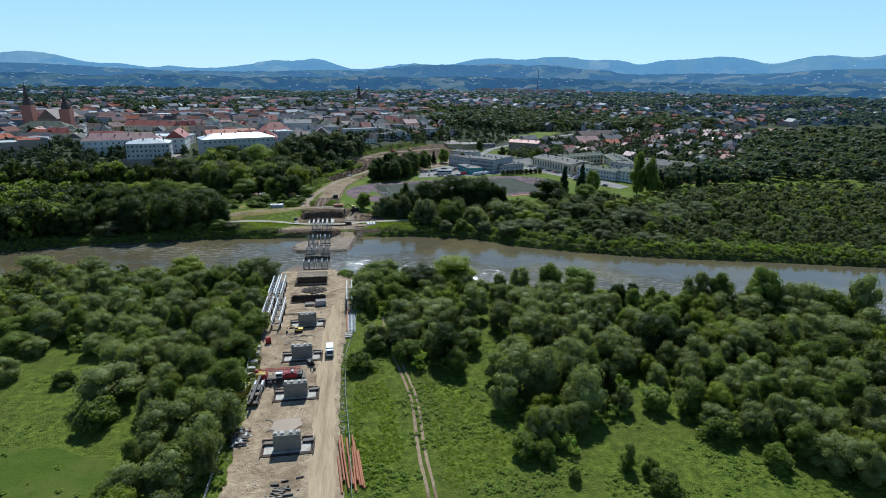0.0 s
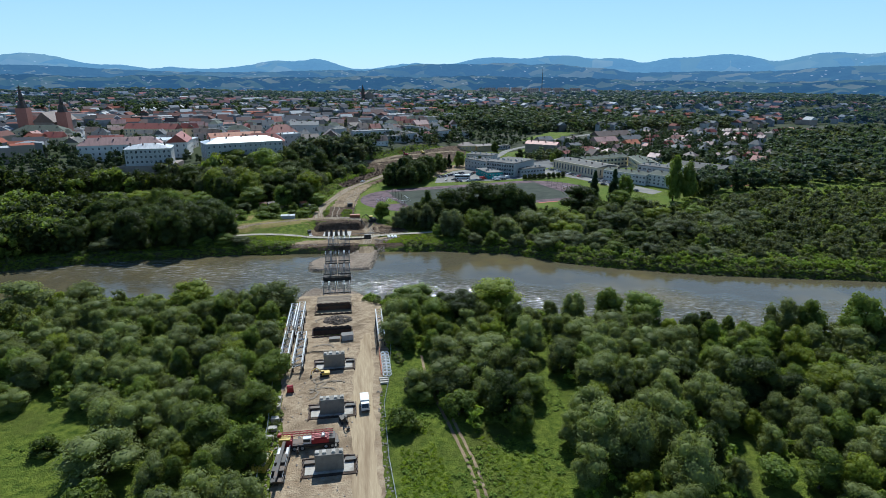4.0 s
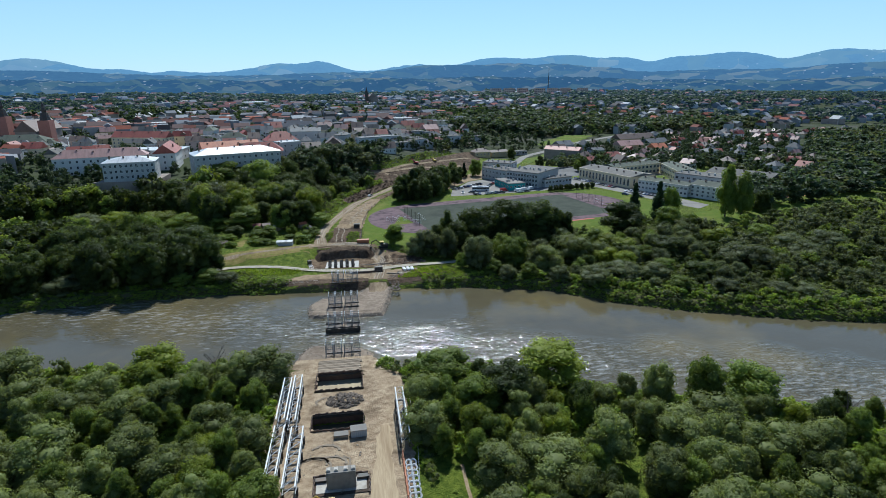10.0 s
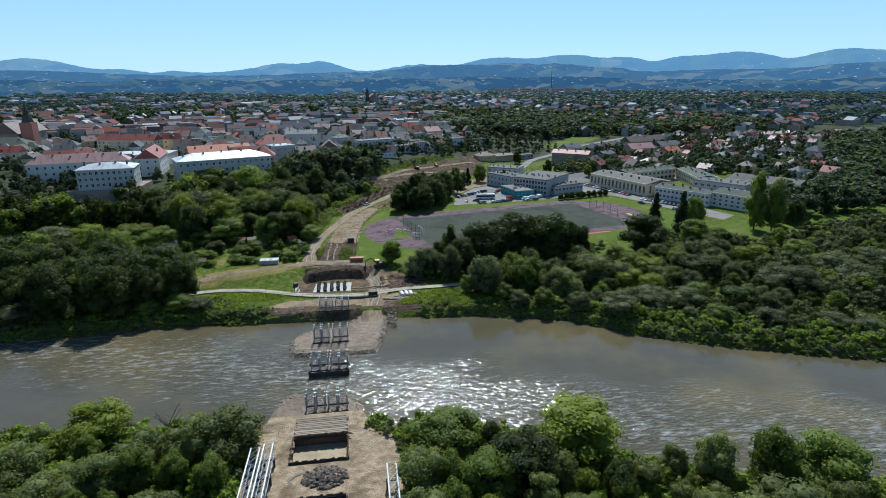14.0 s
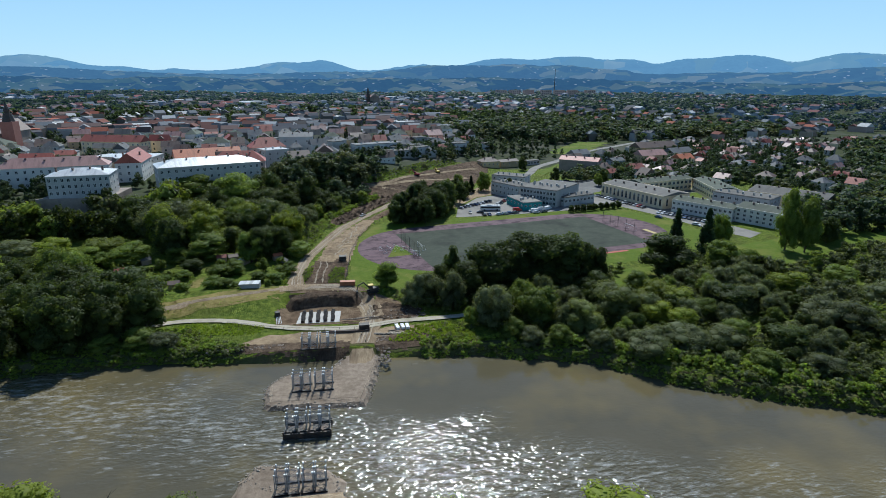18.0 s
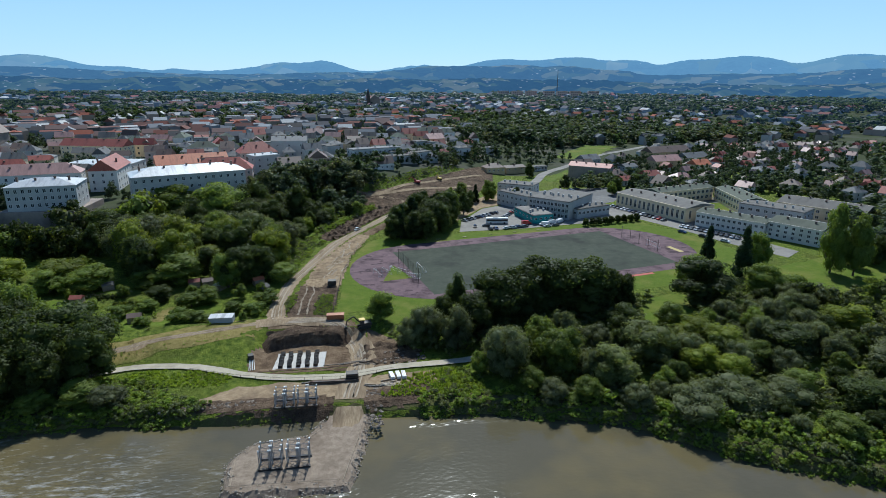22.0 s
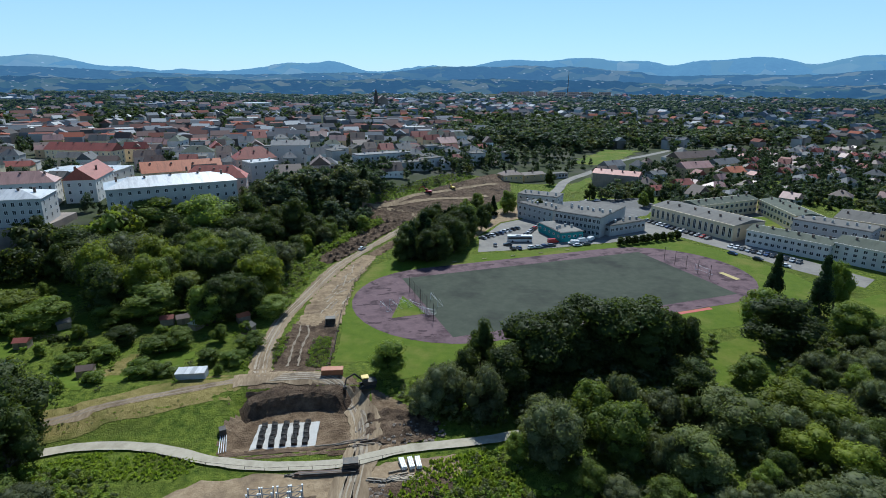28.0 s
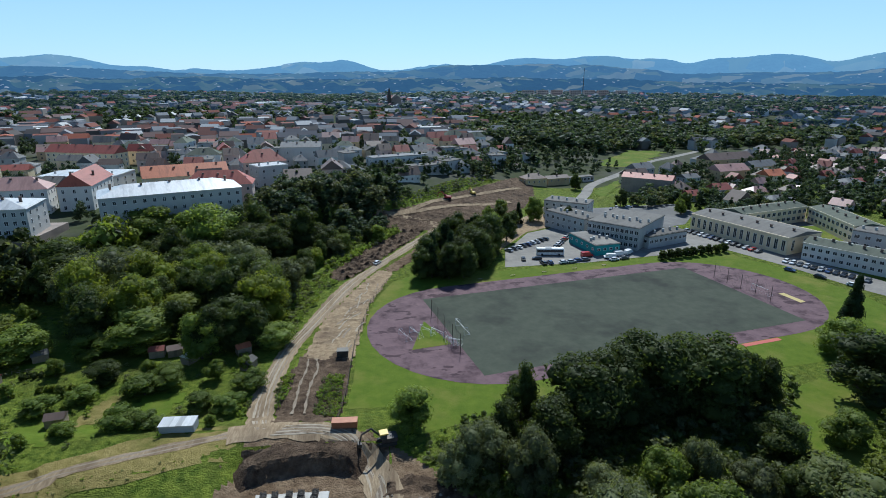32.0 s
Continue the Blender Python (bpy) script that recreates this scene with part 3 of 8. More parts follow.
ROAD_BANK = [(-7, 288), (1, 294), (6, 303), (14, 320), (24, 339), (34, 359), (26, 364), (18, 352), (8, 334), (-1, 314), (-8, 300)]
drape("cleared_strip", ROAD_BANK, 0.8, 0.1, BROWN, "dark bank of turned earth beside the haul road", "earth", 2.4)
drape("cleared_strip", [(13, 302), (22, 318), (32, 337), (42, 354), (46, 350), (38, 336), (30, 322), (22, 306), (17, 298)], 0.8, 0.08, TURNED, "turned earth of the cleared road strip", "earth", 0.9)
drape("earth_works", EARTHWORKS, 1.4, 0.1, BROWN, "broad brown earthworks where the road climbs", "earth", 0.8)
flat("bare_earth", ragged([(-34, 147.5), (-20, 156), (-8, 157), (6, 156), (22, 158), (30, 158), (34, 153), (24, 149), (14, 148), (4, 146), (-6, 146), (-20, 148)], 2, 0.6, 7), 0.05, DIRT, "bare trampled earth on the river bank", "earth")
drape("dark_bank", [(-30, 147.5), (-22, 144.5), (-11, 144), (-9, 142.5), (4, 142), (5, 148), (-4, 149.5), (-14, 150.5), (-30, 149.5)], 0.8, 0.12, BROWN, "dark churned earth on the river bank", "earth", 0.35)
drape("dark_bank", [(11, 150), (16, 151), (29, 153), (29, 146), (25, 143.5), (14, 142.5), (11.5, 144)], 0.8, 0.12, BROWN, "dark churned earth on the river bank", "earth", 0.35)
drape("pit_floor", [(-17, 166), (4, 165), (8, 168), (8, 176), (3, 180), (-13, 180), (-17, 176)], 0.8, 0.05, TURNED, "brown floor of the excavation", "earth", 0.2)
drape("pit_floor", [(-18, 163.4), (-8, 163.2), (4, 164), (5.5, 166.5), (-6, 166), (-17, 166.5)], 0.7, 0.12, BROWN, "dark brown earth before the excavation", "earth", 0.35)
drape("spoil_strip", [(9.5, 165), (14, 164), (25, 163.5), (28, 168), (25, 174), (19, 177), (13, 176), (11, 171)], 0.7, 0.06, BROWN, "dark heaped spoil beside the excavation", "earth", 1.5)
# cut bank on the north side of the pit: foot, rough face, brow and the ground behind
brow = [(-17.5, 178.5), (-15, 181), (-10, 183), (-4, 184), (1, 183.8), (5, 182.4), (8, 179.6)]
OUT, FALL = (-3.0, -2.1, -1.6, -1.1, -0.6, 0.1, 1.4, 3.0, 4.6), (-2.15, -1.75, -1.2, -0.35, 0.75, 1.35, 1.6, 1.55, 1.2)
vs, fs, cols, rows = [], [], 60, len(OUT)
for i in range(cols):
    t = i / (cols - 1) * (len(brow) - 1)
    k, f = min(int(t), len(brow) - 2), t - min(int(t), len(brow) - 2)
    x, y = brow[k][0] * (1 - f) + brow[k + 1][0] * f, brow[k][1] * (1 - f) + brow[k + 1][1] * f
    dx, dy = (x + 4.5) * 0.45, y - 171
    L = math.hypot(dx, dy)
    dx, dy = dx / L, dy / L
    full = float(ease(min(i, cols - 1 - i) / 13))
    for r in range(rows):
        o = OUT[r] + 0.45 * noise.noise((x * .5, r * .7, 4))
        px, py = x + dx * o, y + dy * o
        base = float(land(px, py))
        rise = max(FALL[r] + 0.35 * noise.noise((px * 1.1, py * 1.1, 2)), base - 0.1) if r < rows - 1 else base - 0.25
        vs.append((px, py, base - 0.12 + (rise - base + 0.12) * full))
    if i:
        fs += [((i - 1) * rows + r, (i - 1) * rows + r + 1, i * rows + r + 1, i * rows + r) for r in range(rows - 1)]
tagged(part("pit_brow", Kit().add(vs, [f for j, f in enumerate(fs) if j % (rows - 1) > 4]), BROWN), "trampled brow above the excavation", "earth", kind="structure")
tagged(part("pit_bank", Kit().add(vs, [f for j, f in enumerate(fs) if j % (rows - 1) <= 4]), BROWN), "steep dark cut bank of the excavation", "earth", kind="structure")


BANKG = mat("overgrown_bank", (0.07, 0.078, 0.022), (0.14, 0.135, 0.05), 0.8, 0.95, 0.2, (0.10, 0.08, 0.045), 0.15, gloss=0.1, fine=3)
for name, xs_, side, off in (("bank_edge", range(-150, 301, 10), far_bank, 1.2), ("bank_edge", range(-150, 241, 10), near_bank, -1.2)):
    ribbon(name, [(x, float(side(x)) + off) for x in xs_], 4.2, 0.08, BANKG, "muddy overgrown river edge", "bank", wobble=1.2, seed=4)

# wheel ruts pressed along the roads and over the site
def rut(pts, material, width=0.38, lift=0.17, seed=0):
    r = random.Random(seed + 900)
    pts = [(x + r.uniform(-.35, .35), y) for x, y in pts]
    ribbon("wheel_rut", pts, lambda t: width * (0.55 + 0.45 * math.sin(t * 37 + seed)), lift, material, "wheel rut pressed into the earth", "rut", step=1.2, wobble=0.22, seed=seed)


RUT_D = mat("rut_dark_mud", (0.15, 0.11, 0.075), (0.24, 0.185, 0.13), 0.8, 0.9, 0.05)
RUT_L = mat("rut_dry_crust", (0.27, 0.22, 0.16), (0.38, 0.325, 0.245), 0.8, 0.95, 0.03)
RUT_E = mat("rut_pressed_earth", (0.19, 0.148, 0.105), (0.29, 0.235, 0.17), 0.8, 0.95, 0.05)
for i, o in enumerate((-1.5, -0.6, 0.5, 1.5)):
    rut([(x + o * 0.95, y - o * 0.3) for x, y in HAULWAY], RUT_E if i % 2 else RUT_L, 0.32, 0.17, i)
for i, x in enumerate((-9.2, -6.6)):
    rut([(x, 200), (x + .3, 207), (x + .5, 214), (x + 1.2, 221), (x + .8, 227)], RUT_E, 0.6, 0.34, 20 + i)
for i in range(16):
    a = random.Random(330 + i)
    x0, y0, bend = a.uniform(-6, 2), 230 + i * 3.2, a.uniform(-.25, .5)
    rut([(x0 + (y0 - 230) * 0.2 + k * 0.55 + bend * k * k * 0.5, y0 + k * 2.4) for k in range(a.choice((3, 4, 6)))], RUT_L if i % 3 else RUT_E, 0.42, 0.26, 30 + i)
for i in range(14):
    a = random.Random(300 + i)
    x0, y0, b = a.uniform(-11, -2), a.choice((-22, -17, -3, 18, 21, 24, 38, 42, 61)), a.uniform(-1.5, 1.5)
    rut([(x0 + 3.2 * math.cos(b + t * .5), y0 + 2.6 * math.sin(b + t * .5)) for t in range(6)], RUT_E, 0.55, 0.2, 40 + i)
for i, o in enumerate((-.6, .6)):
    rut([(-150, 166 + o), (-100, 173 + o), (-62, 177.5 + o), (-49, 182.5 + o), (-33, 187.5 + o), (-18, 191.5 + o)], RUT_E, 0.3, 0.17, 70 + i)
for i in range(7):
    rut([(-12 + i * .5, 190 + i * .5), (-2, 189.6 + i * .5), (4 + i * .2, 186.5 + i * .4), (8 + i * .35, 181), (9.5 + i * .4, 174), (9.8 + i * .4, 163), (7.5 + i * .5, 151), (6.8 + i * .5, 147)], RUT_D if i % 2 else RUT_L, 0.26, 0.22, 80 + i)

# sports ground: an oval of purple track round a grey pitch
U, W_ = Vector((109.6, 24.1, 0)).normalized(), Vector((-24.1, 109.6, 0)).normalized()
C0 = Vector((88, 253, 0))


def field(u, w):
    p = C0 + U * u + W_ * w
    return (p.x, p.y)


def oval(half, r, n=18):
    pts = [field(half + r * math.cos(t), 1.5 + r * math.sin(t)) for t in np.linspace(-math.pi / 2, math.pi / 2, n)]
    return pts + [field(-half + r * math.cos(t), 1.5 + r * math.sin(t)) for t in np.linspace(math.pi / 2, 3 * math.pi / 2, n)]


flat("lawn", ragged([(3.5, 192), (4, 212), (5, 236), (9, 266), (16, 287), (30, 297), (60, 296), (110, 303), (150, 312), (166, 311), (178, 285), (186, 256), (184, 232), (150, 214), (110, 208), (70, 204), (40, 196), (20, 190)], 6, 0.4, 4),
     0.04, LAWN, "mown lawn round the sports ground", "lawn")
flat("hay_meadow", ragged([(-300, -90), (-38, -90), (-38, -30), (-50, -24), (-66, -22), (-120, -8), (-300, 6)], 3, 0.8, 14), 0.05, mat("shorn_meadow", (0.05, 0.085, 0.008), (0.085, 0.12, 0.014), 0.35, 0.9, 0.2, (0.11, 0.125, 0.025), 0.06, gloss=0.1, fine=3), "smooth mown meadow beside the woods", "meadow")
flat("running_track", oval(45.5, 36), 0.07, TRACK_M, "faded purple running track with dark wet patches", "track")
flat("sports_pitch", [field(-57, -28), field(56, -28), field(56, 28), field(-57, 28)], 0.10, PITCH_M, "worn grey-green artificial pitch", "pitch")
flat("lawn", [field(-71, -8), field(-59, -8), field(-62, 10)], 0.11, LAWN, "small triangle of grass inside the track bend", "lawn")
flat("parking_yard", [(63, 300), (100, 303), (132, 309), (169, 317), (181, 290), (190, 262), (202, 238), (214, 246), (202, 282), (188, 312), (172, 350), (150, 352), (122, 350), (114, 368), (86, 352), (68, 322)],
     0.06, PAVED, "pale worn paving of the school yard", "yard")
flat("lawn", ragged([(99, 176), (107, 170), (124, 182), (134, 197), (126, 203), (112, 198)], 4, 0.5, 8), 0.05, LAWN, "bright green lawn among trees", "lawn")
flat("lawn", ragged([(150, 200), (178, 190), (217, 202), (262, 226), (300, 235), (300, 246), (230, 240), (186, 226), (152, 214)], 6, 0.8, 9), 0.045, LAWN, "strip of lawn beside the woods", "lawn")
flat("clay_court", [(240, 252), (292, 260), (290, 268), (239, 260)], 0.07, CLAY, "red clay sports court behind trees", "court")
flat("sandpit", [field(68, -16), field(70.5, -16), field(70.5, -7), field(68, -7)], 0.09, mat("yellow_sand", (0.42, 0.33, 0.13), (0.52, 0.42, 0.19), 0.8, 0.95), "yellow sand jumping pit on the track", "sandpit")
flat("run_up", [field(22, -36.5), field(36, -36.5), field(36, -34.8), field(22, -34.8)], 0.09, CLAY, "pinkish rubber run-up strip", "track")
ribbon("street", [(120, 395), (150, 445), (169, 481), (209, 526), (264, 591), (311, 629), (420, 720)], 7, 0.12, PAVED, "pale town street", "street", step=6)
flat("car_park", [(120, 372), (150, 352), (176, 362), (196, 388), (196, 412), (166, 408), (136, 404)], 0.06, ASPHALT, "worn asphalt car park behind the school", "yard")
flat("back_yard", [(66, 324), (86, 354), (114, 370), (136, 405), (148, 440), (128, 430), (104, 404), (84, 384), (66, 350)], 0.055, DIRT, "trodden earth yard behind the school", "yard")
flat("school_court", [(190, 300), (216, 268), (300, 272), (300, 330), (252, 368), (196, 366), (172, 352), (186, 316)], 0.05, ASPHALT, "worn asphalt between the school wings", "yard")
flat("lawn", [(214, 338), (236, 322), (244, 352), (226, 352)], 0.09, LAWN, "worn yellowish lawn in the school court", "lawn")
drape("lawn", [(207, 576), (236, 558), (328, 672), (285, 680)], 6, 0.3, LAWN, "green playing field in the town", "lawn")
drape("lawn", [(160, 456), (155, 428), (190, 479), (198, 500)], 3, 0.2, LAWN, "grass strip beside the street", "lawn")

# ---- trees ----
def crown(seed, h, width, low, lobes, leaves, size, shape="round", fine=True):
    """Leaf clumps on the skins of many lobes, round dark cores; arrays of points, quads and triangles."""
    r = np.random.RandomState(seed)
    if shape == "cone":
        t = r.rand(lobes) ** 0.8
        ang = r.rand(lobes) * 6.283
        rad = (1 - t) * width * 0.36
        C = np.stack([np.cos(ang) * rad, np.sin(ang) * rad, low * h + t * (1 - low) * h * 0.95], 1)
        R = (0.10 + 0.2 * (1 - t)) * width
    else:
        d = r.randn(lobes, 3)
        d[:, 2] += 0.25
        d /= np.linalg.norm(d, axis=1)[:, None]
        k = 0.5 + 0.5 * r.rand(lobes) ** 0.6
        mid, half = (low + 1) / 2 * h, (1 - low) / 2 * h
        R = width * r.uniform(0.12, 0.235, lobes)
        C = d * k[:, None] * np.array([width * 0.37, width * 0.37, half * 0.76]) + np.array([0, 0, mid])
        if shape == "tall":
            C[:, :2] *= (1.15 - 0.6 * np.clip((C[:, 2] / h - low) / (1 - low), 0, 1))[:, None]
        C[:, 2] = np.minimum(C[:, 2], h - R * 0.9)
        skirt, ang = lobes // 3, r.rand(lobes // 3) * 6.283
        rad = width * r.uniform(0.2, 0.36, skirt)
        C[:skirt] = np.stack([np.cos(ang) * rad, np.sin(ang) * rad, h * r.uniform(low + 0.1, 0.42, skirt)], 1)
    V = []
    L = lobes * leaves
    c, rr = np.repeat(C, leaves, 0), np.repeat(R, leaves)
    n = r.randn(L, 3)
    n[:, 2] = n[:, 2] * 0.9 + 0.35
    n /= np.linalg.norm(n, axis=1)[:, None]
    swell = 1 + 0.13 * np.sin(n[:, 0] * 5 + c[:, 0] * 3) * np.sin(n[:, 1] * 5 + c[:, 1] * 3) * np.sin(n[:, 2] * 5)
    pos = c + n * (rr * swell * r.uniform(0.84, 1.12, L))[:, None]
    nn = n + r.randn(L, 3) * 0.45
    nn /= np.linalg.norm(nn, axis=1)[:, None]
    s = np.cross(nn, r.randn(L, 3))
    s /= np.linalg.norm(s, axis=1)[:, None]
    u = np.cross(nn, s)
    a, b = size * r.uniform(0.6, 1.25, L), size * r.uniform(0.45, 0.85, L)
    V.append(np.stack([pos - s * a[:, None], pos - u * b[:, None] * 0.9 + s * (a * 0.5)[:, None], pos + u * b[:, None] * 1.1 + s * (a * 0.6)[:, None]], 1).reshape(-1, 3))
    Q = np.zeros((0, 4), dtype=int)
    LT = np.arange(L * 3).reshape(-1, 3)
    g = (1 + 5 ** 0.5) / 2
    ico = np.array([(-1, g, 0), (1, g, 0), (-1, -g, 0), (1, -g, 0), (0, -1, g), (0, 1, g), (0, -1, -g), (0, 1, -g), (g, 0, -1), (g, 0, 1), (-g, 0, -1), (-g, 0, 1)]) / 1.902
    icf = np.array([(0, 11, 5), (0, 5, 1), (0, 1, 7), (0, 7, 10), (0, 10, 11), (1, 5, 9), (5, 11, 4), (11, 10, 2), (10, 7, 6), (7, 1, 8), (3, 9, 4), (3, 4, 2), (3, 2, 6), (3, 6, 8), (3, 8, 9), (4, 9, 5), (2, 4, 11), (6, 2, 10), (8, 6, 7), (9, 8, 1)])
    if not fine:
        ico = np.array([(1, 0, 0), (-1, 0, 0), (0, 1, 0), (0, -1, 0), (0, 0, 1), (0, 0, -1)], dtype=float)
        icf = np.array([(0, 2, 4), (2, 1, 4), (1, 3, 4), (3, 0, 4), (2, 0, 5), (1, 2, 5), (3, 1, 5), (0, 3, 5)])
    core = (C[:, None, :] + ico[None] * (R[:, None, None] * r.uniform(0.66, 0.84, (lobes, len(ico), 1)))).reshape(-1, 3)
    V.append(core)
    T = (icf[None] + (np.arange(lobes) * len(ico))[:, None, None]).reshape(-1, 3) + L * 3
    return np.concatenate(V), Q, np.concatenate([LT, T])


def trunk_kit(seed, h, low, width):
    r = random.Random(seed)
    k = Kit()
    k.rod((0, 0, -0.3), (r.uniform(-.2, .2), r.uniform(-.2, .2), h * (low + 0.25)), 0.026 * h, 7, 0.012 * h)
    for i in range(5):
        a, z0 = i * 1.256 + r.uniform(-.4, .4), h * (low + r.uniform(-0.05, 0.2))
        k.rod((0, 0, z0), (math.cos(a) * width * 0.3, math.sin(a) * width * 0.3, z0 + h * r.uniform(.15, .3)), 0.010 * h, 5, 0.004 * h)
    return k


# (kind, leaf, height, width, low, lobes, leaves a lobe, leaf size, shape, label)
KINDS = {
    "willow": (LEAF_W, 10, 8.5, 0.04, 33, 178, 0.23, "round", "silvery green willow with a rounded, billowing crown"),
    "sallow": (LEAF_S, 9, 8.5, 0.02, 33, 178, 0.21, "round", "grey-green sallow with a billowing crown beyond the river"),
    "willow_wide": (LEAF_W, 9, 9.5, 0.03, 33, 178, 0.23, "round", "broad grey-green willow on the flood plain"),
    "alder": (LEAF_G, 11, 7.5, 0.04, 32, 178, 0.23, "tall", "fresh green alder with a domed crown"),
    "ash": (LEAF_G, 12, 9.0, 0.04, 36, 172, 0.26, "round", "leafy green ash with a broken outline"),
    "maple": (LEAF_D, 12, 9.0, 0.04, 36, 172, 0.26, "round", "dark green maple with a dense crown"),
    "lime": (LEAF_D, 13, 8.5, 0.04, 36, 172, 0.26, "tall", "dark green lime tree with a tall crown"),
    "acacia": (LEAF_Y, 10, 8.0, 0.04, 31, 172, 0.23, "round", "yellowish green locust tree with a light crown"),
    "spruce": (LEAF_C, 13, 6.0, 0.01, 33, 145, 0.26, "cone", "dark pointed spruce with drooping boughs"),
    "shrub": (LEAF_G, 3, 3.6, 0.0, 15, 155, 0.18, "round", "dense green shrub on open grass"),
    "fruit_tree": (LEAF_G, 5, 4.6, 0.05, 18, 155, 0.19, "round", "small orchard tree with a rounded crown"),
}
TREES = {}
for i, (kind, (leaf, h, w, low, lobes, leaves, size, shape, label)) in enumerate(KINDS.items()):
    TREES[kind] = []
    for v in range(4):
        V, Q, T = crown(100 + 10 * i + v, h, w, low, lobes, leaves, size, shape)
        TREES[kind].append((mesh_np("crown", V, Q, T, leaf), trunk_kit(50 * i + v, h, low, w).mesh("trunk", BARK)))
TREE_AT = []


def tree(kind, x, y, height, seed, group="", wide=1.0, width=0.0):
    """A single tree; width, where given, is its crown's in metres."""
    r = random.Random(seed)
    h0 = KINDS[kind][1]
    s = height / h0
    if width:
        wide = min(max(width / (KINDS[kind][2] * s), 0.55), 2.2)
    cm, tm = TREES[kind][r.randrange(4)]
    name = {"willow_wide": "willow_tree", "shrub": "shrub", "fruit_tree": "fruit_tree"}.get(kind, kind + "_tree")
    e = thing(name, Matrix.Translation((x, y, float(ground_at(x, y)))) @ Matrix.Rotation(r.uniform(0, 6.28), 4, "Z") @ Matrix.Diagonal((s * wide, s * wide, s, 1)),
              KINDS[kind][-1], "shrub" if kind == "shrub" else "tree", group)
    part("trunk", tm, BARK, e)
    part("crown", cm, None, e)
    TREE_AT.append((x, y))
    return e


LOW = {}
for i, kind in enumerate(("willow", "sallow", "ash", "maple", "acacia", "lime", "spruce", "shrub")):
    leaf, h, w, low, lobes, leaves, size, shape, _ = KINDS[kind]
    LOW[kind] = [crown(700 + 10 * i + v, 10, w * 10 / h, low, 16, 36, 0.50, shape, False) for v in range(3)]
    LOW["scrub"] = [crown(850 + v, 10, 12, 0.0, 6, 17, 1.25, "round", False) for v in range(4)]
    LOW[kind + "_far"] = [crown(800 + 10 * i + v, 10, w * 10 / h, low, 8, 18, 0.85, shape, False) for v in range(3)]


def woods(name, spots, material, label, category="woods", lift=0.0):
    """Many trees that nobody could count, as one object. spots: x, y, height, kind, width factor."""
    VV, QQ, TT, o, r = [], [], [], 0, np.random.RandomState(len(spots))
    for x, y, h, kind, wide in spots:
        away = y > 400 or x > 270 or x < -190
        V, Q, T = LOW["scrub" if kind == "shrub" else kind + "_far" if away and kind + "_far" in LOW else kind][r.randint(3)]
        a, s = r.rand() * 6.283, h / 10
        c, k = math.cos(a), math.sin(a)
        P = np.stack([(V[:, 0] * c - V[:, 1] * k) * s * wide + x, (V[:, 0] * k + V[:, 1] * c) * s * wide + y, V[:, 2] * s + float(ground_at(x, y)) + lift], 1)
        VV.append(P), QQ.append(Q + o), TT.append(T + o)
        o += len(P)
    if not VV:
        return None
    ob = new(name, mesh_np(name, np.concatenate(VV), np.concatenate(QQ), np.concatenate(TT), material))
    return tagged(ob, label, category, kind="stuff")


def scatter(poly, gap, seed, jitter=0.42):
    r = random.Random(seed)
    xs, ys = [p[0] for p in poly], [p[1] for p in poly]
    out, y, row = [], min(ys), 0
    while y < max(ys):
        x = min(xs) + (gap / 2 if row % 2 else 0)
        while x < max(xs):
            px, py = x + r.uniform(-jitter, jitter) * gap, y + r.uniform(-jitter, jitter) * gap
            if inside(px, py, poly):
                out.append((px, py))
            x += gap
        y += gap * 0.87
        row += 1
    return out


def dry(x, y, m=2.0):
    return y < near_bank(x) - m or y > far_bank(x) + m


LEFT_MEADOW = [(-120, 28), (-92, 31), (-76, 31), (-62, 18), (-45, 1), (-38, -3), (-37, -19), (-34, -37), (-36, -90), (-300, -90), (-300, 0)]
RIGHT_MEADOW = [(8, -90), (8, 22), (13, 20), (18, 30), (22, 36), (24, 30), (21, 10), (24, 2), (39, -9), (50, 14), (55, 28), (60, 26), (53, 10), (47, -5), (44, -30), (53, -42), (71, -30), (80, -38), (92, -44), (104, -44), (114, -62), (125, -90)]
GLADE = [(86, -9), (84, -18), (92, -25), (110, -16), (116, -26), (94, -30), (84, -40), (66, -36), (73, -28), (78, -14)]
GLADE_EDGE = [(52, 33), (60, 31), (53, 5), (55, -2), (44, -12), (42, -34), (32, -31), (40, 4)]
NEAR_LEFT = [(-260, -90), (-20, -90), (-20.5, 25), (-22, 72), (-22, 84), (-260, 84)]
NEAR_RIGHT = [(9, -90), (9.5, 22), (13.5, 40), (13.5, 80), (60, 80), (260, 0), (260, -90)]

# trees that stand out, by where they stand: kind, x, y, height, crown width
NEAR_WEST = [
    ("acacia", -52, 82, 8.5, 13.0), ("ash", -29, 0, 10, 8.5), ("ash", -20, -7, 10, 7.5), ("ash", -20, 11, 8, 6.9), ("ash", -19, 27, 8, 7.6), ("ash", -22, -39, 10, 5.3),
    ("ash", -88, 34, 7, 8.2), ("ash", -82, 24, 6, 7.8), ("shrub", -47, -16, 6, 8.1), ("shrub", -61, 3, 3.5, 4.9), ("shrub", -33, -45, 6, 5.9), ("willow", -47, -5, 9, 11.4),
    ("willow", -77, 8, 6, 5.7), ("willow", -77, 22, 5, 5.5), ("willow", -77, 32, 9, 9.0), ("willow", -61, 21, 6, 5.5), ("willow", -56, 19, 5, 6.3), ("willow", -104, 83, 11,
    14.6), ("willow", -85, 82, 10, 10.5), ("willow", -86, 69, 9, 7.9), ("willow", -75, 67, 9, 9.9), ("willow", -61, 43, 11, 10.3),]
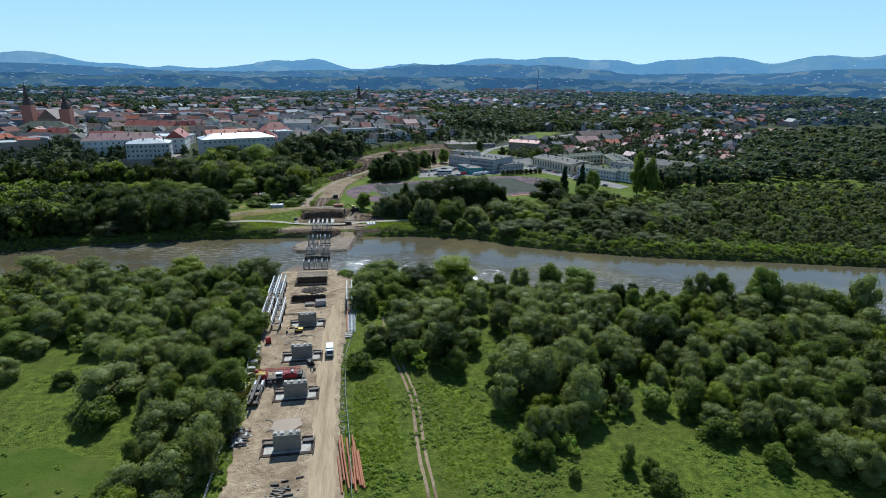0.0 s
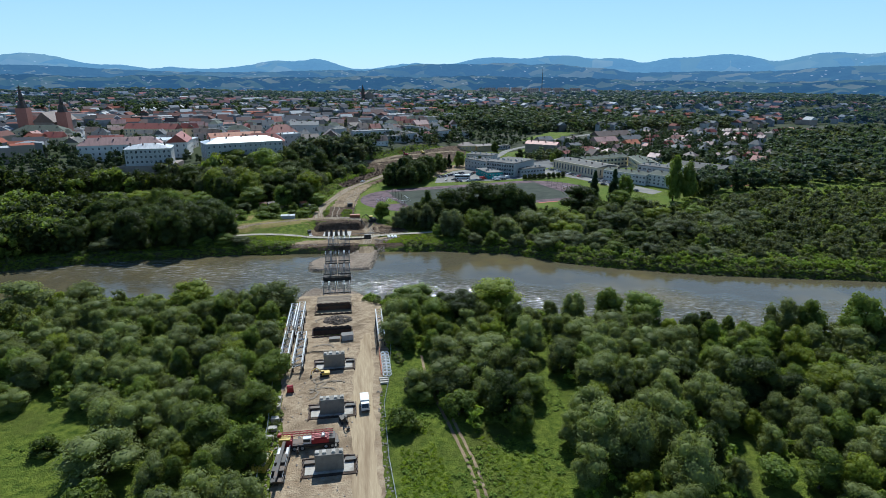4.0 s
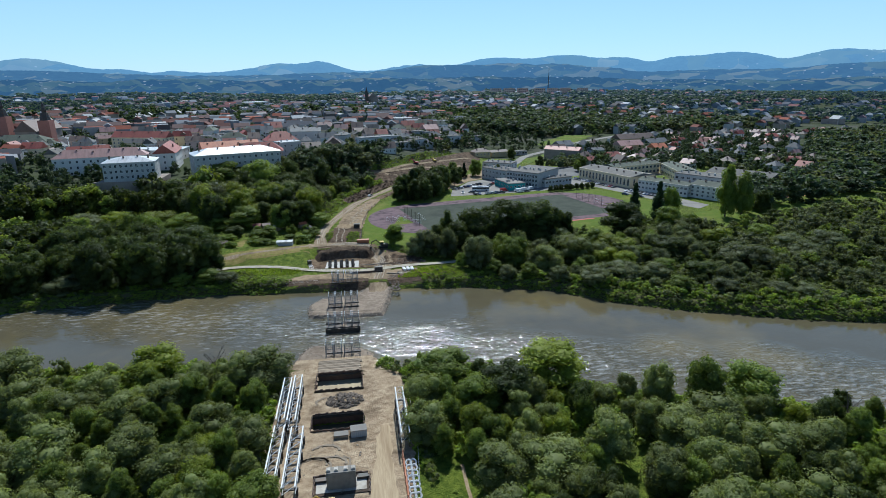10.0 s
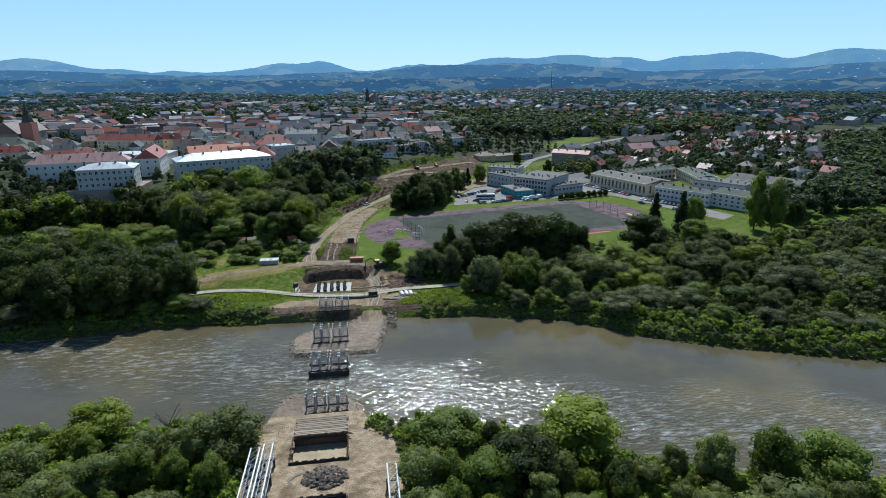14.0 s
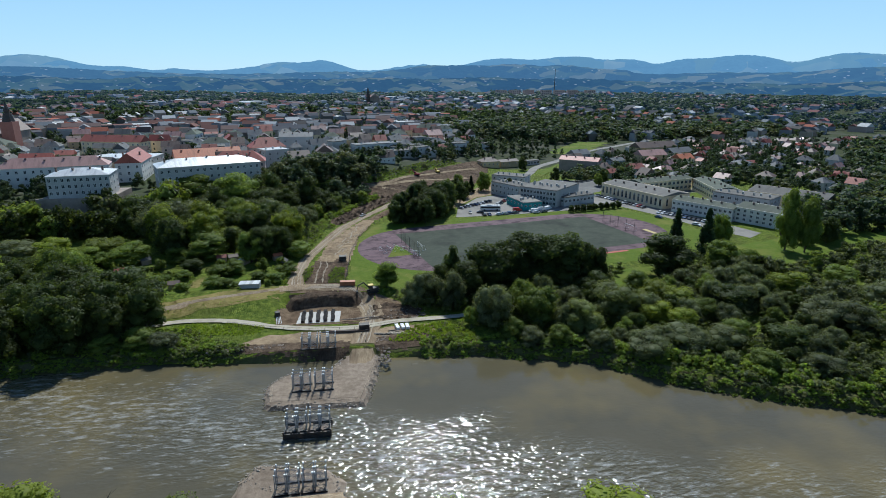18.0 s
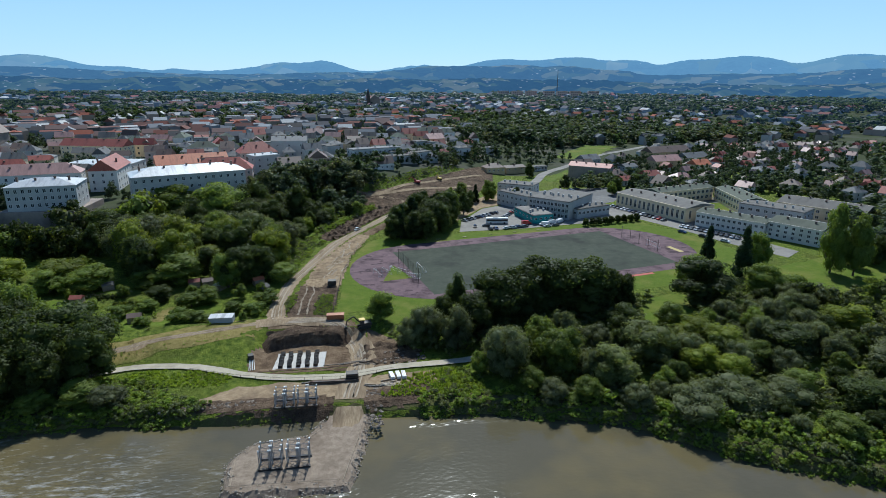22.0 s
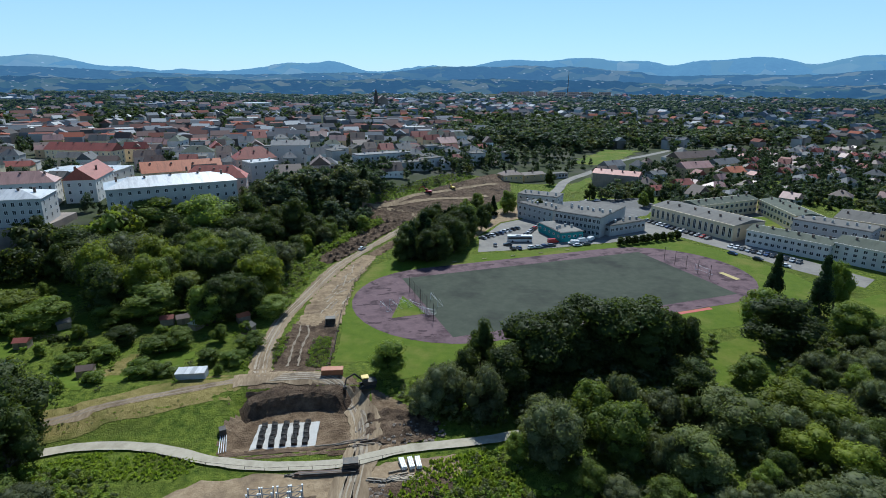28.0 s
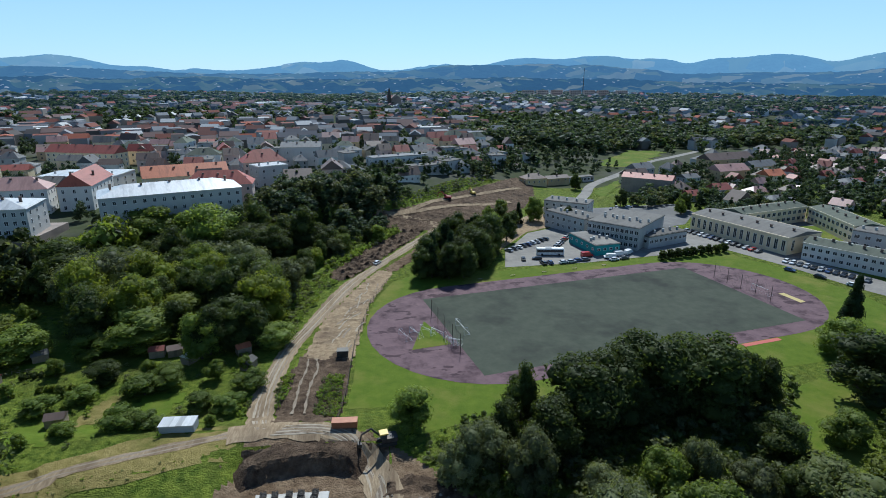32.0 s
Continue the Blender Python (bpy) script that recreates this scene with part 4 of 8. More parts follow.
NEAR_WEST += [
    ("willow", -68, 40, 10, 8.3), ("willow", -45, 44, 10, 8.3), ("willow", -36, 36, 9, 8.0), ("willow", -31, 37, 9, 6.4), ("willow", -49, 37, 9, 7.3), ("willow", -50, 27, 8,
    7.5), ("willow", -29, 20, 9, 8.3), ("willow", -38, 16, 7, 7.8), ("willow", -41, 11, 8, 6.7), ("willow", -44, 6, 9, 7.2), ("willow", -23, 72, 10, 11.6), ("willow", -30,
    71, 10, 8.4), ("willow", -39, 69, 9, 8.2), ("willow", -44, 63, 9, 8.4), ("willow", -51, 58, 9, 8.9), ("willow", -61, 68, 9, 8.5), ("willow", -63, 60, 9, 8.1), ("willow",
    -31, 50, 9, 8.5), ("willow", -23, 44, 9, 8.3), ("willow", -29, -26, 11, 8.7), ("willow", -20, -33, 11, 6.9), ("willow", -18, -23, 11, 7.2),]
NEAR_WEST += [
    ("willow", -25, -21, 10, 6.1), ("willow", -24, -41, 10, 7.7), ("willow", -31, -42, 8, 6.1), ("willow", -19, -37, 11, 4.8), ("willow", -93, 50, 8, 9.0), ("willow", -81,
    49, 8, 9.0),]
NEAR_EAST = [
    ("acacia", 48, 62, 11, 17.0), ("acacia", 115, -3, 9, 9.0), ("alder", 138, -16, 10, 6.4), ("alder", 108, -31, 9, 5.3), ("alder", 88, -30, 9, 6.6), ("alder", 64, -47, 6,
    2.9), ("alder", 117, -37, 9, 6.5), ("alder", 126, -35, 10, 7.3), ("ash", 21, 66, 10, 11.7), ("ash", 27, 51, 10, 8.3), ("ash", 17, 11, 5, 5.5), ("ash", 43, 8, 7, 6.4),
    ("ash", 81, 47, 13.5, 7.3), ("ash", 90, 44, 11, 11.1), ("ash", 135, 27, 13.5, 6.9), ("ash", 147, 22, 16.5, 8.6), ("ash", 165, 12, 12, 9.1), ("ash", 108, 15, 9, 7.4),
    ("ash", 130, -18, 10, 6.9), ("ash", 102, -49, 8, 5.3), ("maple", 34, 55, 11, 11.2), ("maple", 36, 1, 12, 8.4),]
NEAR_EAST += [
    ("maple", 82, 6, 9, 6.6), ("maple", 71, -21, 10, 5.5), ("maple", 102, -6, 10, 7.2), ("maple", 95, -2, 13, 9.8), ("maple", 137, -31, 10, 6.9), ("shrub", 12, 1, 5, 6.0),
    ("shrub", 25, 4, 6, 6.9), ("shrub", 45, -40, 4.5, 4.9), ("shrub", 49, -42, 4.5, 3.9), ("shrub", 52, -49, 2.5, 2.4), ("shrub", 81, -27, 5, 6.2), ("shrub", 88, -41, 5,
    5.9), ("shrub", 97, -45, 5, 3.8), ("shrub", 95, -51, 5, 4.8), ("shrub", 68, -49, 3.5, 2.9), ("shrub", 68, -55, 4.5, 5.3), ("willow", 14, 44, 9, 8.0), ("willow", 49, 30,
    12, 8.2), ("willow", 36, 26, 9, 10.6), ("willow", 26, 27, 9, 8.8), ("willow", 24, 14, 9, 9.5), ("willow", 17, 14, 7, 6.2),]
NEAR_EAST += [
    ("willow", 70, 49, 10.5, 6.1), ("willow", 56, 21, 10, 7.3), ("willow", 66, 32, 9, 9.3), ("willow", 76, 36, 9, 10.6), ("willow", 80, 25, 9, 9.1), ("willow", 61, 10, 10,
    9.2), ("willow", 67, 9, 9, 5.3), ("willow", 76, 8, 10, 9.3), ("willow", 89, 24, 9, 9.1), ("willow", 51, -16, 13, 9.9), ("willow", 64, -15, 13, 8.4), ("willow", 45, -23,
    9, 5.9), ("willow", 128, 30, 12.5, 7.7), ("willow", 153, 18, 12, 6.0), ("willow", 159, 16, 13, 8.5), ("willow", 173, 9, 17.5, 7.5), ("willow", 128, 19, 9, 7.7),
    ("willow", 140, 17, 9, 8.5), ("willow", 152, 13, 9, 9.1), ("willow", 156, 8, 9, 8.9), ("willow", 94, 8, 10, 7.7), ("willow", 121, -5, 11, 8.9),]
NEAR_EAST += [
    ("willow", 136, -3, 10, 6.6), ("willow", 145, -2, 9, 7.7), ("willow", 155, -4, 9, 10.0), ("willow", 168, -0, 9, 8.6), ("willow", 84, -7, 8, 7.0), ("willow", 101, -13, 10,
    7.5), ("willow", 132, -28, 10, 8.4), ("willow", 107, -25, 9, 8.3), ("willow", 100, -27, 7, 5.7), ("willow", 116, -28, 8, 6.9), ("willow", 90, -37, 6, 6.3), ("willow",
    103, -40, 9, 5.2), ("willow", 106, -42, 9, 6.1), ("willow", 105, -53, 8, 6.8), ("willow", 108, -55, 8, 6.7), ("willow", 125, -42, 10, 6.3), ("willow", 108, -58, 9, 5.4),
    ("willow_wide", 56, -18, 13, 8.2), ("willow_wide", 63, -27, 12, 8.0),]
FAR_WEST = [
    ("acacia", -50, 258, 9, 15.6), ("acacia", -99, 243, 10, 18.5), ("acacia", -104, 244, 9, 29.3), ("acacia", -124, 249, 9, 21.5), ("ash", -57, 156, 5, 7.1), ("ash", -81,
    321, 18.7, 21.4), ("ash", -61, 321, 25.6, 23.0), ("ash", -24, 288, 9, 15.4), ("ash", -19, 237, 8, 10.0), ("ash", -58, 239, 12, 18.6), ("ash", -68, 235, 7, 9.6), ("ash",
    -101, 234, 9, 11.2), ("ash", -87, 235, 10, 13.2), ("ash", -111, 289, 9, 13.1), ("ash", -42, 217, 6, 8.0), ("ash", -65, 152, 5, 7.5), ("ash", -56, 153, 6, 7.5), ("ash",
    -137, 293, 9, 18.5), ("fruit_tree", -67, 207, 4, 7.5), ("fruit_tree", -60, 212, 4, 9.5), ("fruit_tree", -46, 199, 5, 7.1), ("fruit_tree", -40, 198, 4, 6.5),]
FAR_WEST += [
    ("fruit_tree", -46, 213, 5, 8.7), ("fruit_tree", -31, 205, 4, 6.8), ("fruit_tree", -24, 204, 4, 6.8), ("fruit_tree", -21, 214, 5, 7.2), ("lime", -65, 299, 22, 12.5),
    ("lime", -42, 334, 21.9, 11.5), ("lime", -20, 325, 24, 12.6), ("maple", -65, 173, 18, 16.9), ("maple", -105, 298, 18, 19.5), ("maple", -97, 290, 16, 19.1), ("maple", -87,
    293, 16, 17.0), ("maple", -34, 249, 11, 16.8), ("maple", -59, 221, 6, 7.2), ("maple", -14, 325, 15, 11.3), ("maple", -157, 331, 5, 27.2), ("maple", -180, 328, 5, 26.7),
    ("maple", -183, 301, 5.6, 18.5), ("sallow", -49, 152, 5, 7.0), ("sallow", -76, 291, 15, 17.5), ("sallow", -54, 304, 15, 15.5), ("sallow", -39, 297, 15, 14.0), ("sallow",
    -33, 286, 10, 13.5),]
FAR_WEST += [
    ("sallow", -127, 291, 9, 14.2), ("sallow", -139, 247, 9, 22.5), ("sallow", -145, 230, 9, 14.9), ("sallow", -104, 150, 7, 12.5), ("shrub", -56, 195, 3, 4.7), ("shrub",
    -50, 152, 2.5, 9.4),]
FAR_EAST = [
    ("acacia", 110, 163, 9, 10.3), ("acacia", 115, 156, 9, 9.9), ("acacia", 103, 148, 8, 9.3), ("acacia", 107, 141, 8, 7.8), ("acacia", 165, 166, 9, 16.2), ("alder", 18, 192,
    11, 8.4), ("ash", 64, 154, 14, 10.2), ("ash", 63, 165, 12, 7.4), ("ash", 54, 144, 7, 5.2), ("ash", 43, 155, 7, 4.2), ("ash", 67, 138, 6.5, 5.9), ("ash", 110, 178, 8,
    8.1), ("ash", 141, 215, 12, 10.5), ("ash", 174, 222, 19, 8), ("maple", 63, 191, 18, 13), ("maple", 79, 194, 19, 13), ("maple", 95, 193, 17, 10), ("maple", 52, 184, 15, 10), ("alder", 204, 217, 31, 9.5), ("alder", 210, 212, 28, 8.5), ("ash", 160, 199, 13, 11.2), ("ash", 168, 194, 10, 9.6), ("ash", 119, 149, 8,
    8.1), ("ash", 121, 134, 7, 7.3), ("ash", 193, 173, 8, 19.4), ("ash", 117, 116, 6, 8.9), ("lime", 42, 190, 17, 6.8),]
FAR_EAST += [
    ("maple", 46, 179, 14, 10.3), ("maple", 56, 188, 18, 15.3), ("maple", 71, 194, 20, 16.7), ("maple", 86, 195, 20, 18.3), ("maple", 37, 183, 12, 6.2), ("maple", 102, 193, 13,
    6.3), ("maple", 93, 176, 9, 8.8), ("maple", 131, 195, 16, 17.9), ("maple", 132, 153, 10, 19.3), ("maple", 132, 126, 8, 11.3), ("sallow", 26, 174, 9, 6.7), ("sallow", 31,
    177, 12, 8.7), ("sallow", 39, 171, 13, 8.1), ("sallow", 50, 154, 15, 9.8), ("sallow", 70, 166, 13, 6.0), ("sallow", 58, 140, 5.5, 6.2), ("sallow", 72, 148, 9, 5.9),
    ("sallow", 130, 161, 10, 5.9), ("sallow", 140, 168, 11, 8.1), ("sallow", 137, 156, 9, 8.4), ("sallow", 143, 155, 9, 7.2), ("sallow", 123, 143, 8, 6.8),]
FAR_EAST += [
    ("sallow", 95, 133, 7, 7.0), ("sallow", 105, 130, 7, 6.9), ("sallow", 88, 132, 6, 6.0), ("sallow", 77, 134, 6, 5.8), ("sallow", 156, 141, 9, 12.4), ("sallow", 161, 134,
    10, 12.4), ("sallow", 189, 150, 9, 13.2), ("sallow", 184, 136, 10, 12.3), ("sallow", 209, 153, 9, 13.5), ("sallow", 89, 128, 7, 10.2), ("sallow", 102, 131, 7, 11.4),
    ("sallow", 115, 131, 6, 11.5), ("sallow", 130, 111, 6, 8.8), ("sallow", 149, 106, 5, 10.4), ("sallow", 157, 103, 5, 10.3), ("shrub", 64, 138, 2.2, 4.8), ("spruce", 156,
    229, 19, 9.0), ("spruce", 163, 216, 22, 10.5), ("willow", 92, 156, 12, 12.6), ("willow", 76, 145, 11, 10.3),]
STANDING = NEAR_WEST + NEAR_EAST + FAR_WEST + FAR_EAST
for group, rows in (("flood plain trees", NEAR_WEST + NEAR_EAST), ("far bank trees", FAR_WEST + FAR_EAST)):
    for i, (kind, x, y, h, w) in enumerate(rows):
        tree(kind, x, y, h, 9000 + i * 7 + len(rows), group, width=w * (0.8 if kind == "spruce" else 1.3))


def clear(x, y, room=1.2):
    """Whether a spot lies outside the crowns of the trees above."""
    return all((x - q[1]) ** 2 + (y - q[2]) ** 2 > (q[4] / 2 + room) ** 2 for q in STANDING)


r0 = random.Random(11)
near, fill = [], []
for poly, gap, seed in ((NEAR_LEFT, 6.2, 1), (NEAR_RIGHT, 6.6, 2)):
    for x, y in scatter(poly, gap, seed):
        if not dry(x, y, 3.0) or inside(x, y, LEFT_MEADOW) or inside(x, y, RIGHT_MEADOW) or inside(x, y, GLADE) or inside(x, y, GLADE_EDGE):
            continue
        if (poly is NEAR_RIGHT and x < 22 and y < 34) or not clear(x, y):
            continue
        kind = r0.choice(["willow", "willow", "willow_wide", "alder", "ash", "ash", "acacia"] if x < 0 else ["willow", "willow_wide", "willow", "willow", "ash", "alder", "acacia", "maple"])
        h = r0.uniform(6.0, 9.8)
        if near_bank(x) - y < 12:
            h *= 0.72
        close = -115 < x < 125 and -62 < y
        (near if close else fill).append((x, y, h, kind))
near.sort(key=lambda q: math.hypot(q[0] - 10, q[1] + 20))
for i, (x, y, h, kind) in enumerate(near):
    if i < 215:
        tree(kind, x, y, h, 1000 + i, "flood plain trees")
    else:
        fill.append((x, y, h, kind))
UNDER_EAST = [(22, 170), (44, 163), (90, 165), (130, 180), (172, 196), (170, 214), (150, 214), (134, 202), (112, 200), (98, 204), (60, 198), (30, 194)]
LK = {"willow_wide": "willow", "alder": "ash", "lime": "lime", "fruit_tree": "ash"}
for mt, ks, nm in ((LEAF_W, ("willow", "willow_wide"), "willow"), (LEAF_G, ("ash", "alder"), "ash"), (LEAF_D, ("maple", "lime"), "maple"), (LEAF_Y, ("acacia",), "acacia")):
    woods("flood_plain_woods", [(x, y, h, LK.get(k, k), 1.0) for x, y, h, k in fill if k in ks], mt, "dense %s thicket on the flood plain" % nm)

# far bank
FAR_LEFT = [(-300, 90), (-140, 143), (-100, 149), (-56, 151), (-57, 170), (-74, 178), (-88, 192), (-112, 206), (-300, 235)]
ESCARP = [(-260, 268), (-96, 276), (-72, 242), (-46, 227), (-26, 236), (-21, 262), (-22, 280), (-13, 310), (0, 320), (13, 346), (22, 372), (8, 384), (-44, 333), (-100, 306), (-160, 296), (-260, 280)]
UPPER = [(-46, 346), (-2, 352), (6, 376), (18, 388), (28, 400), (14, 416), (-10, 408), (-40, 392)]
YARD_TREES = [(27, 289), (45, 288), (60, 306), (64, 330), (52, 340), (38, 330)]
FAR_RIGHT = [(42, 151), (60, 147), (90, 131), (112, 115), (150, 101), (201, 88), (420, 10), (480, 120), (420, 205), (300, 228), (240, 212), (180, 196), (146, 190), (136, 182), (118, 172), (100, 164), (86, 168), (60, 170), (46, 165)]
OVAL_LAWN = [(99, 176), (107, 170), (124, 182), (134, 197), (126, 203), (112, 198)]
SLOPE = [(22, 404), (50, 436), (96, 486), (112, 486), (150, 590), (118, 600), (58, 520), (6, 446), (-26, 410)]
SCARP_FOOT = [(-150, 290), (-100, 297), (-48, 326), (-44, 334), (-98, 311), (-118, 300), (-150, 294)]
COURT_SIDE = [(226, 226), (262, 236), (300, 246), (300, 256), (262, 246), (228, 236)]
EAST_WOODS = [(318, 262), (420, 236), (760, 200), (900, 420), (780, 640), (580, 580), (450, 450), (404, 380), (366, 326)]
EAST_PARK = [(262, 270), (330, 254), (372, 320), (330, 326), (300, 290), (270, 284)]
MID_WOODS = [(130, 620), (210, 640), (330, 700), (620, 730), (660, 830), (300, 830), (120, 760), (90, 660)]

OPEN_LAWN = [(172, 216), (186, 226), (226, 232), (246, 228), (217, 200), (181, 188)]
HILL_TREES = [(62, 448), (84, 470), (110, 486), (128, 520), (190, 560), (200, 610), (150, 620), (100, 560), (50, 500), (40, 470)]
BANKSIDE = [(8, 366), (34, 388), (58, 418), (90, 460), (108, 480), (92, 488), (52, 436), (14, 398)]
GARDEN = [(200, 372), (260, 372), (330, 400), (330, 424), (262, 436), (226, 458), (200, 430)]
EAST_GARDEN = [(262, 376), (318, 330), (390, 372), (420, 440), (340, 432), (300, 396)]
CAR_PARK_SIDE = [(166, 404), (200, 412), (212, 432), (196, 440), (170, 424)]

far_trees, far_fill = [], []
for poly, gap, kinds, lo, hi, seed, single in (
        (FAR_LEFT, 7.6, ["maple", "lime", "ash", "maple"], 13, 19, 21, True), (ESCARP, 8.0, ["maple", "maple", "lime", "sallow", "lime", "ash", "acacia"], 13, 19, 22, True),
        (UPPER, 8.5, ["ash", "lime", "spruce", "maple", "ash"], 11, 17, 23, True), (YARD_TREES, 6.5, ["lime", "maple", "spruce"], 13, 18, 24, True),
        (FAR_RIGHT, 7.6, ["sallow", "sallow", "maple", "maple", "ash", "sallow", "sallow"], 5.0, 9.0, 25, True), (SCARP_FOOT, 6.8, ["maple", "ash", "lime", "acacia"], 20, 25, 30, True), (SLOPE, 21, ["maple", "ash", "lime", "spruce"], 5, 10, 32, False), (COURT_SIDE, 7, ["maple", "spruce", "lime"], 12, 18, 26, False), (HILL_TREES, 18, ["maple", "ash", "lime", "spruce"], 6, 11, 33, False), (GARDEN, 10.5, ["maple", "ash", "lime", "acacia", "spruce"], 6, 11, 34, False), (BANKSIDE, 16, ["ash", "acacia", "maple", "willow"], 4, 8, 36, False), (EAST_GARDEN, 14, ["maple", "ash", "lime", "spruce"], 7, 12, 37, False), (EAST_PARK, 8.5, ["maple", "ash", "lime"], 8, 14, 38, False), (CAR_PARK_SIDE, 7, ["maple", "ash", "acacia"], 6, 10, 35, False),
        (EAST_WOODS, 15, ["maple", "lime", "ash", "lime"], 8, 18, 27, False), (MID_WOODS, 13, ["maple", "ash", "lime", "maple"], 10, 19, 28, False)):
    for x, y in scatter(poly, gap, seed):
        if dry(x, y, 3.5) and clear(x, y) and not inside(x, y, EARTHWORKS) and not inside(x, y, ROAD_BANK):
            if (x > 150 and inside(x, y, OPEN_LAWN)) or (x > 90 and inside(x, y, OVAL_LAWN)):
                continue
            low_ = min(1.0, 0.42 + (y - float(far_bank(x))) / 55) if poly is FAR_RIGHT else 0.55 if poly is ESCARP and x > -26 and y > 290 else 1.0
            (far_trees if single and -120 < x < 170 else far_fill).append((x, y, r0.uniform(lo, hi) * low_, r0.choice(kinds)))
far_trees.sort(key=lambda q: math.hypot(q[0] - 15, q[1] - 195))
for i, (x, y, h, kind) in enumerate(far_trees):
    if i < 215:
        tree(kind, x, y, h, 3000 + i, "far bank trees", 1.12)
    else:
        far_fill.append((x, y, h, kind))
for mt, ks, nm in ((LEAF_W, ("willow", "willow_wide"), "willow"), (LEAF_S, ("sallow",), "sallow"), (LEAF_G, ("ash", "alder"), "ash"), (LEAF_D, ("maple", "lime"), "maple"), (LEAF_Y, ("acacia",), "locust"), (LEAF_C, ("spruce",), "spruce")):
    woods("far_bank_woods", [(x, y, h, LK.get(k, k), 1.28 if x > 90 else 1.12) for x, y, h, k in far_fill if k in ks and not ((y > 330 or (x > 225 and y > 232)) and k != "spruce")], mt, "dense %s wood beyond the river" % nm)
# leaf tones picked to give these woods the hazy look of distance
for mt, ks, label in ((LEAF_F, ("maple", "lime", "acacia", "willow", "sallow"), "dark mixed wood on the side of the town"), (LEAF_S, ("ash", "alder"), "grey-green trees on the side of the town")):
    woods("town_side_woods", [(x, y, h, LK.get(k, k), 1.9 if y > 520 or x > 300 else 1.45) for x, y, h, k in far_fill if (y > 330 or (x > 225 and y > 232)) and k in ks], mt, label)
for i, (kind, x, y, h) in enumerate([
        ("maple", 232, 224, 14), ("ash", 220, 224, 13), ("ash", 96, 377, 14), ("lime", 110, 363, 12), ("maple", 150, 464, 12),
        ("maple", 160, 410, 11), ("ash", 185, 384, 10), ("maple", 192, 392, 12), ("spruce", 86, 372, 12), ("maple", 74, 366, 12), ("ash", 68, 350, 13), ("maple", 78, 356, 12), ("lime", 72, 338, 14), ("ash", 216, 415, 10),
        ("ash", 79, 384, 11), ("ash", 70, 376, 9)]):
    tree(kind, x, y, h, 4100 + i, "trees beside the school")
for i, (kind, x, y, h) in enumerate([("maple", -75, 164, 19), ("maple", -66, 165, 19), ("lime", -60, 170, 17), ("maple", -72, 174, 19), ("maple", -36, 233, 13), ("lime", -30, 236, 13)]):
    tree(kind, x, y, h, 4200 + i, "trees round the allotments", 1.1)
GREENS = [[(-84, 228), (-86, 246), (-76, 246), (-70, 229)], [(-69, 203), (-55, 201), (-55, 214), (-50, 213), (-48, 193), (-67, 191)], [(-32, 199), (-24, 199), (-24, 208), (-31, 207)], [(-47, 203), (-38, 202), (-36, 212), (-46, 213)], [(-100, 214), (-88, 204), (-86, 222), (-98, 228)]]
ALLOT = [(-106, 206), (-90, 195), (-76, 182), (-62, 181), (-50, 189), (-22, 194), (-20, 212), (-26, 232), (-46, 224), (-72, 238), (-96, 268), (-112, 266)]
for q in GREENS:
    drape("lawn", q, 1.2, 0.08, LAWN, "bright mown grass on the allotments", "lawn")
for i, (x, y) in enumerate(scatter(ALLOT, 11.0, 31, 0.5)):
    if any(inside(x, y, q) for q in GREENS):
        continue
    if clear(x, y, 1.5):
        tree(r0.choice(("fruit_tree", "fruit_tree", "ash", "acacia")), x, y, r0.uniform(3.0, 5.5), 4300 + i, "allotment trees", 1.1)

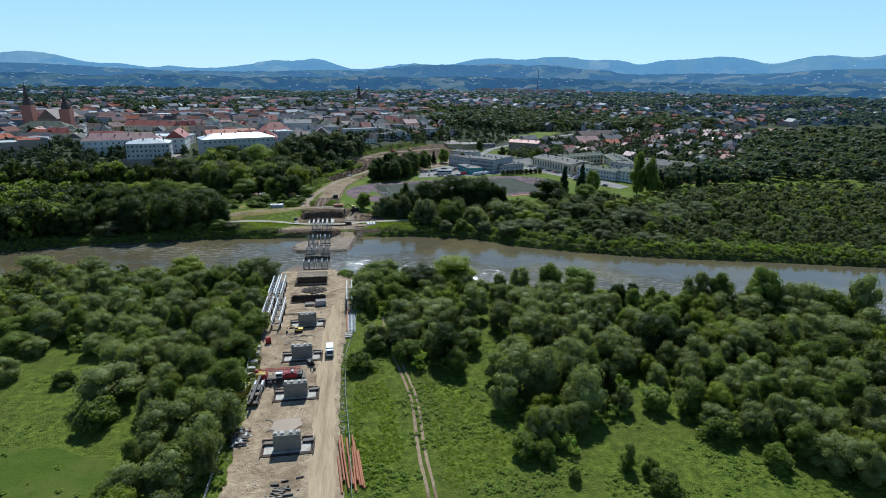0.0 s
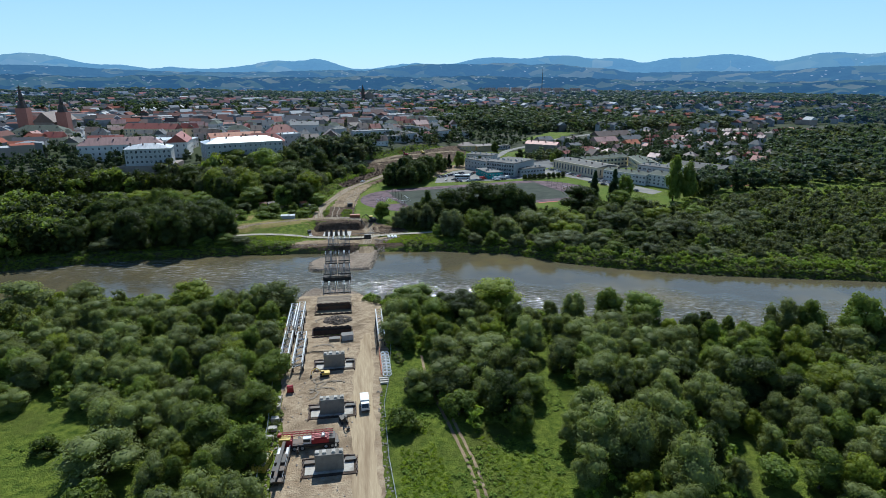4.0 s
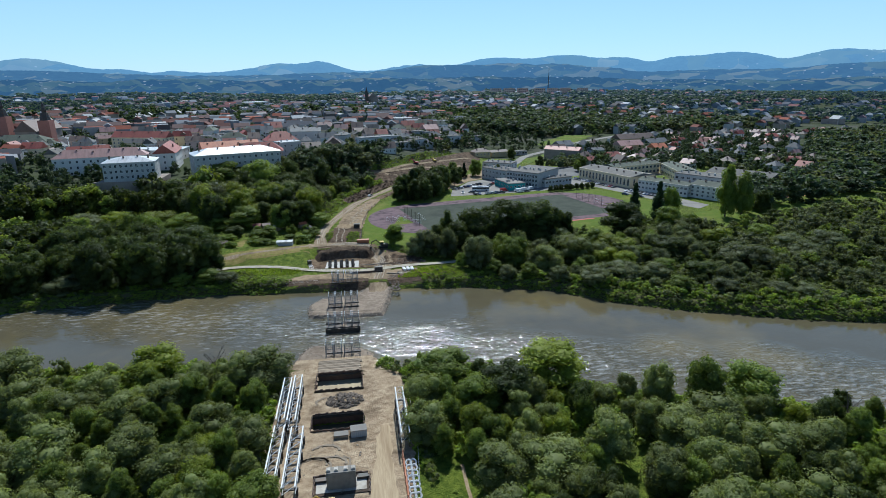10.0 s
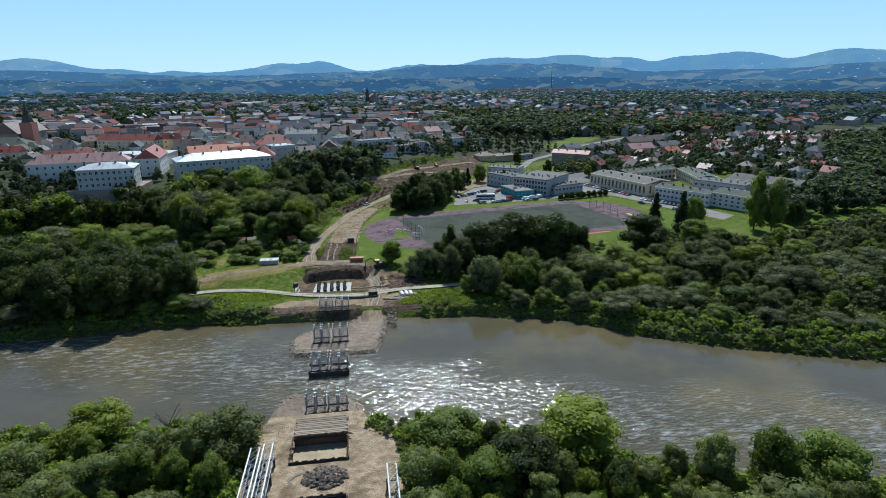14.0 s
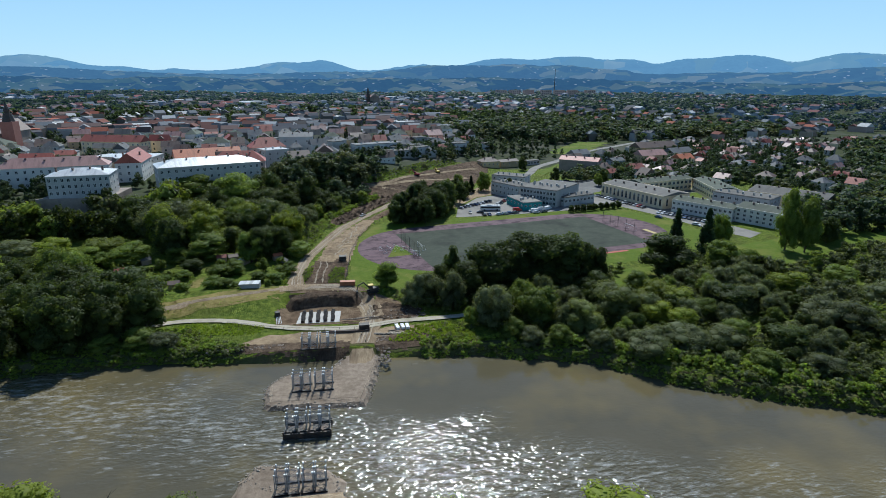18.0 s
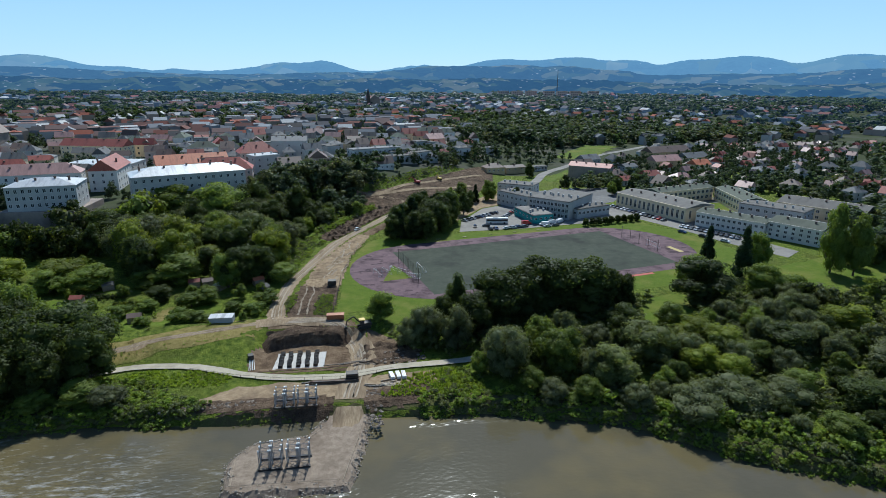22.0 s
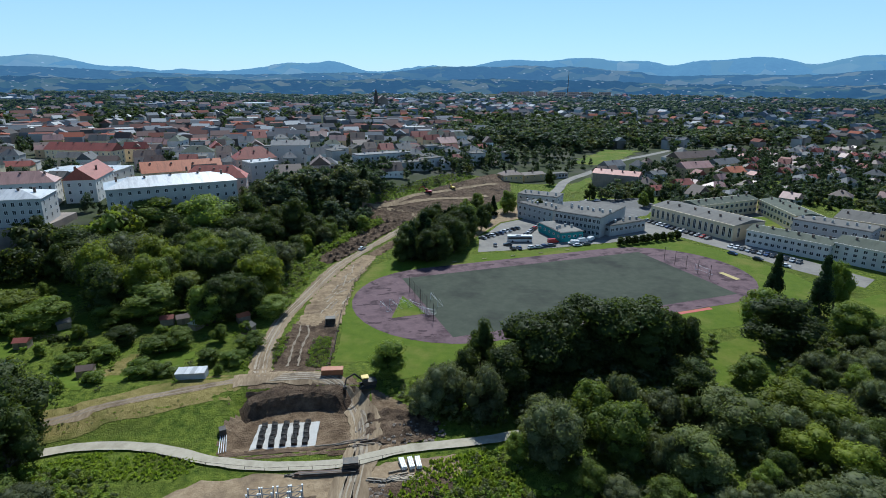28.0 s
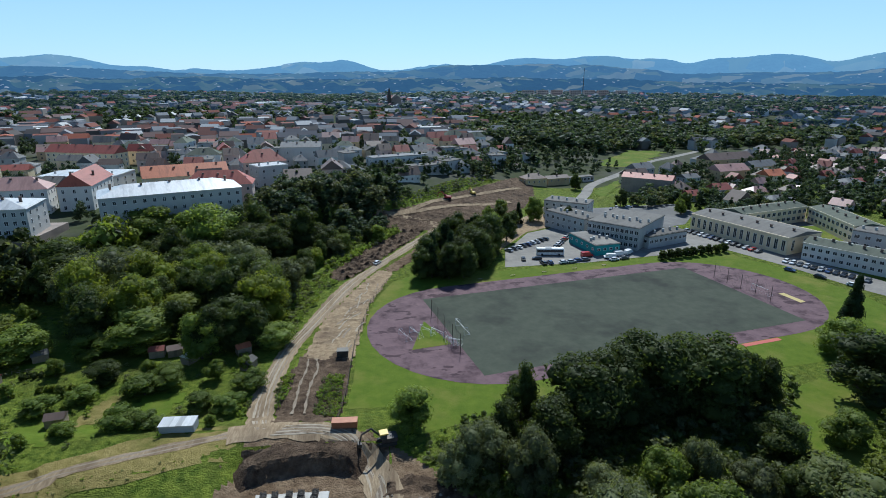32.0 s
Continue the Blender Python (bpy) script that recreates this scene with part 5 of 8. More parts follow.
# scrub along the banks and the site
scrub = []
for poly, gap, lo, hi, seed in (
        ([(-58, 148), (-30, 146), (-24, 149), (-34, 153), (-40, 160), (-58, 166)], 2.0, 1.0, 2.4, 41), ([(26, 147), (42, 144), (44, 160), (36, 159), (31, 155)], 1.8, 0.5, 1.5, 42), ([(25, 144.5), (42, 142.5), (42, 145), (25, 146.5)], 1.3, 0.5, 1.2, 59),
        ([(60, 142), (90, 122), (112, 109), (150, 95), (201, 81), (300, 52), (300, 64), (201, 95), (150, 106), (112, 120), (90, 134)], 2.6, 1.8, 4.0, 43),
        ([(-22, 20), (-19, 20), (-20.5, 76), (-24, 78)], 2.2, 1.5, 3, 44), ([(11.5, 30), (14, 30), (14.5, 70), (8, 80), (6, 77), (11.5, 72)], 2.0, 1.2, 3, 45),
        ([(-17, -60), (-15.2, -60), (-15.2, 10), (-20, 20), (-20, -40)], 2.6, 0.8, 2.2, 46), ([(13, 79), (45, 66), (60, 54), (90, 46), (140, 26), (140, 18), (88, 40), (56, 50), (40, 62), (13, 74)], 2.6, 1.8, 3.6, 47),
        ([(-140, 82), (-75, 85), (-24, 81), (-24, 76), (-75, 80), (-140, 78)], 2.6, 2, 4, 48), ([(-13, 310), (-4, 302), (10, 312), (24, 340), (30, 360), (20, 368), (0, 330)], 2.6, 1.5, 3.5, 49),
        ([(-13, 201), (-11, 210), (-11, 218), (-14, 219), (-14.5, 212)], 1.0, 0.7, 1.4, 50), ([(-4.5, 200), (-3, 216), (2, 218), (1.6, 196)], 1.0, 0.6, 1.4, 51), ([(-14, 344), (-4, 330), (4, 344), (16, 362), (12, 369), (4, 372), (-4, 362)], 1.9, 1.0, 2.6, 56), ([(18, 386), (30, 394), (48, 413), (68, 438), (92, 464), (88, 472), (62, 454), (38, 420), (22, 402)], 2.0, 0.7, 2.0, 62), ([(-70, 171), (-40, 178), (-24, 182), (-23, 185), (-40, 181.5), (-70, 174.5)], 2.0, 0.3, 0.6, 57)):
    scrub += [(x, y, r0.uniform(lo, hi), "shrub", 1.25) for x, y in scatter(poly, gap, seed) if y < 286 or not (inside(x, y, ROAD_BANK) or inside(x, y, EARTHWORKS))]
scrub += [(x, y, r0.uniform(0.5, 1.5), "shrub", 1.5) for x, y in scatter([(-70, 146.5), (-50, 146.6), (-26, 143.6), (-26, 148), (-36, 150), (-70, 152)], 1.3, 61)]
scrub += [(x, y, r0.uniform(0.3, 0.8), "shrub", 1.4) for x, y in scatter([(-19, 141), (-3, 141), (-4, 143.5), (-18, 144.5)], 1.3, 58)]
for x in np.arange(-150, 300, 1.5):                       # reeds and bushes down to the water on both banks
    if not (-26 < x < 25):
        scrub += [(x + r0.uniform(-.8, .8), float(far_bank(x)) + r0.uniform(0.3, 6.0), r0.uniform(0.8, 2.2), "shrub", 1.4) for _ in range(2)]
    if x > 25 or x < -34:
        scrub += [(x + r0.uniform(-.8, .8), float(far_bank(x)) + r0.uniform(-2.3, 1.0), r0.uniform(0.7, 1.7), "shrub", 1.5) for _ in range(5)]
    if not (-20 < x < 5):
        scrub += [(x + r0.uniform(-.8, .8), float(near_bank(x)) - r0.uniform(0.3, 5.0), r0.uniform(1.2, 3.0), "shrub", 1.3)]
for poly, gap, lo, hi, seed in (([(-27, 238), (-20, 212), (-17.5, 200), (-20, 200), (-24, 222)], 2.2, 0.8, 2.2, 52), ([(-21, 262), (-15, 240), (-9, 275), (0, 303), (-10, 305), (-20, 282)], 2.4, 0.8, 2.6, 53), (ALLOT, 5.2, 0.5, 1.7, 55), ([(14, 186), (24, 178), (45, 166), (60, 170), (44, 196), (22, 190)], 2.8, 0.8, 2.5, 54)):
    scrub += [(x, y, r0.uniform(lo, hi), "shrub", 1.25) for x, y in scatter(poly, gap, seed) if not inside(x, y, ROAD_BANK) and (poly is not ALLOT or not any(inside(x, y, q) for q in GREENS))]
under, under_far = [], []
for poly, gap, seed in ((NEAR_LEFT, 4.4, 81), (NEAR_RIGHT, 4.4, 82), (FAR_RIGHT, 4.6, 83), (UNDER_EAST, 3.6, 84), (FAR_LEFT, 5.5, 85)):
    for x, y in scatter(poly, gap, seed):
        if -130 < x < 190 and y > -62 and dry(x, y, 2.5) and not any(inside(x, y, q) for q in (LEFT_MEADOW, RIGHT_MEADOW, GLADE, GLADE_EDGE, OVAL_LAWN, OPEN_LAWN)) and not (9 < x < 22 and 0 < y < 34):
            (under if y < 90 else under_far).append((x, y, r0.uniform(2.0, 4.6), "shrub", 1.2))
for spots, mt, label in ((under[::2], WEED, "dense bright undergrowth below the willows"), (under[1::2], LEAF_G, "dense leafy undergrowth below the willows"),
                         (under_far[::2], LEAF_S, "grey-green undergrowth beyond the river"), (under_far[1::2], LEAF_D, "dark undergrowth beyond the river")):
    woods("undergrowth", spots, mt, label, "undergrowth")
woods("bank_scrub", scrub[2::3], LEAF_S, "grey-green willow scrub along the banks", "scrub")
woods("bank_scrub", scrub[::3], LEAF_G, "rank green scrub along banks and edges", "scrub")
woods("bank_scrub", scrub[1::3], WEED, "yellowish green scrub along banks and edges", "scrub")

weeds = [(x, y, r0.uniform(0.25, 0.6), "shrub", 2.6) for x, y in scatter(RIGHT_MEADOW, 1.7, 71, 0.5) if -62 < y and x < 115 and noise.noise((x * 0.09, y * 0.09, 2.0)) > 0.02]
weeds += [(x, y, r0.uniform(0.3, 0.7), "shrub", 2.2) for x, y in scatter([(-110, 26), (-76, 29), (-62, 16), (-45, -2), (-38, -40), (-90, -48), (-110, 0)], 4.5, 72, 0.5) if noise.noise((x * 0.09, y * 0.09, 2.0)) > 0.1]
woods("meadow_weeds", weeds, WEED, "clumps of rank weeds in the meadow", "weeds")
# tall grass in the meadows and along the levee
rg_ = np.random.RandomState(6)
blade_v, blade_q, o = [], [], 0
spots = []
for poly, gap, seed, lo, hi in (([(-57, 160), (-24, 157), (-22, 163), (-40, 168), (-57, 166)], 1.0, 63, 0.3, 0.6), ([(15, 147), (42, 144), (44, 160), (26, 157)], 0.9, 64, 0.4, 0.8),
                                ([(10, -45), (21, -45), (18, 0), (11, 12), (10, -20)], 1.0, 65, 0.15, 0.35), ([(27, -50), (44, -40), (38, -10), (27, 0)], 1.3, 66, 0.12, 0.3)):
    for x, y in scatter(poly, gap, seed, 0.5):
        if -60 < y < 240 and x < 115 and noise.noise((x * 0.11, y * 0.11, 2.0)) > -0.28:
            spots.append((x, y, rg_.uniform(lo, hi)))
for x, y, h in spots:
    z = float(ground_at(x, y))
    for b in range(6):
        a, w, lean = rg_.rand() * 6.283, 0.16 + 0.2 * rg_.rand(), rg_.uniform(0.1, 0.7)
        c, s = math.cos(a), math.sin(a)
        px, py = x + rg_.uniform(-.35, .35), y + rg_.uniform(-.35, .35)
        blade_v += [(px - s * w, py + c * w, z), (px + s * w, py - c * w, z), (px + s * w * .4 + c * lean * h, py - c * w * .4 + s * lean * h, z + h), (px - s * w * .4 + c * lean * h, py + c * w * .4 + s * lean * h, z + h)]
        blade_q.append((o, o + 1, o + 2, o + 3))
        o += 4
tagged(new("tall_grass", mesh_np("tall_grass", np.array(blade_v), np.array(blade_q), np.zeros((0, 3)), TALLGRASS)), "rank tall meadow grass and weeds", "grass", kind="stuff")


# two dead trees on the near bank
def bare_tree(x, y, h, seed):
    r = random.Random(seed)
    t = thing("dead_tree", pose(x, y, float(ground_at(x, y))), "bare dead tree on the river bank", "tree")
    part("trunk", Kit().rod((0, 0, -.3), (.2, .1, h * .45), .22, 7, .13), BARK, t)
    for i in range(9):
        a, z = i * 0.75 + r.uniform(-.3, .3), h * r.uniform(.18, .45)
        tip = (math.cos(a) * h * r.uniform(.18, .4), math.sin(a) * h * r.uniform(.18, .4), z + h * r.uniform(.3, .55))
        k = Kit().rod((.1, .05, z), tip, .09, 5, .03)
        for j in range(6):
            f = r.uniform(.35, 1)
            b = tuple(.1 * (1 - f) + c * f for c in tip[:2]) + (z + (tip[2] - z) * f,)
            k.rod(b, (b[0] + r.uniform(-1.1, 1.1), b[1] + r.uniform(-1.1, 1.1), b[2] + r.uniform(.3, 1.4)), .035, 4, .01)
        part("branch", k, BARK, t)


bare_tree(-37, 79, 8.5, 5)
bare_tree(106, 33, 8, 6)

# ---- distance: hill ridges round the valley ----
def ridge(name, dist, hills, base, tint, label, seed):
    """hills: bearing in degrees from +y, height, half width in degrees."""
    az = np.linspace(-62, 75, 900)
    bumps = np.array([(top - base) * np.exp(-((az - b) / w) ** 2) for b, top, w in hills])
    h = base + (bumps ** 3).sum(0) ** (1 / 3)
    h = h + np.array([5 * noise.noise((t * 0.5, seed, 0)) + 5 * noise.noise((t * 1.4, seed, 3)) + 3 * noise.noise((t * 4.1, seed, 6)) + 1.5 * noise.noise((t * 13, seed, 8)) for t in az])
    A = np.radians(az)
    rows, V = 16, []
    for k in range(rows):
        t = k / (rows - 1)
        d = dist - 650 + 650 * t
        roll = np.array([18 * t * (1 - t) * noise.noise((q * 0.9, t * 5, seed + 9)) * 4 for q in az])
        V.append(np.stack([d * np.sin(A), d * np.cos(A), -5 + (h + 5) * ease(t) ** 0.8 + roll], 1))
    V = np.concatenate(V)
    m = len(az)
    idx = np.arange(rows * m).reshape(rows, m)
    q = np.stack([idx[:-1, :-1], idx[:-1, 1:], idx[1:, 1:], idx[1:, :-1]], -1).reshape(-1, 4)
    ob = new(name, mesh_np(name, V, q, np.zeros((0, 3)), tint, True))
    return tagged(ob, label, "hills", kind="structure")


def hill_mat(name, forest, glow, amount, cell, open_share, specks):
    """Distant slopes: dark woods, a patchwork of fields, pale specks of farms, under blue air put in as glow."""
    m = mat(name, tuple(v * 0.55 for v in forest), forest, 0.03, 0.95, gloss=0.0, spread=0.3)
    n, l = m.node_tree.nodes, m.node_tree.links
    p = n["Principled BSDF"]
    co = n.new("ShaderNodeTexCoord")
    col = p.inputs["Base Color"].links[0].from_socket

    def voronoi(scale):
        v = n.new("ShaderNodeTexVoronoi")
        v.inputs["Scale"].default_value = scale
        l.new(co.outputs["Object"], v.inputs["Vector"])
        sep = n.new("ShaderNodeSeparateColor")
        l.new(v.outputs["Color"], sep.inputs[0])
        return v, sep

    def over(mask, a, b):
        x = n.new("ShaderNodeMix")
        x.data_type = "RGBA"
        l.new(mask, x.inputs["Factor"]), l.new(a, x.inputs["A"])
        if isinstance(b, tuple):
            x.inputs["B"].default_value = (*b, 1)
        else:
            l.new(b, x.inputs["B"])
        return x.outputs["Result"]

    def calc(op, a, b):
        x = n.new("ShaderNodeMath")
        x.operation = op
        for sock, v in ((x.inputs[0], a), (x.inputs[1], b)):
            if isinstance(v, float):
                sock.default_value = v
            else:
                l.new(v, sock)
        return x.outputs[0]

    big = n.new("ShaderNodeTexNoise")
    big.inputs["Scale"].default_value, big.inputs["Detail"].default_value = cell * 0.35, 3
    l.new(co.outputs["Object"], big.inputs["Vector"])
    _, f = voronoi(cell)
    ramp = n.new("ShaderNodeValToRGB")
    for i, c in enumerate(((0.03, 0.048, 0.025), (0.05, 0.065, 0.032), (0.10, 0.10, 0.058))):
        if i > 1:
            ramp.color_ramp.elements.new(0.8)
        ramp.color_ramp.elements[i].position, ramp.color_ramp.elements[i].color = (0.0, 0.5, 0.9)[i], (*c, 1)
    l.new(f.outputs[1], ramp.inputs[0])
    is_field = calc("GREATER_THAN", calc("ADD", calc("MULTIPLY", f.outputs[0], 0.35), big.outputs[0]), 0.95 - open_share)
    col = over(is_field, col, ramp.outputs[0])
    v, f2 = voronoi(0.028)
    farm = calc("MULTIPLY", calc("LESS_THAN", v.outputs["Distance"], 0.22), calc("GREATER_THAN", calc("ADD", f2.outputs[0], calc("MULTIPLY", big.outputs[0], 0.6)), 1.3 - specks))
    col = over(farm, col, (0.24, 0.23, 0.22))
    l.new(col, p.inputs["Base Color"])
    # haze of the distance painted as a blue glow on the slopes
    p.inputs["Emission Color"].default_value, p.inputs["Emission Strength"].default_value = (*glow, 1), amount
    return m


# bluish woods and blue glow stand in for haze over the ridges
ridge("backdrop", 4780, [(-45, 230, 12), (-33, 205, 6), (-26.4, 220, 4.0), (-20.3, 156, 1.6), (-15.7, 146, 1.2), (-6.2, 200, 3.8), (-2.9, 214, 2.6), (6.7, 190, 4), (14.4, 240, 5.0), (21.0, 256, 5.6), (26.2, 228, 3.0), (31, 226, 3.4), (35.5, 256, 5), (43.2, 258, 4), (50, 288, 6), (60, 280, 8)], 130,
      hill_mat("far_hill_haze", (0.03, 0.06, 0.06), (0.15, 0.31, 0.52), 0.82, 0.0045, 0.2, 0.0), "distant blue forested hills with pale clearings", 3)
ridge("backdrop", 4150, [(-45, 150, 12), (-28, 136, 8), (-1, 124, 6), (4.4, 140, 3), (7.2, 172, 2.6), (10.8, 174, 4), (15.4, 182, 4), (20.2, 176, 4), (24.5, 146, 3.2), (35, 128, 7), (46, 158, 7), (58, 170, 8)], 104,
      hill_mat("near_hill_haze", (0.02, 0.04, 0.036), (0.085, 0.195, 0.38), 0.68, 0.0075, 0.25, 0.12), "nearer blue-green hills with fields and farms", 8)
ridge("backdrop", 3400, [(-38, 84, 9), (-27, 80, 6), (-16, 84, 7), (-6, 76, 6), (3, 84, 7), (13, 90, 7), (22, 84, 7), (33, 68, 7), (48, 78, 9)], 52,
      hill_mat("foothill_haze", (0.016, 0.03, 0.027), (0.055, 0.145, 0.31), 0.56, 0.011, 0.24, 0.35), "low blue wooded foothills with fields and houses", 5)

# ---- buildings ----
def plaster(name, c, dirt=0.8):
    return mat(name, tuple(v * 0.93 for v in c), c, 0.35, 0.9, 0.004, tuple(v * dirt for v in c), 0.12, rand=0.10)


WALLS = [plaster("white_plaster", (0.70, 0.68, 0.64)), plaster("cream_plaster", (0.76, 0.63, 0.42)), plaster("grey_plaster", (0.44, 0.44, 0.43)), plaster("pink_plaster", (0.62, 0.46, 0.40)),
         plaster("ochre_plaster", (0.55, 0.42, 0.24)), plaster("blue_grey_plaster", (0.42, 0.45, 0.49))]
WHITE_W, CREAM_W, GREY_W, PINK_W, OCHRE_W, BLUE_W = WALLS
PALE_W = plaster("weathered_pale_plaster", (0.47, 0.46, 0.44))
TEAL_W = plaster("teal_plaster", (0.04, 0.30, 0.30))
BRICK_W = mat("weathered_brick_wall", (0.25, 0.20, 0.17), (0.33, 0.27, 0.23), 0.6, 0.9, 0.01, (0.19, 0.16, 0.14), 0.1)


def roofing(name, c, rough, metal=0.0, gloss=0.4):
    return mat(name, tuple(v * 0.8 for v in c), c, 0.5, rough, 0.02, tuple(v * 0.65 for v in c), 0.13, rand=0.22, gloss=gloss, metal=metal, stretch=(3, 0.6, 1))


R_RED, R_ORANGE, R_BROWN = roofing("red_tile_roof", (0.36, 0.10, 0.07), 0.6), roofing("orange_tile_roof", (0.52, 0.17, 0.08), 0.6), roofing("brown_tile_roof", (0.17, 0.115, 0.09), 0.6)
R_PINK = roofing("faded_pink_roof", (0.46, 0.27, 0.23), 0.5)
R_WHITE, R_GREY, R_ZINC = roofing("pale_metal_roof", (0.70, 0.69, 0.66), 0.36, 0.3), roofing("grey_felt_roof", (0.165, 0.155, 0.14), 0.85, gloss=0.15), roofing("zinc_sheet_roof", (0.17, 0.17, 0.17), 0.7, gloss=0.2)
R_GREEN = roofing("green_grey_roof", (0.135, 0.15, 0.115), 0.8, gloss=0.15)
WIN = {}


def window_mesh(w, h):
    if (w, h) not in WIN:
        k = Kit()
        for x0, x1, z0, z1 in ((-w / 2 - .08, w / 2 + .08, -.1, 0), (-w / 2 - .08, w / 2 + .08, h, h + .08), (-w / 2 - .08, -w / 2, 0, h), (w / 2, w / 2 + .08, 0, h), (-.04, .04, 0, h)):
            k.box(x0, -0.09, z0, x1, 0.02, z1)
        WIN[w, h] = (k.mesh("window", WFRAME), Kit().box(-w / 2, -0.05, 0, w / 2, 0.01, h).mesh("pane", GLASS_D))
    return WIN[w, h]


def windows(parent, L, W, H, rows, cols, w, h, ends=2, panes=True, faces="front", base=1.0):
    fm, pm = window_mesh(w, h)
    step = (H - base - 0.4) / max(rows, 1)
    spots = []
    if cols:
        spots += [((i + 0.5) * L / cols, 0, 0) for i in range(cols)]
    if ends:
        spots += [(0, (i + 0.5) * W / ends, -90) for i in range(ends)] + ([(L, (i + 0.5) * W / ends, 90) for i in range(ends)] if panes else [])
    for x, y, rot in spots:
        for r in range(rows):
            z = base + r * step + max(0.05, (step - h) * 0.4)
            if panes:
                f = part("window", fm, None, parent)
                f.matrix_basis = pose(x, y, z, 0, 0, rot)
                part("pane", pm, None, f, "dark glass pane")
            else:
                f = part("window", pm, None, parent)
                f.matrix_basis = pose(x, y, z, 0, 0, rot)


def roof_kit(kind, L, W, H, rise, over=0.5):
    k, o = Kit(), over
    if kind == "flat":
        k.box(-0.2, -0.2, H, L + 0.2, W + 0.2, H + 0.35)
        k.box(0.3, 0.3, H + 0.35, L - 0.3, W - 0.3, H + 0.5)
        return k
    if kind == "gable":
        p = [(-o, -o, H - .15), (L + o, -o, H - .15), (L + o, W + o, H - .15), (-o, W + o, H - .15), (-o, W / 2, H + rise), (L + o, W / 2, H + rise)]
        fs = [(0, 1, 5, 4), (2, 3, 4, 5), (0, 4, 3), (1, 2, 5), (3, 2, 1, 0)]
    elif kind == "cross":
        p = [(-o, -o, H - .15), (L + o, -o, H - .15), (L + o, W + o, H - .15), (-o, W + o, H - .15), (L / 2, -o, H + rise), (L / 2, W + o, H + rise)]
        fs = [(0, 4, 5, 3), (1, 2, 5, 4), (0, 1, 4), (2, 3, 5), (3, 2, 1, 0)]
    else:
        s = min(W / 2, L / 2 - 0.3)
        p = [(-o, -o, H - .15), (L + o, -o, H - .15), (L + o, W + o, H - .15), (-o, W + o, H - .15), (s, W / 2, H + rise), (L - s, W / 2, H + rise)]
        fs = [(0, 1, 5, 4), (2, 3, 4, 5), (0, 4, 3), (1, 2, 5), (3, 2, 1, 0)]
    return k.add(p, fs)


def building(name, label, p0, p1, W, z, H, roof, wall, cover, rows=2, cols=6, ends=2, rise=3.0, win=(1.1, 1.5), chimneys=2, panes=True, group="", base=1.0, category="building", rooftop="chimney"):
    """Front wall from p0 to p1, W deep, standing at height z."""
    L = math.hypot(p1[0] - p0[0], p1[1] - p0[1])
    e = thing(name, pose(p0[0], p0[1], z, 0, 0, math.degrees(math.atan2(p1[1] - p0[1], p1[0] - p0[0]))), label, category, group)
    k = Kit().box(0, 0, -2, L, W, H)
    if roof == "cross":
        k.add([(0.02, 0.02, H), (L - .02, 0.02, H), (L / 2, 0.02, H + rise * .93)], [(0, 1, 2)])
    elif roof == "gable":
        for x in (0.02, L - 0.02):
            k.add([(x, 0.1, H), (x, W - 0.1, H), (x, W / 2, H + rise * .93)], [(0, 1, 2)])
    part("wall", k, wall, e)
    rf = part("roof", roof_kit(roof, L, W, H, rise), cover, e)
    r = random.Random(int(L * 100 + W * 7))
    for i in range(chimneys):
        x, y = L * (i + 0.5) / chimneys + r.uniform(-.8, .8), W * r.uniform(0.3, 0.48)
        top = H + (0.5 if roof == "flat" else rise * y / (W / 2) * 0.8 if roof != "cross" else rise * 0.6)
        k = Kit().box(x - .45, y - .35, top - 0.8, x + .45, y + .35, top + 1.3)
        k.box(x - .55, y - .45, top + 1.3, x + .55, y + .45, top + 1.45)
        part(rooftop, k, R_BROWN if roof != "flat" else GREY_W, rf)
    if rows:
        windows(e, L, W, H, rows, cols, win[0], win[1], ends, panes, base=base)
    return e


building("town_house", "long pale building with a shining metal hip roof above the slope", (-98.5, 316), (-48.5, 338), 20, 6, 22.6, "hip", PALE_W, R_WHITE, 5, 15, 3, 3.3, (1.2, 1.5), 5, base=3)
building("town_house", "white gabled house with a dark red roof on the terrace", (-139, 364), (-124.5, 366), 34, 12, 13, "cross", WHITE_W, R_RED, 3, 3, 6, 6, (1.1, 1.7), 3)
building("town_house", "long white house with a faded pink roof", (-196, 346), (-141, 360), 14, 12, 13, "hip", WHITE_W, R_PINK, 3, 14, 3, 5, (1.1, 1.6), 6)
building("town_house", "blue-grey building with a pale metal roof on the retaining wall", (-147, 300), (-119, 305), 20, 16, 11.5, "hip", PALE_W, R_WHITE, 3, 10, 3, 2.6, (1.2, 1.6), 4, base=1.2)
building("town_house", "cream house with a bright orange tiled roof", (-114, 400), (-74, 418), 15, 13, 9.5, "gable", CREAM_W, R_ORANGE, 2, 10, 3, 5.5, (1.1, 1.6), 4)
building("town_house", "low hall with a shining white flat roof", (-178, 418), (-136, 416), 26, 13, 8, "flat", WHITE_W, R_WHITE, 2, 9, 3, 0, (1.3, 1.5), 4)
building("town_house", "cream school house with a red and grey roof", (-222, 512), (-170, 498), 14, 13, 11, "gable", CREAM_W, R_RED, 3, 12, 3, 5, (1.1, 1.6), 4)
building("town_house", "town house with a dark red hipped roof", (-82, 362), (-50, 366), 14, 13, 12, "hip", PINK_W, R_RED, 3, 8, 3, 6, (1.1, 1.6), 5)
building("town_house", "grey house with a pale lean roof beside tall trees", (-57, 418), (-42, 428), 14, 12, 13, "flat", GREY_W, R_WHITE, 3, 3, 2, 0, (1.1, 1.5), 3)
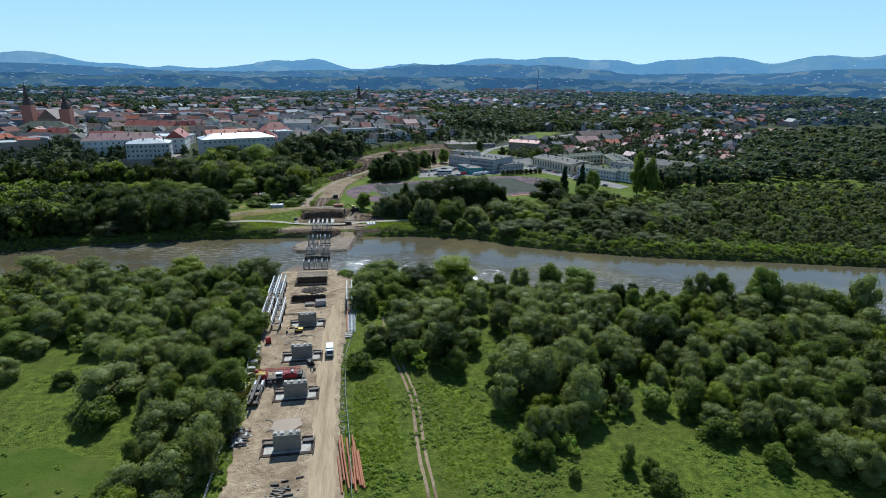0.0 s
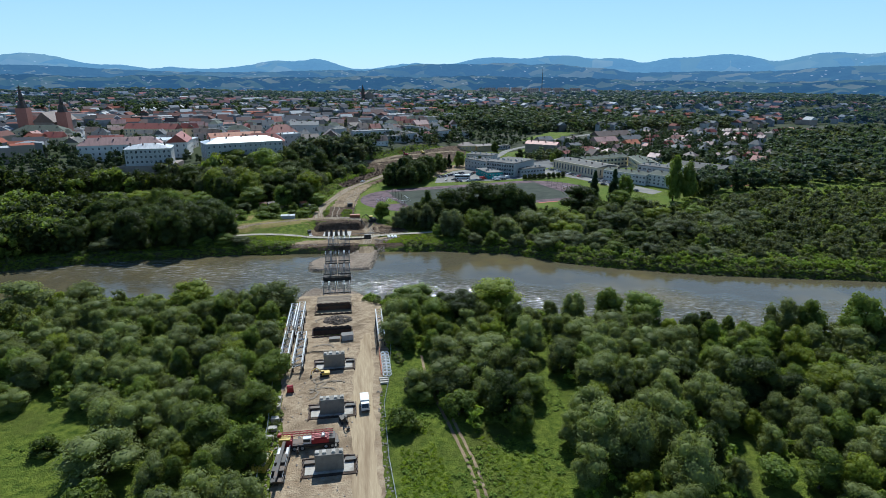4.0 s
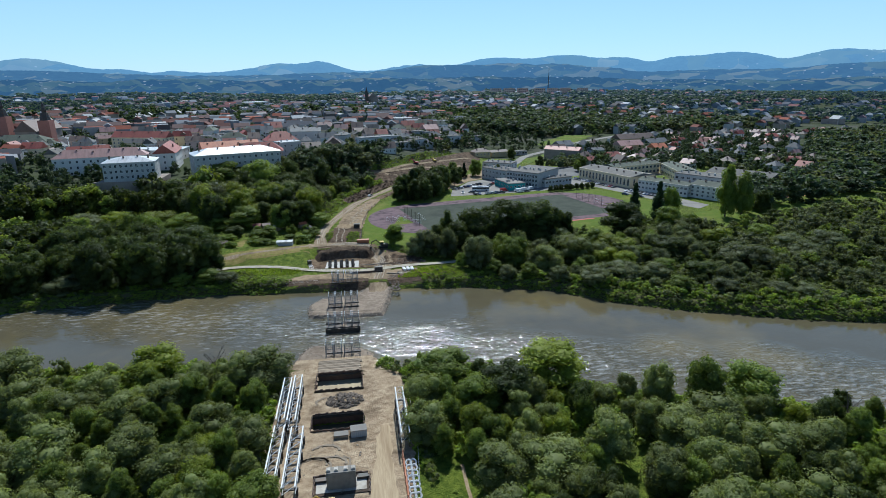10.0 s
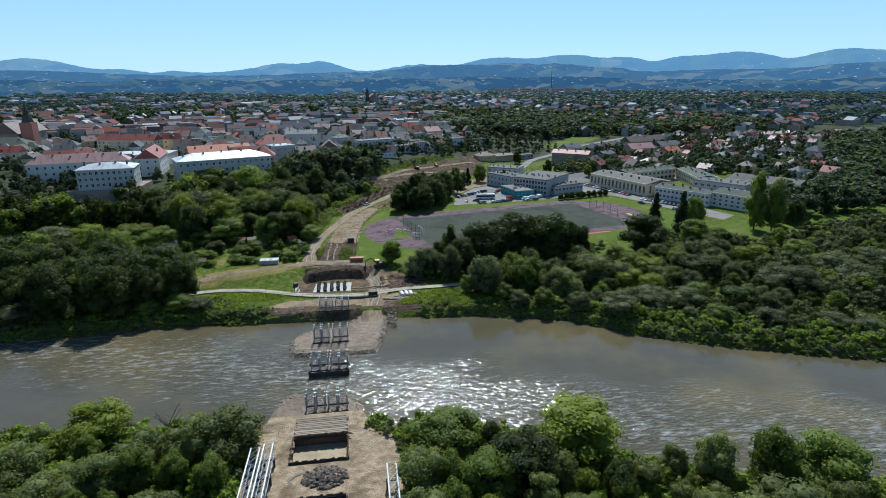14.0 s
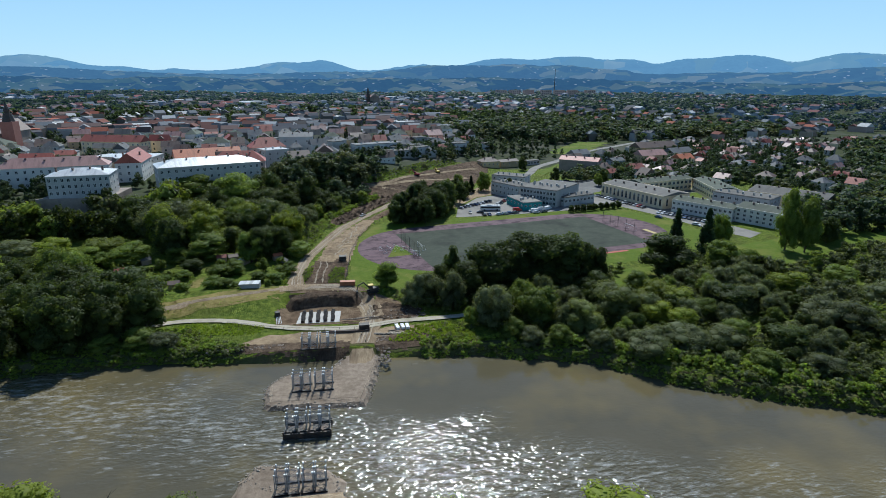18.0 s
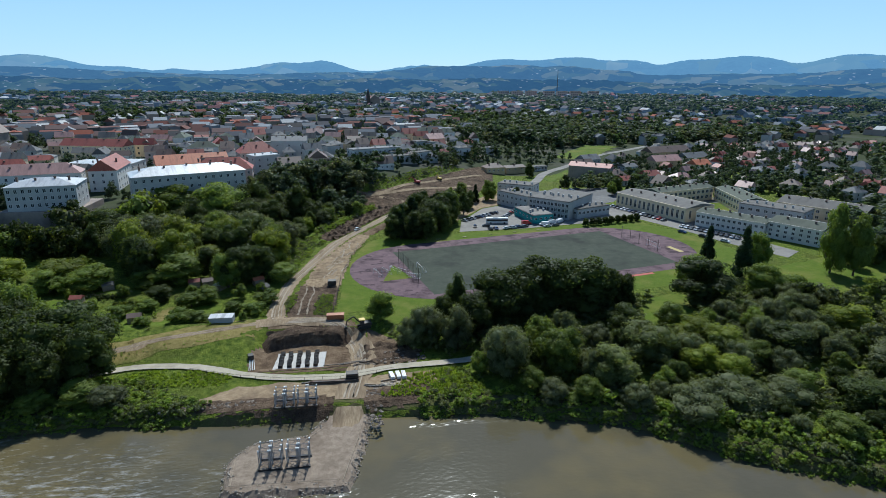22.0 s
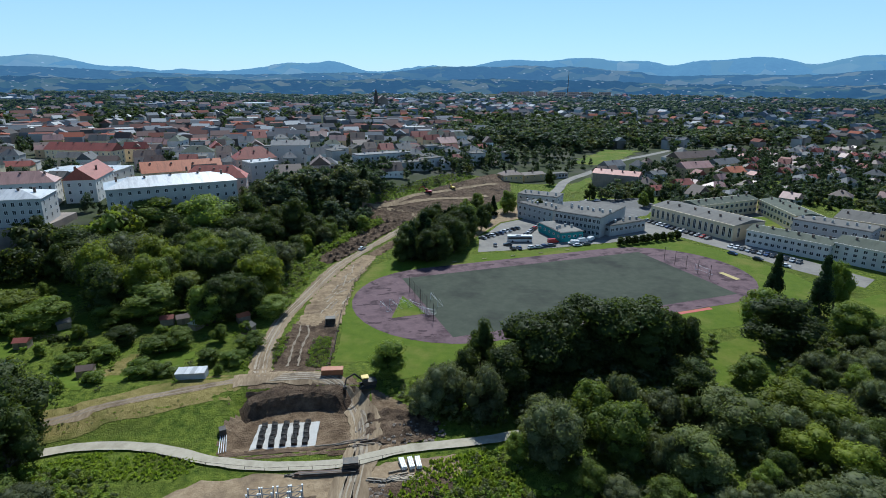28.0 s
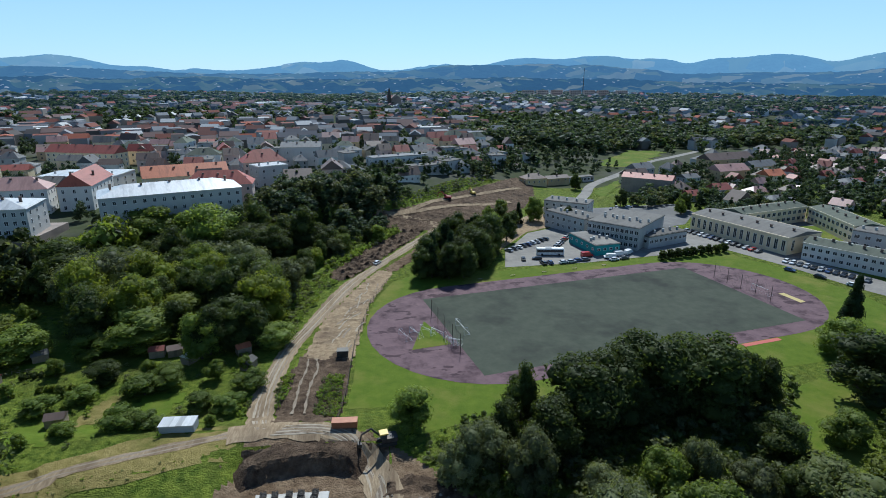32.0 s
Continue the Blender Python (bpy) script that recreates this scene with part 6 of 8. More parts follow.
building("town_house", "pink house with steep red roofs", (-72, 446), (-47, 456), 16, 13, 11, "hip", PINK_W, R_RED, 3, 6, 3, 7, (1.1, 1.5), 3)
building("town_house", "large grey-brown block with a pale roof", (-58, 503), (-30, 504), 18, 13, 14, "gable", GREY_W, R_ZINC, 2, 3, 2, 3, (1.1, 1.5), 4)
building("town_house", "white two-storey house with a flat roof", (8, 478), (48, 496), 12, 12.6, 9, "flat", WHITE_W, R_ZINC, 2, 10, 2, 0, (1.4, 1.6), 3)
building("town_house", "plain grey house with a flat roof", (33, 456), (60, 468), 11, 12, 6.5, "flat", GREY_W, R_GREY, 2, 4, 2, 0, (1.3, 1.3), 2)
building("town_house", "white house with a steep dark gable roof", (24, 430), (38, 436), 9, 12, 5, "gable", WHITE_W, R_BROWN, 1, 4, 2, 5, (1.0, 1.3), 2)
building("town_house", "small brown shed house on the slope", (-62, 376), (-49, 379), 9, 8, 5, "gable", BRICK_W, R_PINK, 1, 2, 1, 2.2, (1, 1.1), 1)
tagged(part("retaining_wall", Kit().box(-152, 297, -1, -118.4, 298.2, 16.6).box(-152, 298.2, -1, -118.4, 330, 15.9).box(-120, 305, 4, -99, 306.2, 12), BRICK_W), "old grey masonry retaining wall below the houses", "wall", kind="structure")

# school yard
building("pavilion", "low teal pavilion with a flat pale roof in the yard", (106, 311.5), (118.2, 314), 22.5, 0, 4.6, "flat", TEAL_W, PAVED, 1, 4, 5, 0, (1.4, 1.0), 4, base=1.6, rooftop="vent")
building("school_building", "pale three-storey school block with a flat grey roof", (110.5, 334.5), (128, 317), 34, 0, 10.2, "flat", PALE_W, R_GREY, 3, 11, 0, 0, (1.5, 1.7), 9, base=0.8, rooftop="vent")
building("school_annex", "low grey annex against the school block", (134.5, 319.5), (158, 329), 9, 0, 5.4, "flat", GREY_W, R_GREY, 1, 8, 2, 0, (1.8, 1.4), 5, base=1.8, rooftop="vent")
building("school_building", "grey two-storey block with a flat roof and vents", (99, 366), (112, 343), 15, 0, 8.4, "flat", GREY_W, R_GREY, 2, 7, 3, 0, (1.4, 1.5), 6, rooftop="vent")
building("school_building", "small grey stair block behind the pavilion", (104, 386), (124, 372), 14, 0, 9.5, "flat", PALE_W, R_GREY, 3, 6, 2, 0, (1.3, 1.4), 5, rooftop="vent")
building("sports_hall", "long beige sports hall with tall windows and a grey roof", (173.5, 353), (191, 304), 24, 0, 8.2, "gable", CREAM_W, R_GREY, 1, 15, 3, 1.7, (1.5, 4.6), 6, base=0.9, rooftop="vent")
building("school_wing", "pale school wing with bands of windows and a green-grey roof", (199, 347), (246, 362), 14, 0, 8.6, "gable", CREAM_W, R_GREEN, 2, 12, 2, 1.5, (2.2, 1.8), 7, rooftop="vent")
building("school_wing", "pale school wing with rows of wide windows", (246, 361), (236, 319), 15, 0, 8.6, "gable", CREAM_W, R_GREEN, 2, 11, 3, 1.5, (2.2, 1.8), 6, rooftop="vent")
building("office_building", "white office building with a low green roof by the street", (194, 298.5), (213, 269), 15, 0, 7.6, "gable", WHITE_W, R_GREEN, 2, 13, 3, 1.4, (1.4, 1.3), 6, rooftop="vent")
building("office_building", "grey flat-roofed workshop behind the white office", (229, 312), (247, 284), 17, 0, 8.5, "flat", GREY_W, R_GREY, 2, 8, 3, 0, (2.0, 1.5), 7, rooftop="vent")
building("office_building", "long low building with a dark grey roof", (256, 316), (280, 280), 30, 0, 8, "gable", CREAM_W, R_GREY, 2, 9, 3, 2.4, (1.6, 1.4), 5, rooftop="vent")
building("office_building", "white gabled office block with a green-grey roof by the street", (216, 271), (228, 250), 20, 0, 8.4, "gable", WHITE_W, R_GREEN, 3, 7, 4, 1.8, (1.3, 1.2), 2, rooftop="vent")
building("old_warehouse", "blank weathered warehouse wall under a red roof", (180, 456), (206, 436), 13, 0, 10.5, "gable", BRICK_W, R_RED, 0, 0, 0, 2.5, chimneys=4)
building("station_house", "ochre house with a brown roof by the street", (116, 470), (132, 474), 11, 2, 5, "hip", OCHRE_W, R_BROWN, 1, 4, 2, 3, (1, 1.3), 2)
building("station_house", "low ochre shed with a brown roof", (134, 478), (152, 484), 8, 2, 3.6, "gable", OCHRE_W, R_BROWN, 1, 3, 1, 1.6, (1, 1.1), 1)
building("garage_row", "row of low flat-roofed garages", (150, 486), (176, 497), 6, 1, 2.8, "flat", GREY_W, R_GREY, 1, 8, 0, 0, (2.2, 1.9), 0, base=0.1)
for p0, p1, W, H, rf, wl, cv, rise, lab in (
        ((236, 470), (249, 474), 10, 6, "gable", BLUE_W, R_ZINC, 2.2, "pale blue house with a zinc roof"), ((232, 424), (244, 427), 11, 6, "gable", WHITE_W, R_RED, 3.5, "white house with a red tiled roof"),
        ((252, 416), (268, 421), 10, 5.5, "hip", PINK_W, R_PINK, 3, "pink house with a faded roof"), ((224, 391), (236, 394), 10, 5, "cross", WHITE_W, R_BROWN, 6, "white house with a steep dark gable"),
        ((252, 398), (270, 402), 10, 4.5, "hip", CREAM_W, R_ZINC, 1.8, "cream bungalow with a zinc roof"), ((272, 486), (300, 492), 14, 8, "gable", OCHRE_W, R_PINK, 4.5, "large ochre house with a pinkish roof"),
        ((300, 468), (316, 472), 12, 7, "gable", CREAM_W, R_ORANGE, 4, "cream house with an orange roof"), ((340, 440), (356, 446), 12, 6, "hip", BLUE_W, R_ZINC, 2.5, "blue-grey house with a sheet roof"),
        ((212, 500), (230, 508), 12, 8, "gable", GREY_W, R_ZINC, 4, "grey house with a metal roof"), ((196, 478), (214, 484), 11, 7, "gable", CREAM_W, R_BROWN, 4, "cream house with a brown roof"),
        ((318, 512), (346, 522), 14, 7, "gable", CREAM_W, R_ZINC, 4, "wide cream house with a grey roof"), ((300, 545), (350, 560), 16, 8, "gable", OCHRE_W, R_BROWN, 5, "long ochre building with a brown roof")):
    building("detached_house", lab + " among gardens", p0, p1, W, float(ground_at(p0[0], p0[1])), H, rf, wl, cv, 2 if H > 5.2 else 1, 4, 2, rise, (1.0, 1.2), 1, panes=False, group="houses among gardens", category="house")

# old town: templates, then copies along the streets
rt = random.Random(77)
TEMPL = []
for i, (L, W, H, rf, wl, cv, rise, lab) in enumerate((
        (16, 12, 9, "gable", WHITE_W, R_ZINC, 4.5, "white town house with a grey sheet roof"), (18, 12, 10, "gable", CREAM_W, R_RED, 5, "cream town house with a red tiled roof"),
        (14, 12, 11, "gable", PINK_W, R_BROWN, 5, "pink town house with a brown roof"), (20, 13, 9, "hip", WHITE_W, R_ZINC, 3, "white town house with a pale metal roof"),
        (15, 11, 8, "hip", GREY_W, R_ZINC, 4, "grey town house with a hipped zinc roof"), (17, 12, 10, "gable", OCHRE_W, R_PINK, 4.5, "ochre town house with a faded roof"),
        (13, 14, 10, "cross", WHITE_W, R_BROWN, 5, "white gabled town house with a dark roof"), (19, 12, 9, "flat", GREY_W, R_GREY, 0, "flat-roofed grey town house"),
        (16, 12, 10, "gable", CREAM_W, R_GREY, 4.5, "cream town house with a dull grey roof"), (22, 13, 11, "hip", WHITE_W, R_GREEN, 4, "large white town house with a greenish roof"),
        (11, 10, 6, "gable", WHITE_W, R_RED, 4, "white house with a red roof"), (12, 10, 6, "hip", CREAM_W, R_BROWN, 3.5, "cream villa with a brown hipped roof"), (10, 9, 5.5, "gable", GREY_W, R_PINK, 3.5, "grey house with a faded pink roof"))):
    e = building("detached_house" if i > 9 else "town_house", lab + " in the town", (0, 0), (L, 0), W, -60 - i, H, rf, wl, cv, 2, 2, 0, rise, (1.5, 1.8), 1, panes=False,
                 group="town houses", category="house")
    TEMPL.append((e, L, W))
USED = [False] * len(TEMPL)
taken = [(o.location.x, o.location.y) for o in scene.objects if o.parent is None and o.type == "EMPTY" and o.location.z > -20 and o.get("category") in ("building", "house")]


def place(i, x, y, ang):
    e = TEMPL[i][0]
    m = pose(x, y, float(ground_at(x + 6, y + 4)), 0, 0, ang)
    if not USED[i]:
        e.matrix_basis, USED[i] = m, True
    else:
        copy_thing(e, m @ Matrix.Diagonal((rt.uniform(0.6, 0.95), rt.uniform(0.7, 0.95), rt.uniform(0.6, 1.1), 1)))


town_n, far_houses, town_trees = 0, [], []
ROWS = np.arange(392, 880, 21)
for y0 in ROWS:
    x = -640 + rt.uniform(0, 20)
    while x < 140:
        y = y0 + 0.16 * x + 12 * math.sin(x / 90 + y0 / 60) + rt.uniform(-3, 3)
        i = rt.randrange(10)
        L = TEMPL[i][1]
        s = y - float(np.interp(x, SCARP_X, SCARP_Y))
        near_big = any(abs(x + 8 - tx - 14) < 30 and abs(y - ty - 4) < 20 for tx, ty in taken)
        if s > 26 and not near_big and not (x > 60 and y < 520) and abs(x + 0.16 * y + 375 - 0.0) > 0:
            if rt.random() < 0.24:
                town_trees.append((x + 6, y, rt.uniform(9, 15), rt.choice(("maple", "ash", "lime")), 1.1))
            elif town_n < 130 and y < 640 and x > -0.62 * y:
                place(i, x, y, 9 + 40 * noise.noise((x / 110, y / 80, 1.0)) + rt.uniform(-6, 6) + rt.choice((0, 0, 90)))
                town_n += 1
            else:
                far_houses.append((x, y, L, 12, rt.uniform(5, 13), 10 + 40 * noise.noise((x / 110, y / 80, 1.0)) + rt.uniform(-10, 10) + rt.choice((0, 0, 90))))
            if rt.random() < 0.6:
                town_trees.append((x + rt.uniform(0, 14), y - 7, rt.uniform(6, 12), rt.choice(("maple", "ash")), 1.1))
        x += L * 0.85 + rt.choice((0.3, 0.3, 4, 9))
for x, y in scatter([(205, 380), (226, 384), (290, 372), (316, 322), (370, 340), (420, 400), (560, 540), (640, 600), (700, 640), (440, 660), (330, 590), (225, 520), (200, 440)], 21, 91, 0.35):
    if any(math.hypot(x - tx, y - ty) < 17 for tx, ty in taken) or inside(x, y, EAST_WOODS):
        continue
    if rt.random() < 0.62:
        place(rt.choice((10, 11, 12, 10, 11, 4)), x, y, rt.choice((15, 15, 105, -60)) + rt.uniform(-8, 8))
    town_trees += [(x + rt.uniform(-11, 11), y + rt.uniform(-11, 11), rt.uniform(6, 11), rt.choice(("maple", "ash", "spruce", "lime")), 1.0) for _ in range(2)]

RISE = [(-24, 404), (16, 420), (44, 452), (70, 470), (104, 486), (128, 530), (150, 590), (60, 540), (0, 470)]
for x, y in scatter(RISE, 18, 93, 0.35):
    if not any(math.hypot(x - tx, y - ty) < 15 for tx, ty in taken):
        place(rt.choice((10, 11, 12, 7, 4)), x, y, rt.choice((15, 105, 40)) + rt.uniform(-8, 8))
town_trees += [(x, y, rt.uniform(5, 11), rt.choice(("maple", "ash", "lime", "spruce")), 1.3) for x, y in scatter(RISE, 7.5, 94, 0.45)]

for poly, gap, seed in (([(-160, 312), (-100, 328), (-46, 350), (0, 396), (30, 440), (60, 500), (20, 520), (-40, 440), (-100, 380), (-160, 344)], 19, 95), ([(110, 480), (190, 520), (260, 600), (330, 660), (300, 720), (150, 640), (100, 560)], 15, 96),
                        ([(-330, 330), (-200, 350), (-160, 380), (-160, 460), (-330, 460)], 16, 97), ([(-420, 250), (-260, 282), (-150, 306), (-150, 342), (-200, 344), (-420, 320)], 8.5, 99), ([(200, 372), (330, 392), (460, 470), (440, 640), (330, 580), (215, 500)], 9.5, 98)):
    for x, y in scatter(poly, gap, seed, 0.45):
        if not any(-8 < x - tx < 24 and -9 < y - ty < 20 for tx, ty in taken) and not inside(x, y, [(207, 576), (236, 558), (328, 672), (285, 680)]):
            town_trees.append((x, y, rt.uniform(6, 12), rt.choice(("maple", "ash", "lime", "spruce")), 1.1))

# the far town and its trees, one mass each
DRIFT = []
for ring, (d0, d1, gap, hh) in enumerate(((700, 1100, 34, (6, 11)), (1100, 1800, 50, (6, 12)), (1800, 2750, 72, (7, 15)))):
    for d in np.arange(d0, d1, gap * 0.9):
        for az in np.arange(-42, 58, math.degrees(gap / d)):
            A = radians(az + rt.uniform(-.4, .4) * math.degrees(gap / d))
            dd = d + rt.uniform(-.45, .45) * gap
            x, y = dd * math.sin(A), dd * math.cos(A)
            if inside(x, y, MID_WOODS) or inside(x, y, EAST_WOODS) or (y < 880 and x < 140) or (x > 200 and y < 680 and x < 690) or y < np.interp(x, SCARP_X, SCARP_Y) * 0.72 or (x > 600 and y < 560):
                continue
            dens = noise.noise((x / 420, y / 420, 4.0))
            if dens > -0.12 and rt.random() < 0.82:
                far_houses.append((x, y, rt.uniform(10, 20) * (1 + 0.35 * ring), rt.uniform(9, 13) * (1 + 0.25 * ring), rt.uniform(*hh), rt.choice((8, 98, 40))))
            if dens < 0.12 or rt.random() < 0.34:
                DRIFT.append((x + rt.uniform(-.4, .4) * gap, y - gap * 0.3, rt.uniform(9, 16) * (1 + 0.18 * ring), 1.3 + 0.5 * ring))
            if dens < -0.1:
                DRIFT.append((x + rt.uniform(-.5, .5) * gap, y + gap * 0.3, rt.uniform(9, 16) * (1 + 0.18 * ring), 1.5 + 0.5 * ring))


def island_mat(name, stops, rough, metal=0.0, gloss=0.1):
    """Colour chosen piece by piece from a row of colours."""
    m = mat(name, stops[0], stops[0], 1, rough, metal=metal, gloss=gloss)
    n, l = m.node_tree.nodes, m.node_tree.links
    g, r = n.new("ShaderNodeNewGeometry"), n.new("ShaderNodeValToRGB")
    r.color_ramp.interpolation = "CONSTANT"
    while len(r.color_ramp.elements) < len(stops):
        r.color_ramp.elements.new(0.5)
    for i, c in enumerate(stops):
        r.color_ramp.elements[i].position, r.color_ramp.elements[i].color = i / len(stops), (*c, 1)
    l.new(g.outputs["Random Per Island"], r.inputs[0]), l.new(r.outputs[0], n["Principled BSDF"].inputs["Base Color"])
    return m


def haze_glow(m, amount):
    """Blue haze of the far valley, put in as a faint glow of the surface."""
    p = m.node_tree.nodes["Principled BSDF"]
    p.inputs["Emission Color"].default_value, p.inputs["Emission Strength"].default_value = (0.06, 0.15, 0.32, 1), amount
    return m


WALL_TONES = ((0.42, 0.41, 0.39), (0.22, 0.22, 0.22), (0.34, 0.28, 0.22), (0.36, 0.29, 0.25), (0.24, 0.25, 0.27), (0.13, 0.12, 0.11))
ROOF_TONES = ((0.26, 0.26, 0.27), (0.52, 0.51, 0.49), (0.32, 0.11, 0.07), (0.20, 0.08, 0.06), (0.10, 0.09, 0.085), (0.19, 0.20, 0.21), (0.17, 0.085, 0.07), (0.13, 0.13, 0.14), (0.22, 0.15, 0.13), (0.11, 0.105, 0.11))
# the farther the ring, the more blue glow imitates the air
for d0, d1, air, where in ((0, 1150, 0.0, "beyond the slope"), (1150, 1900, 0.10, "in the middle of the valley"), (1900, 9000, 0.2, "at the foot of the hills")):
    kw, kr = Kit(), Kit()
    for x, y, L, W, H, ang in far_houses:
        if not d0 <= math.hypot(x, y) < d1:
            continue
        z, c, q_ = float(ground_at(x, y)), math.cos(radians(ang)), math.sin(radians(ang))
        P = [(x + a * c - b * q_, y + a * q_ + b * c) for a, b in ((0, 0), (L, 0), (L, W), (0, W), (0, W / 2), (L, W / 2))]
        kw.add([(*P[q], z - 2) for q in range(4)] + [(*P[q], z + H) for q in range(4)], [(0, 1, 5, 4), (1, 2, 6, 5), (2, 3, 7, 6), (3, 0, 4, 7)])
        rise = W * (0.32 if H < 11 else 0.08)
        kr.add([(*P[q], z + H) for q in range(4)] + [(*P[4], z + H + rise), (*P[5], z + H + rise)], [(0, 1, 5, 4), (2, 3, 4, 5), (0, 4, 3), (1, 2, 5)])
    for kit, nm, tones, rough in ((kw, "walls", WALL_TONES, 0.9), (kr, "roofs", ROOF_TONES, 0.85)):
        tagged(part("far_town", kit, haze_glow(island_mat("far_" + nm, tones, rough), air)), "%s of countless town houses %s" % (nm, where), "town", kind="stuff")
LOW["clump"] = [crown(990 + v, 10, 12, 0.0, 5, 10, 1.7, "round", False) for v in range(3)]
# town trees wear the same haze-tinted leaf colour
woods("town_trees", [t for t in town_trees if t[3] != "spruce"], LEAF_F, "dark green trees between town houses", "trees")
woods("town_trees", [t for t in town_trees if t[3] == "spruce"], LEAF_C, "dark conifers between town houses", "trees")
# blue glow and a cool leaf tone imitate the air over far trees
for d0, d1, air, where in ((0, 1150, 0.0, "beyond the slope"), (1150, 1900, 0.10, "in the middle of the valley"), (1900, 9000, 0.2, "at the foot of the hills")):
    woods("valley_trees", [(x, y, h, "clump", w) for x, y, h, w in DRIFT if d0 <= math.hypot(x, y) < d1], haze_glow(leaf_mat("far_leaves", (0.04, 0.062, 0.03), (0.075, 0.105, 0.045), (0.06, 0.085, 0.04)), air), "countless trees between houses " + where, "trees")


# landmarks
ch = thing("church", pose(-303, 560, 12), "red brick church with two dark spires", "church")
k = Kit().box(-9, -30, 0, 9, 20, 17)
part("nave", k, BRICK_W, ch)
part("roof", Kit().add([(-10, -31, 17), (10, -31, 17), (10, 21, 17), (-10, 21, 17), (0, -31, 27), (0, 21, 27)], [(0, 4, 5, 3), (1, 2, 5, 4), (0, 1, 4), (2, 3, 5)]), R_BROWN, ch)
for x, h, t in ((-18, 31, 54), (18, 27, 44)):
    tw1 = part("tower", Kit().box(x - 5, -32, 0, x + 5, -22, h), mat("church_brick", (0.30, 0.13, 0.10), (0.38, 0.17, 0.13), 0.4, 0.9), ch)
    part("spire", Kit().rod((x, -27, h), (x, -27, h + 7), 5, 8, 3).rod((x, -27, h + 7), (x, -27, h + 10), 1.8, 8, 2.4).rod((x, -27, h + 10), (x, -27, t), 2.2, 8, 0.15), DARKST, tw1, "dark copper spire")
ch = thing("church", pose(48, 1500, 6), "far dark church with a pointed tower", "church")
part("nave", Kit().box(-4, 0, 0, 22, 40, 22).add([(-5, -1, 22), (23, -1, 22), (23, 41, 22), (-5, 41, 22), (9, -1, 34), (9, 41, 34)], [(0, 4, 5, 3), (1, 2, 5, 4), (0, 1, 4), (2, 3, 5)]), BRICK_W, ch)
part("tower", Kit().box(-12, -6, 0, -3, 3, 32).rod((-7.5, -1.5, 32), (-7.5, -1.5, 50), 5, 8, 0.2), DARKST, ch)
building("town_hall", "large town hall with a dark green mansard roof", (-312, 488), (-268, 490), 18, 13, 11, "hip", CREAM_W, R_GREEN, 3, 11, 0, 5, (1.2, 1.8), 3)
ribbon("avenue", [(-335, 660), (-420, 860), (-530, 1130), (-655, 1440)], 13, 0.6, PAVED, "straight pale avenue through the town", "street", step=40)
building("factory_hall", "long low factory hall with a pale roof", (-190, 1140), (-105, 1148), 30, 6, 10, "flat", GREY_W, R_ZINC, 1, 12, 0, 0, (5, 3), 0, panes=False)
building("factory_hall", "shining white market hall in the town", (-275, 1530), (-225, 1580), 40, 6, 12, "flat", WHITE_W, R_WHITE, 0, 0, 0, 0, chimneys=0)
for i in range(7):
    building("apartment_block", "far pinkish apartment block of many storeys", (560 + i * 62, 2240 + 18 * (i % 3)), (604 + i * 62, 2244 + 18 * (i % 3)), 14, 5, 32, "flat", PINK_W, R_GREY, 4, 5, 0, 0, (5.0, 2.6), 0, panes=False, group="apartment blocks")
mast = thing("radio_mast", pose(925, 2600, 0), "slender far radio mast", "mast")
part("pole", Kit().rod((0, 0, 0), (0, 0, 125), 2.2, 6, 0.8), DARKST, mast)

# ---- building site ----
PLANKW = mat("pale_sawn_timber", (0.36, 0.29, 0.20), (0.50, 0.42, 0.31), 1.2, 0.8, 0.01, rand=0.2, stretch=(1, 6, 6))
SCAFF = mat("dull_scaffold_steel", (0.28, 0.28, 0.28), (0.42, 0.42, 0.42), 0.9, 0.6, metal=0.2, c3=(0.16, 0.15, 0.14), scale3=0.4)
FOOT = mat("dusty_footing_concrete", (0.40, 0.365, 0.315), (0.54, 0.50, 0.44), 0.7, 0.9, 0.02, (0.30, 0.26, 0.21), 0.3)


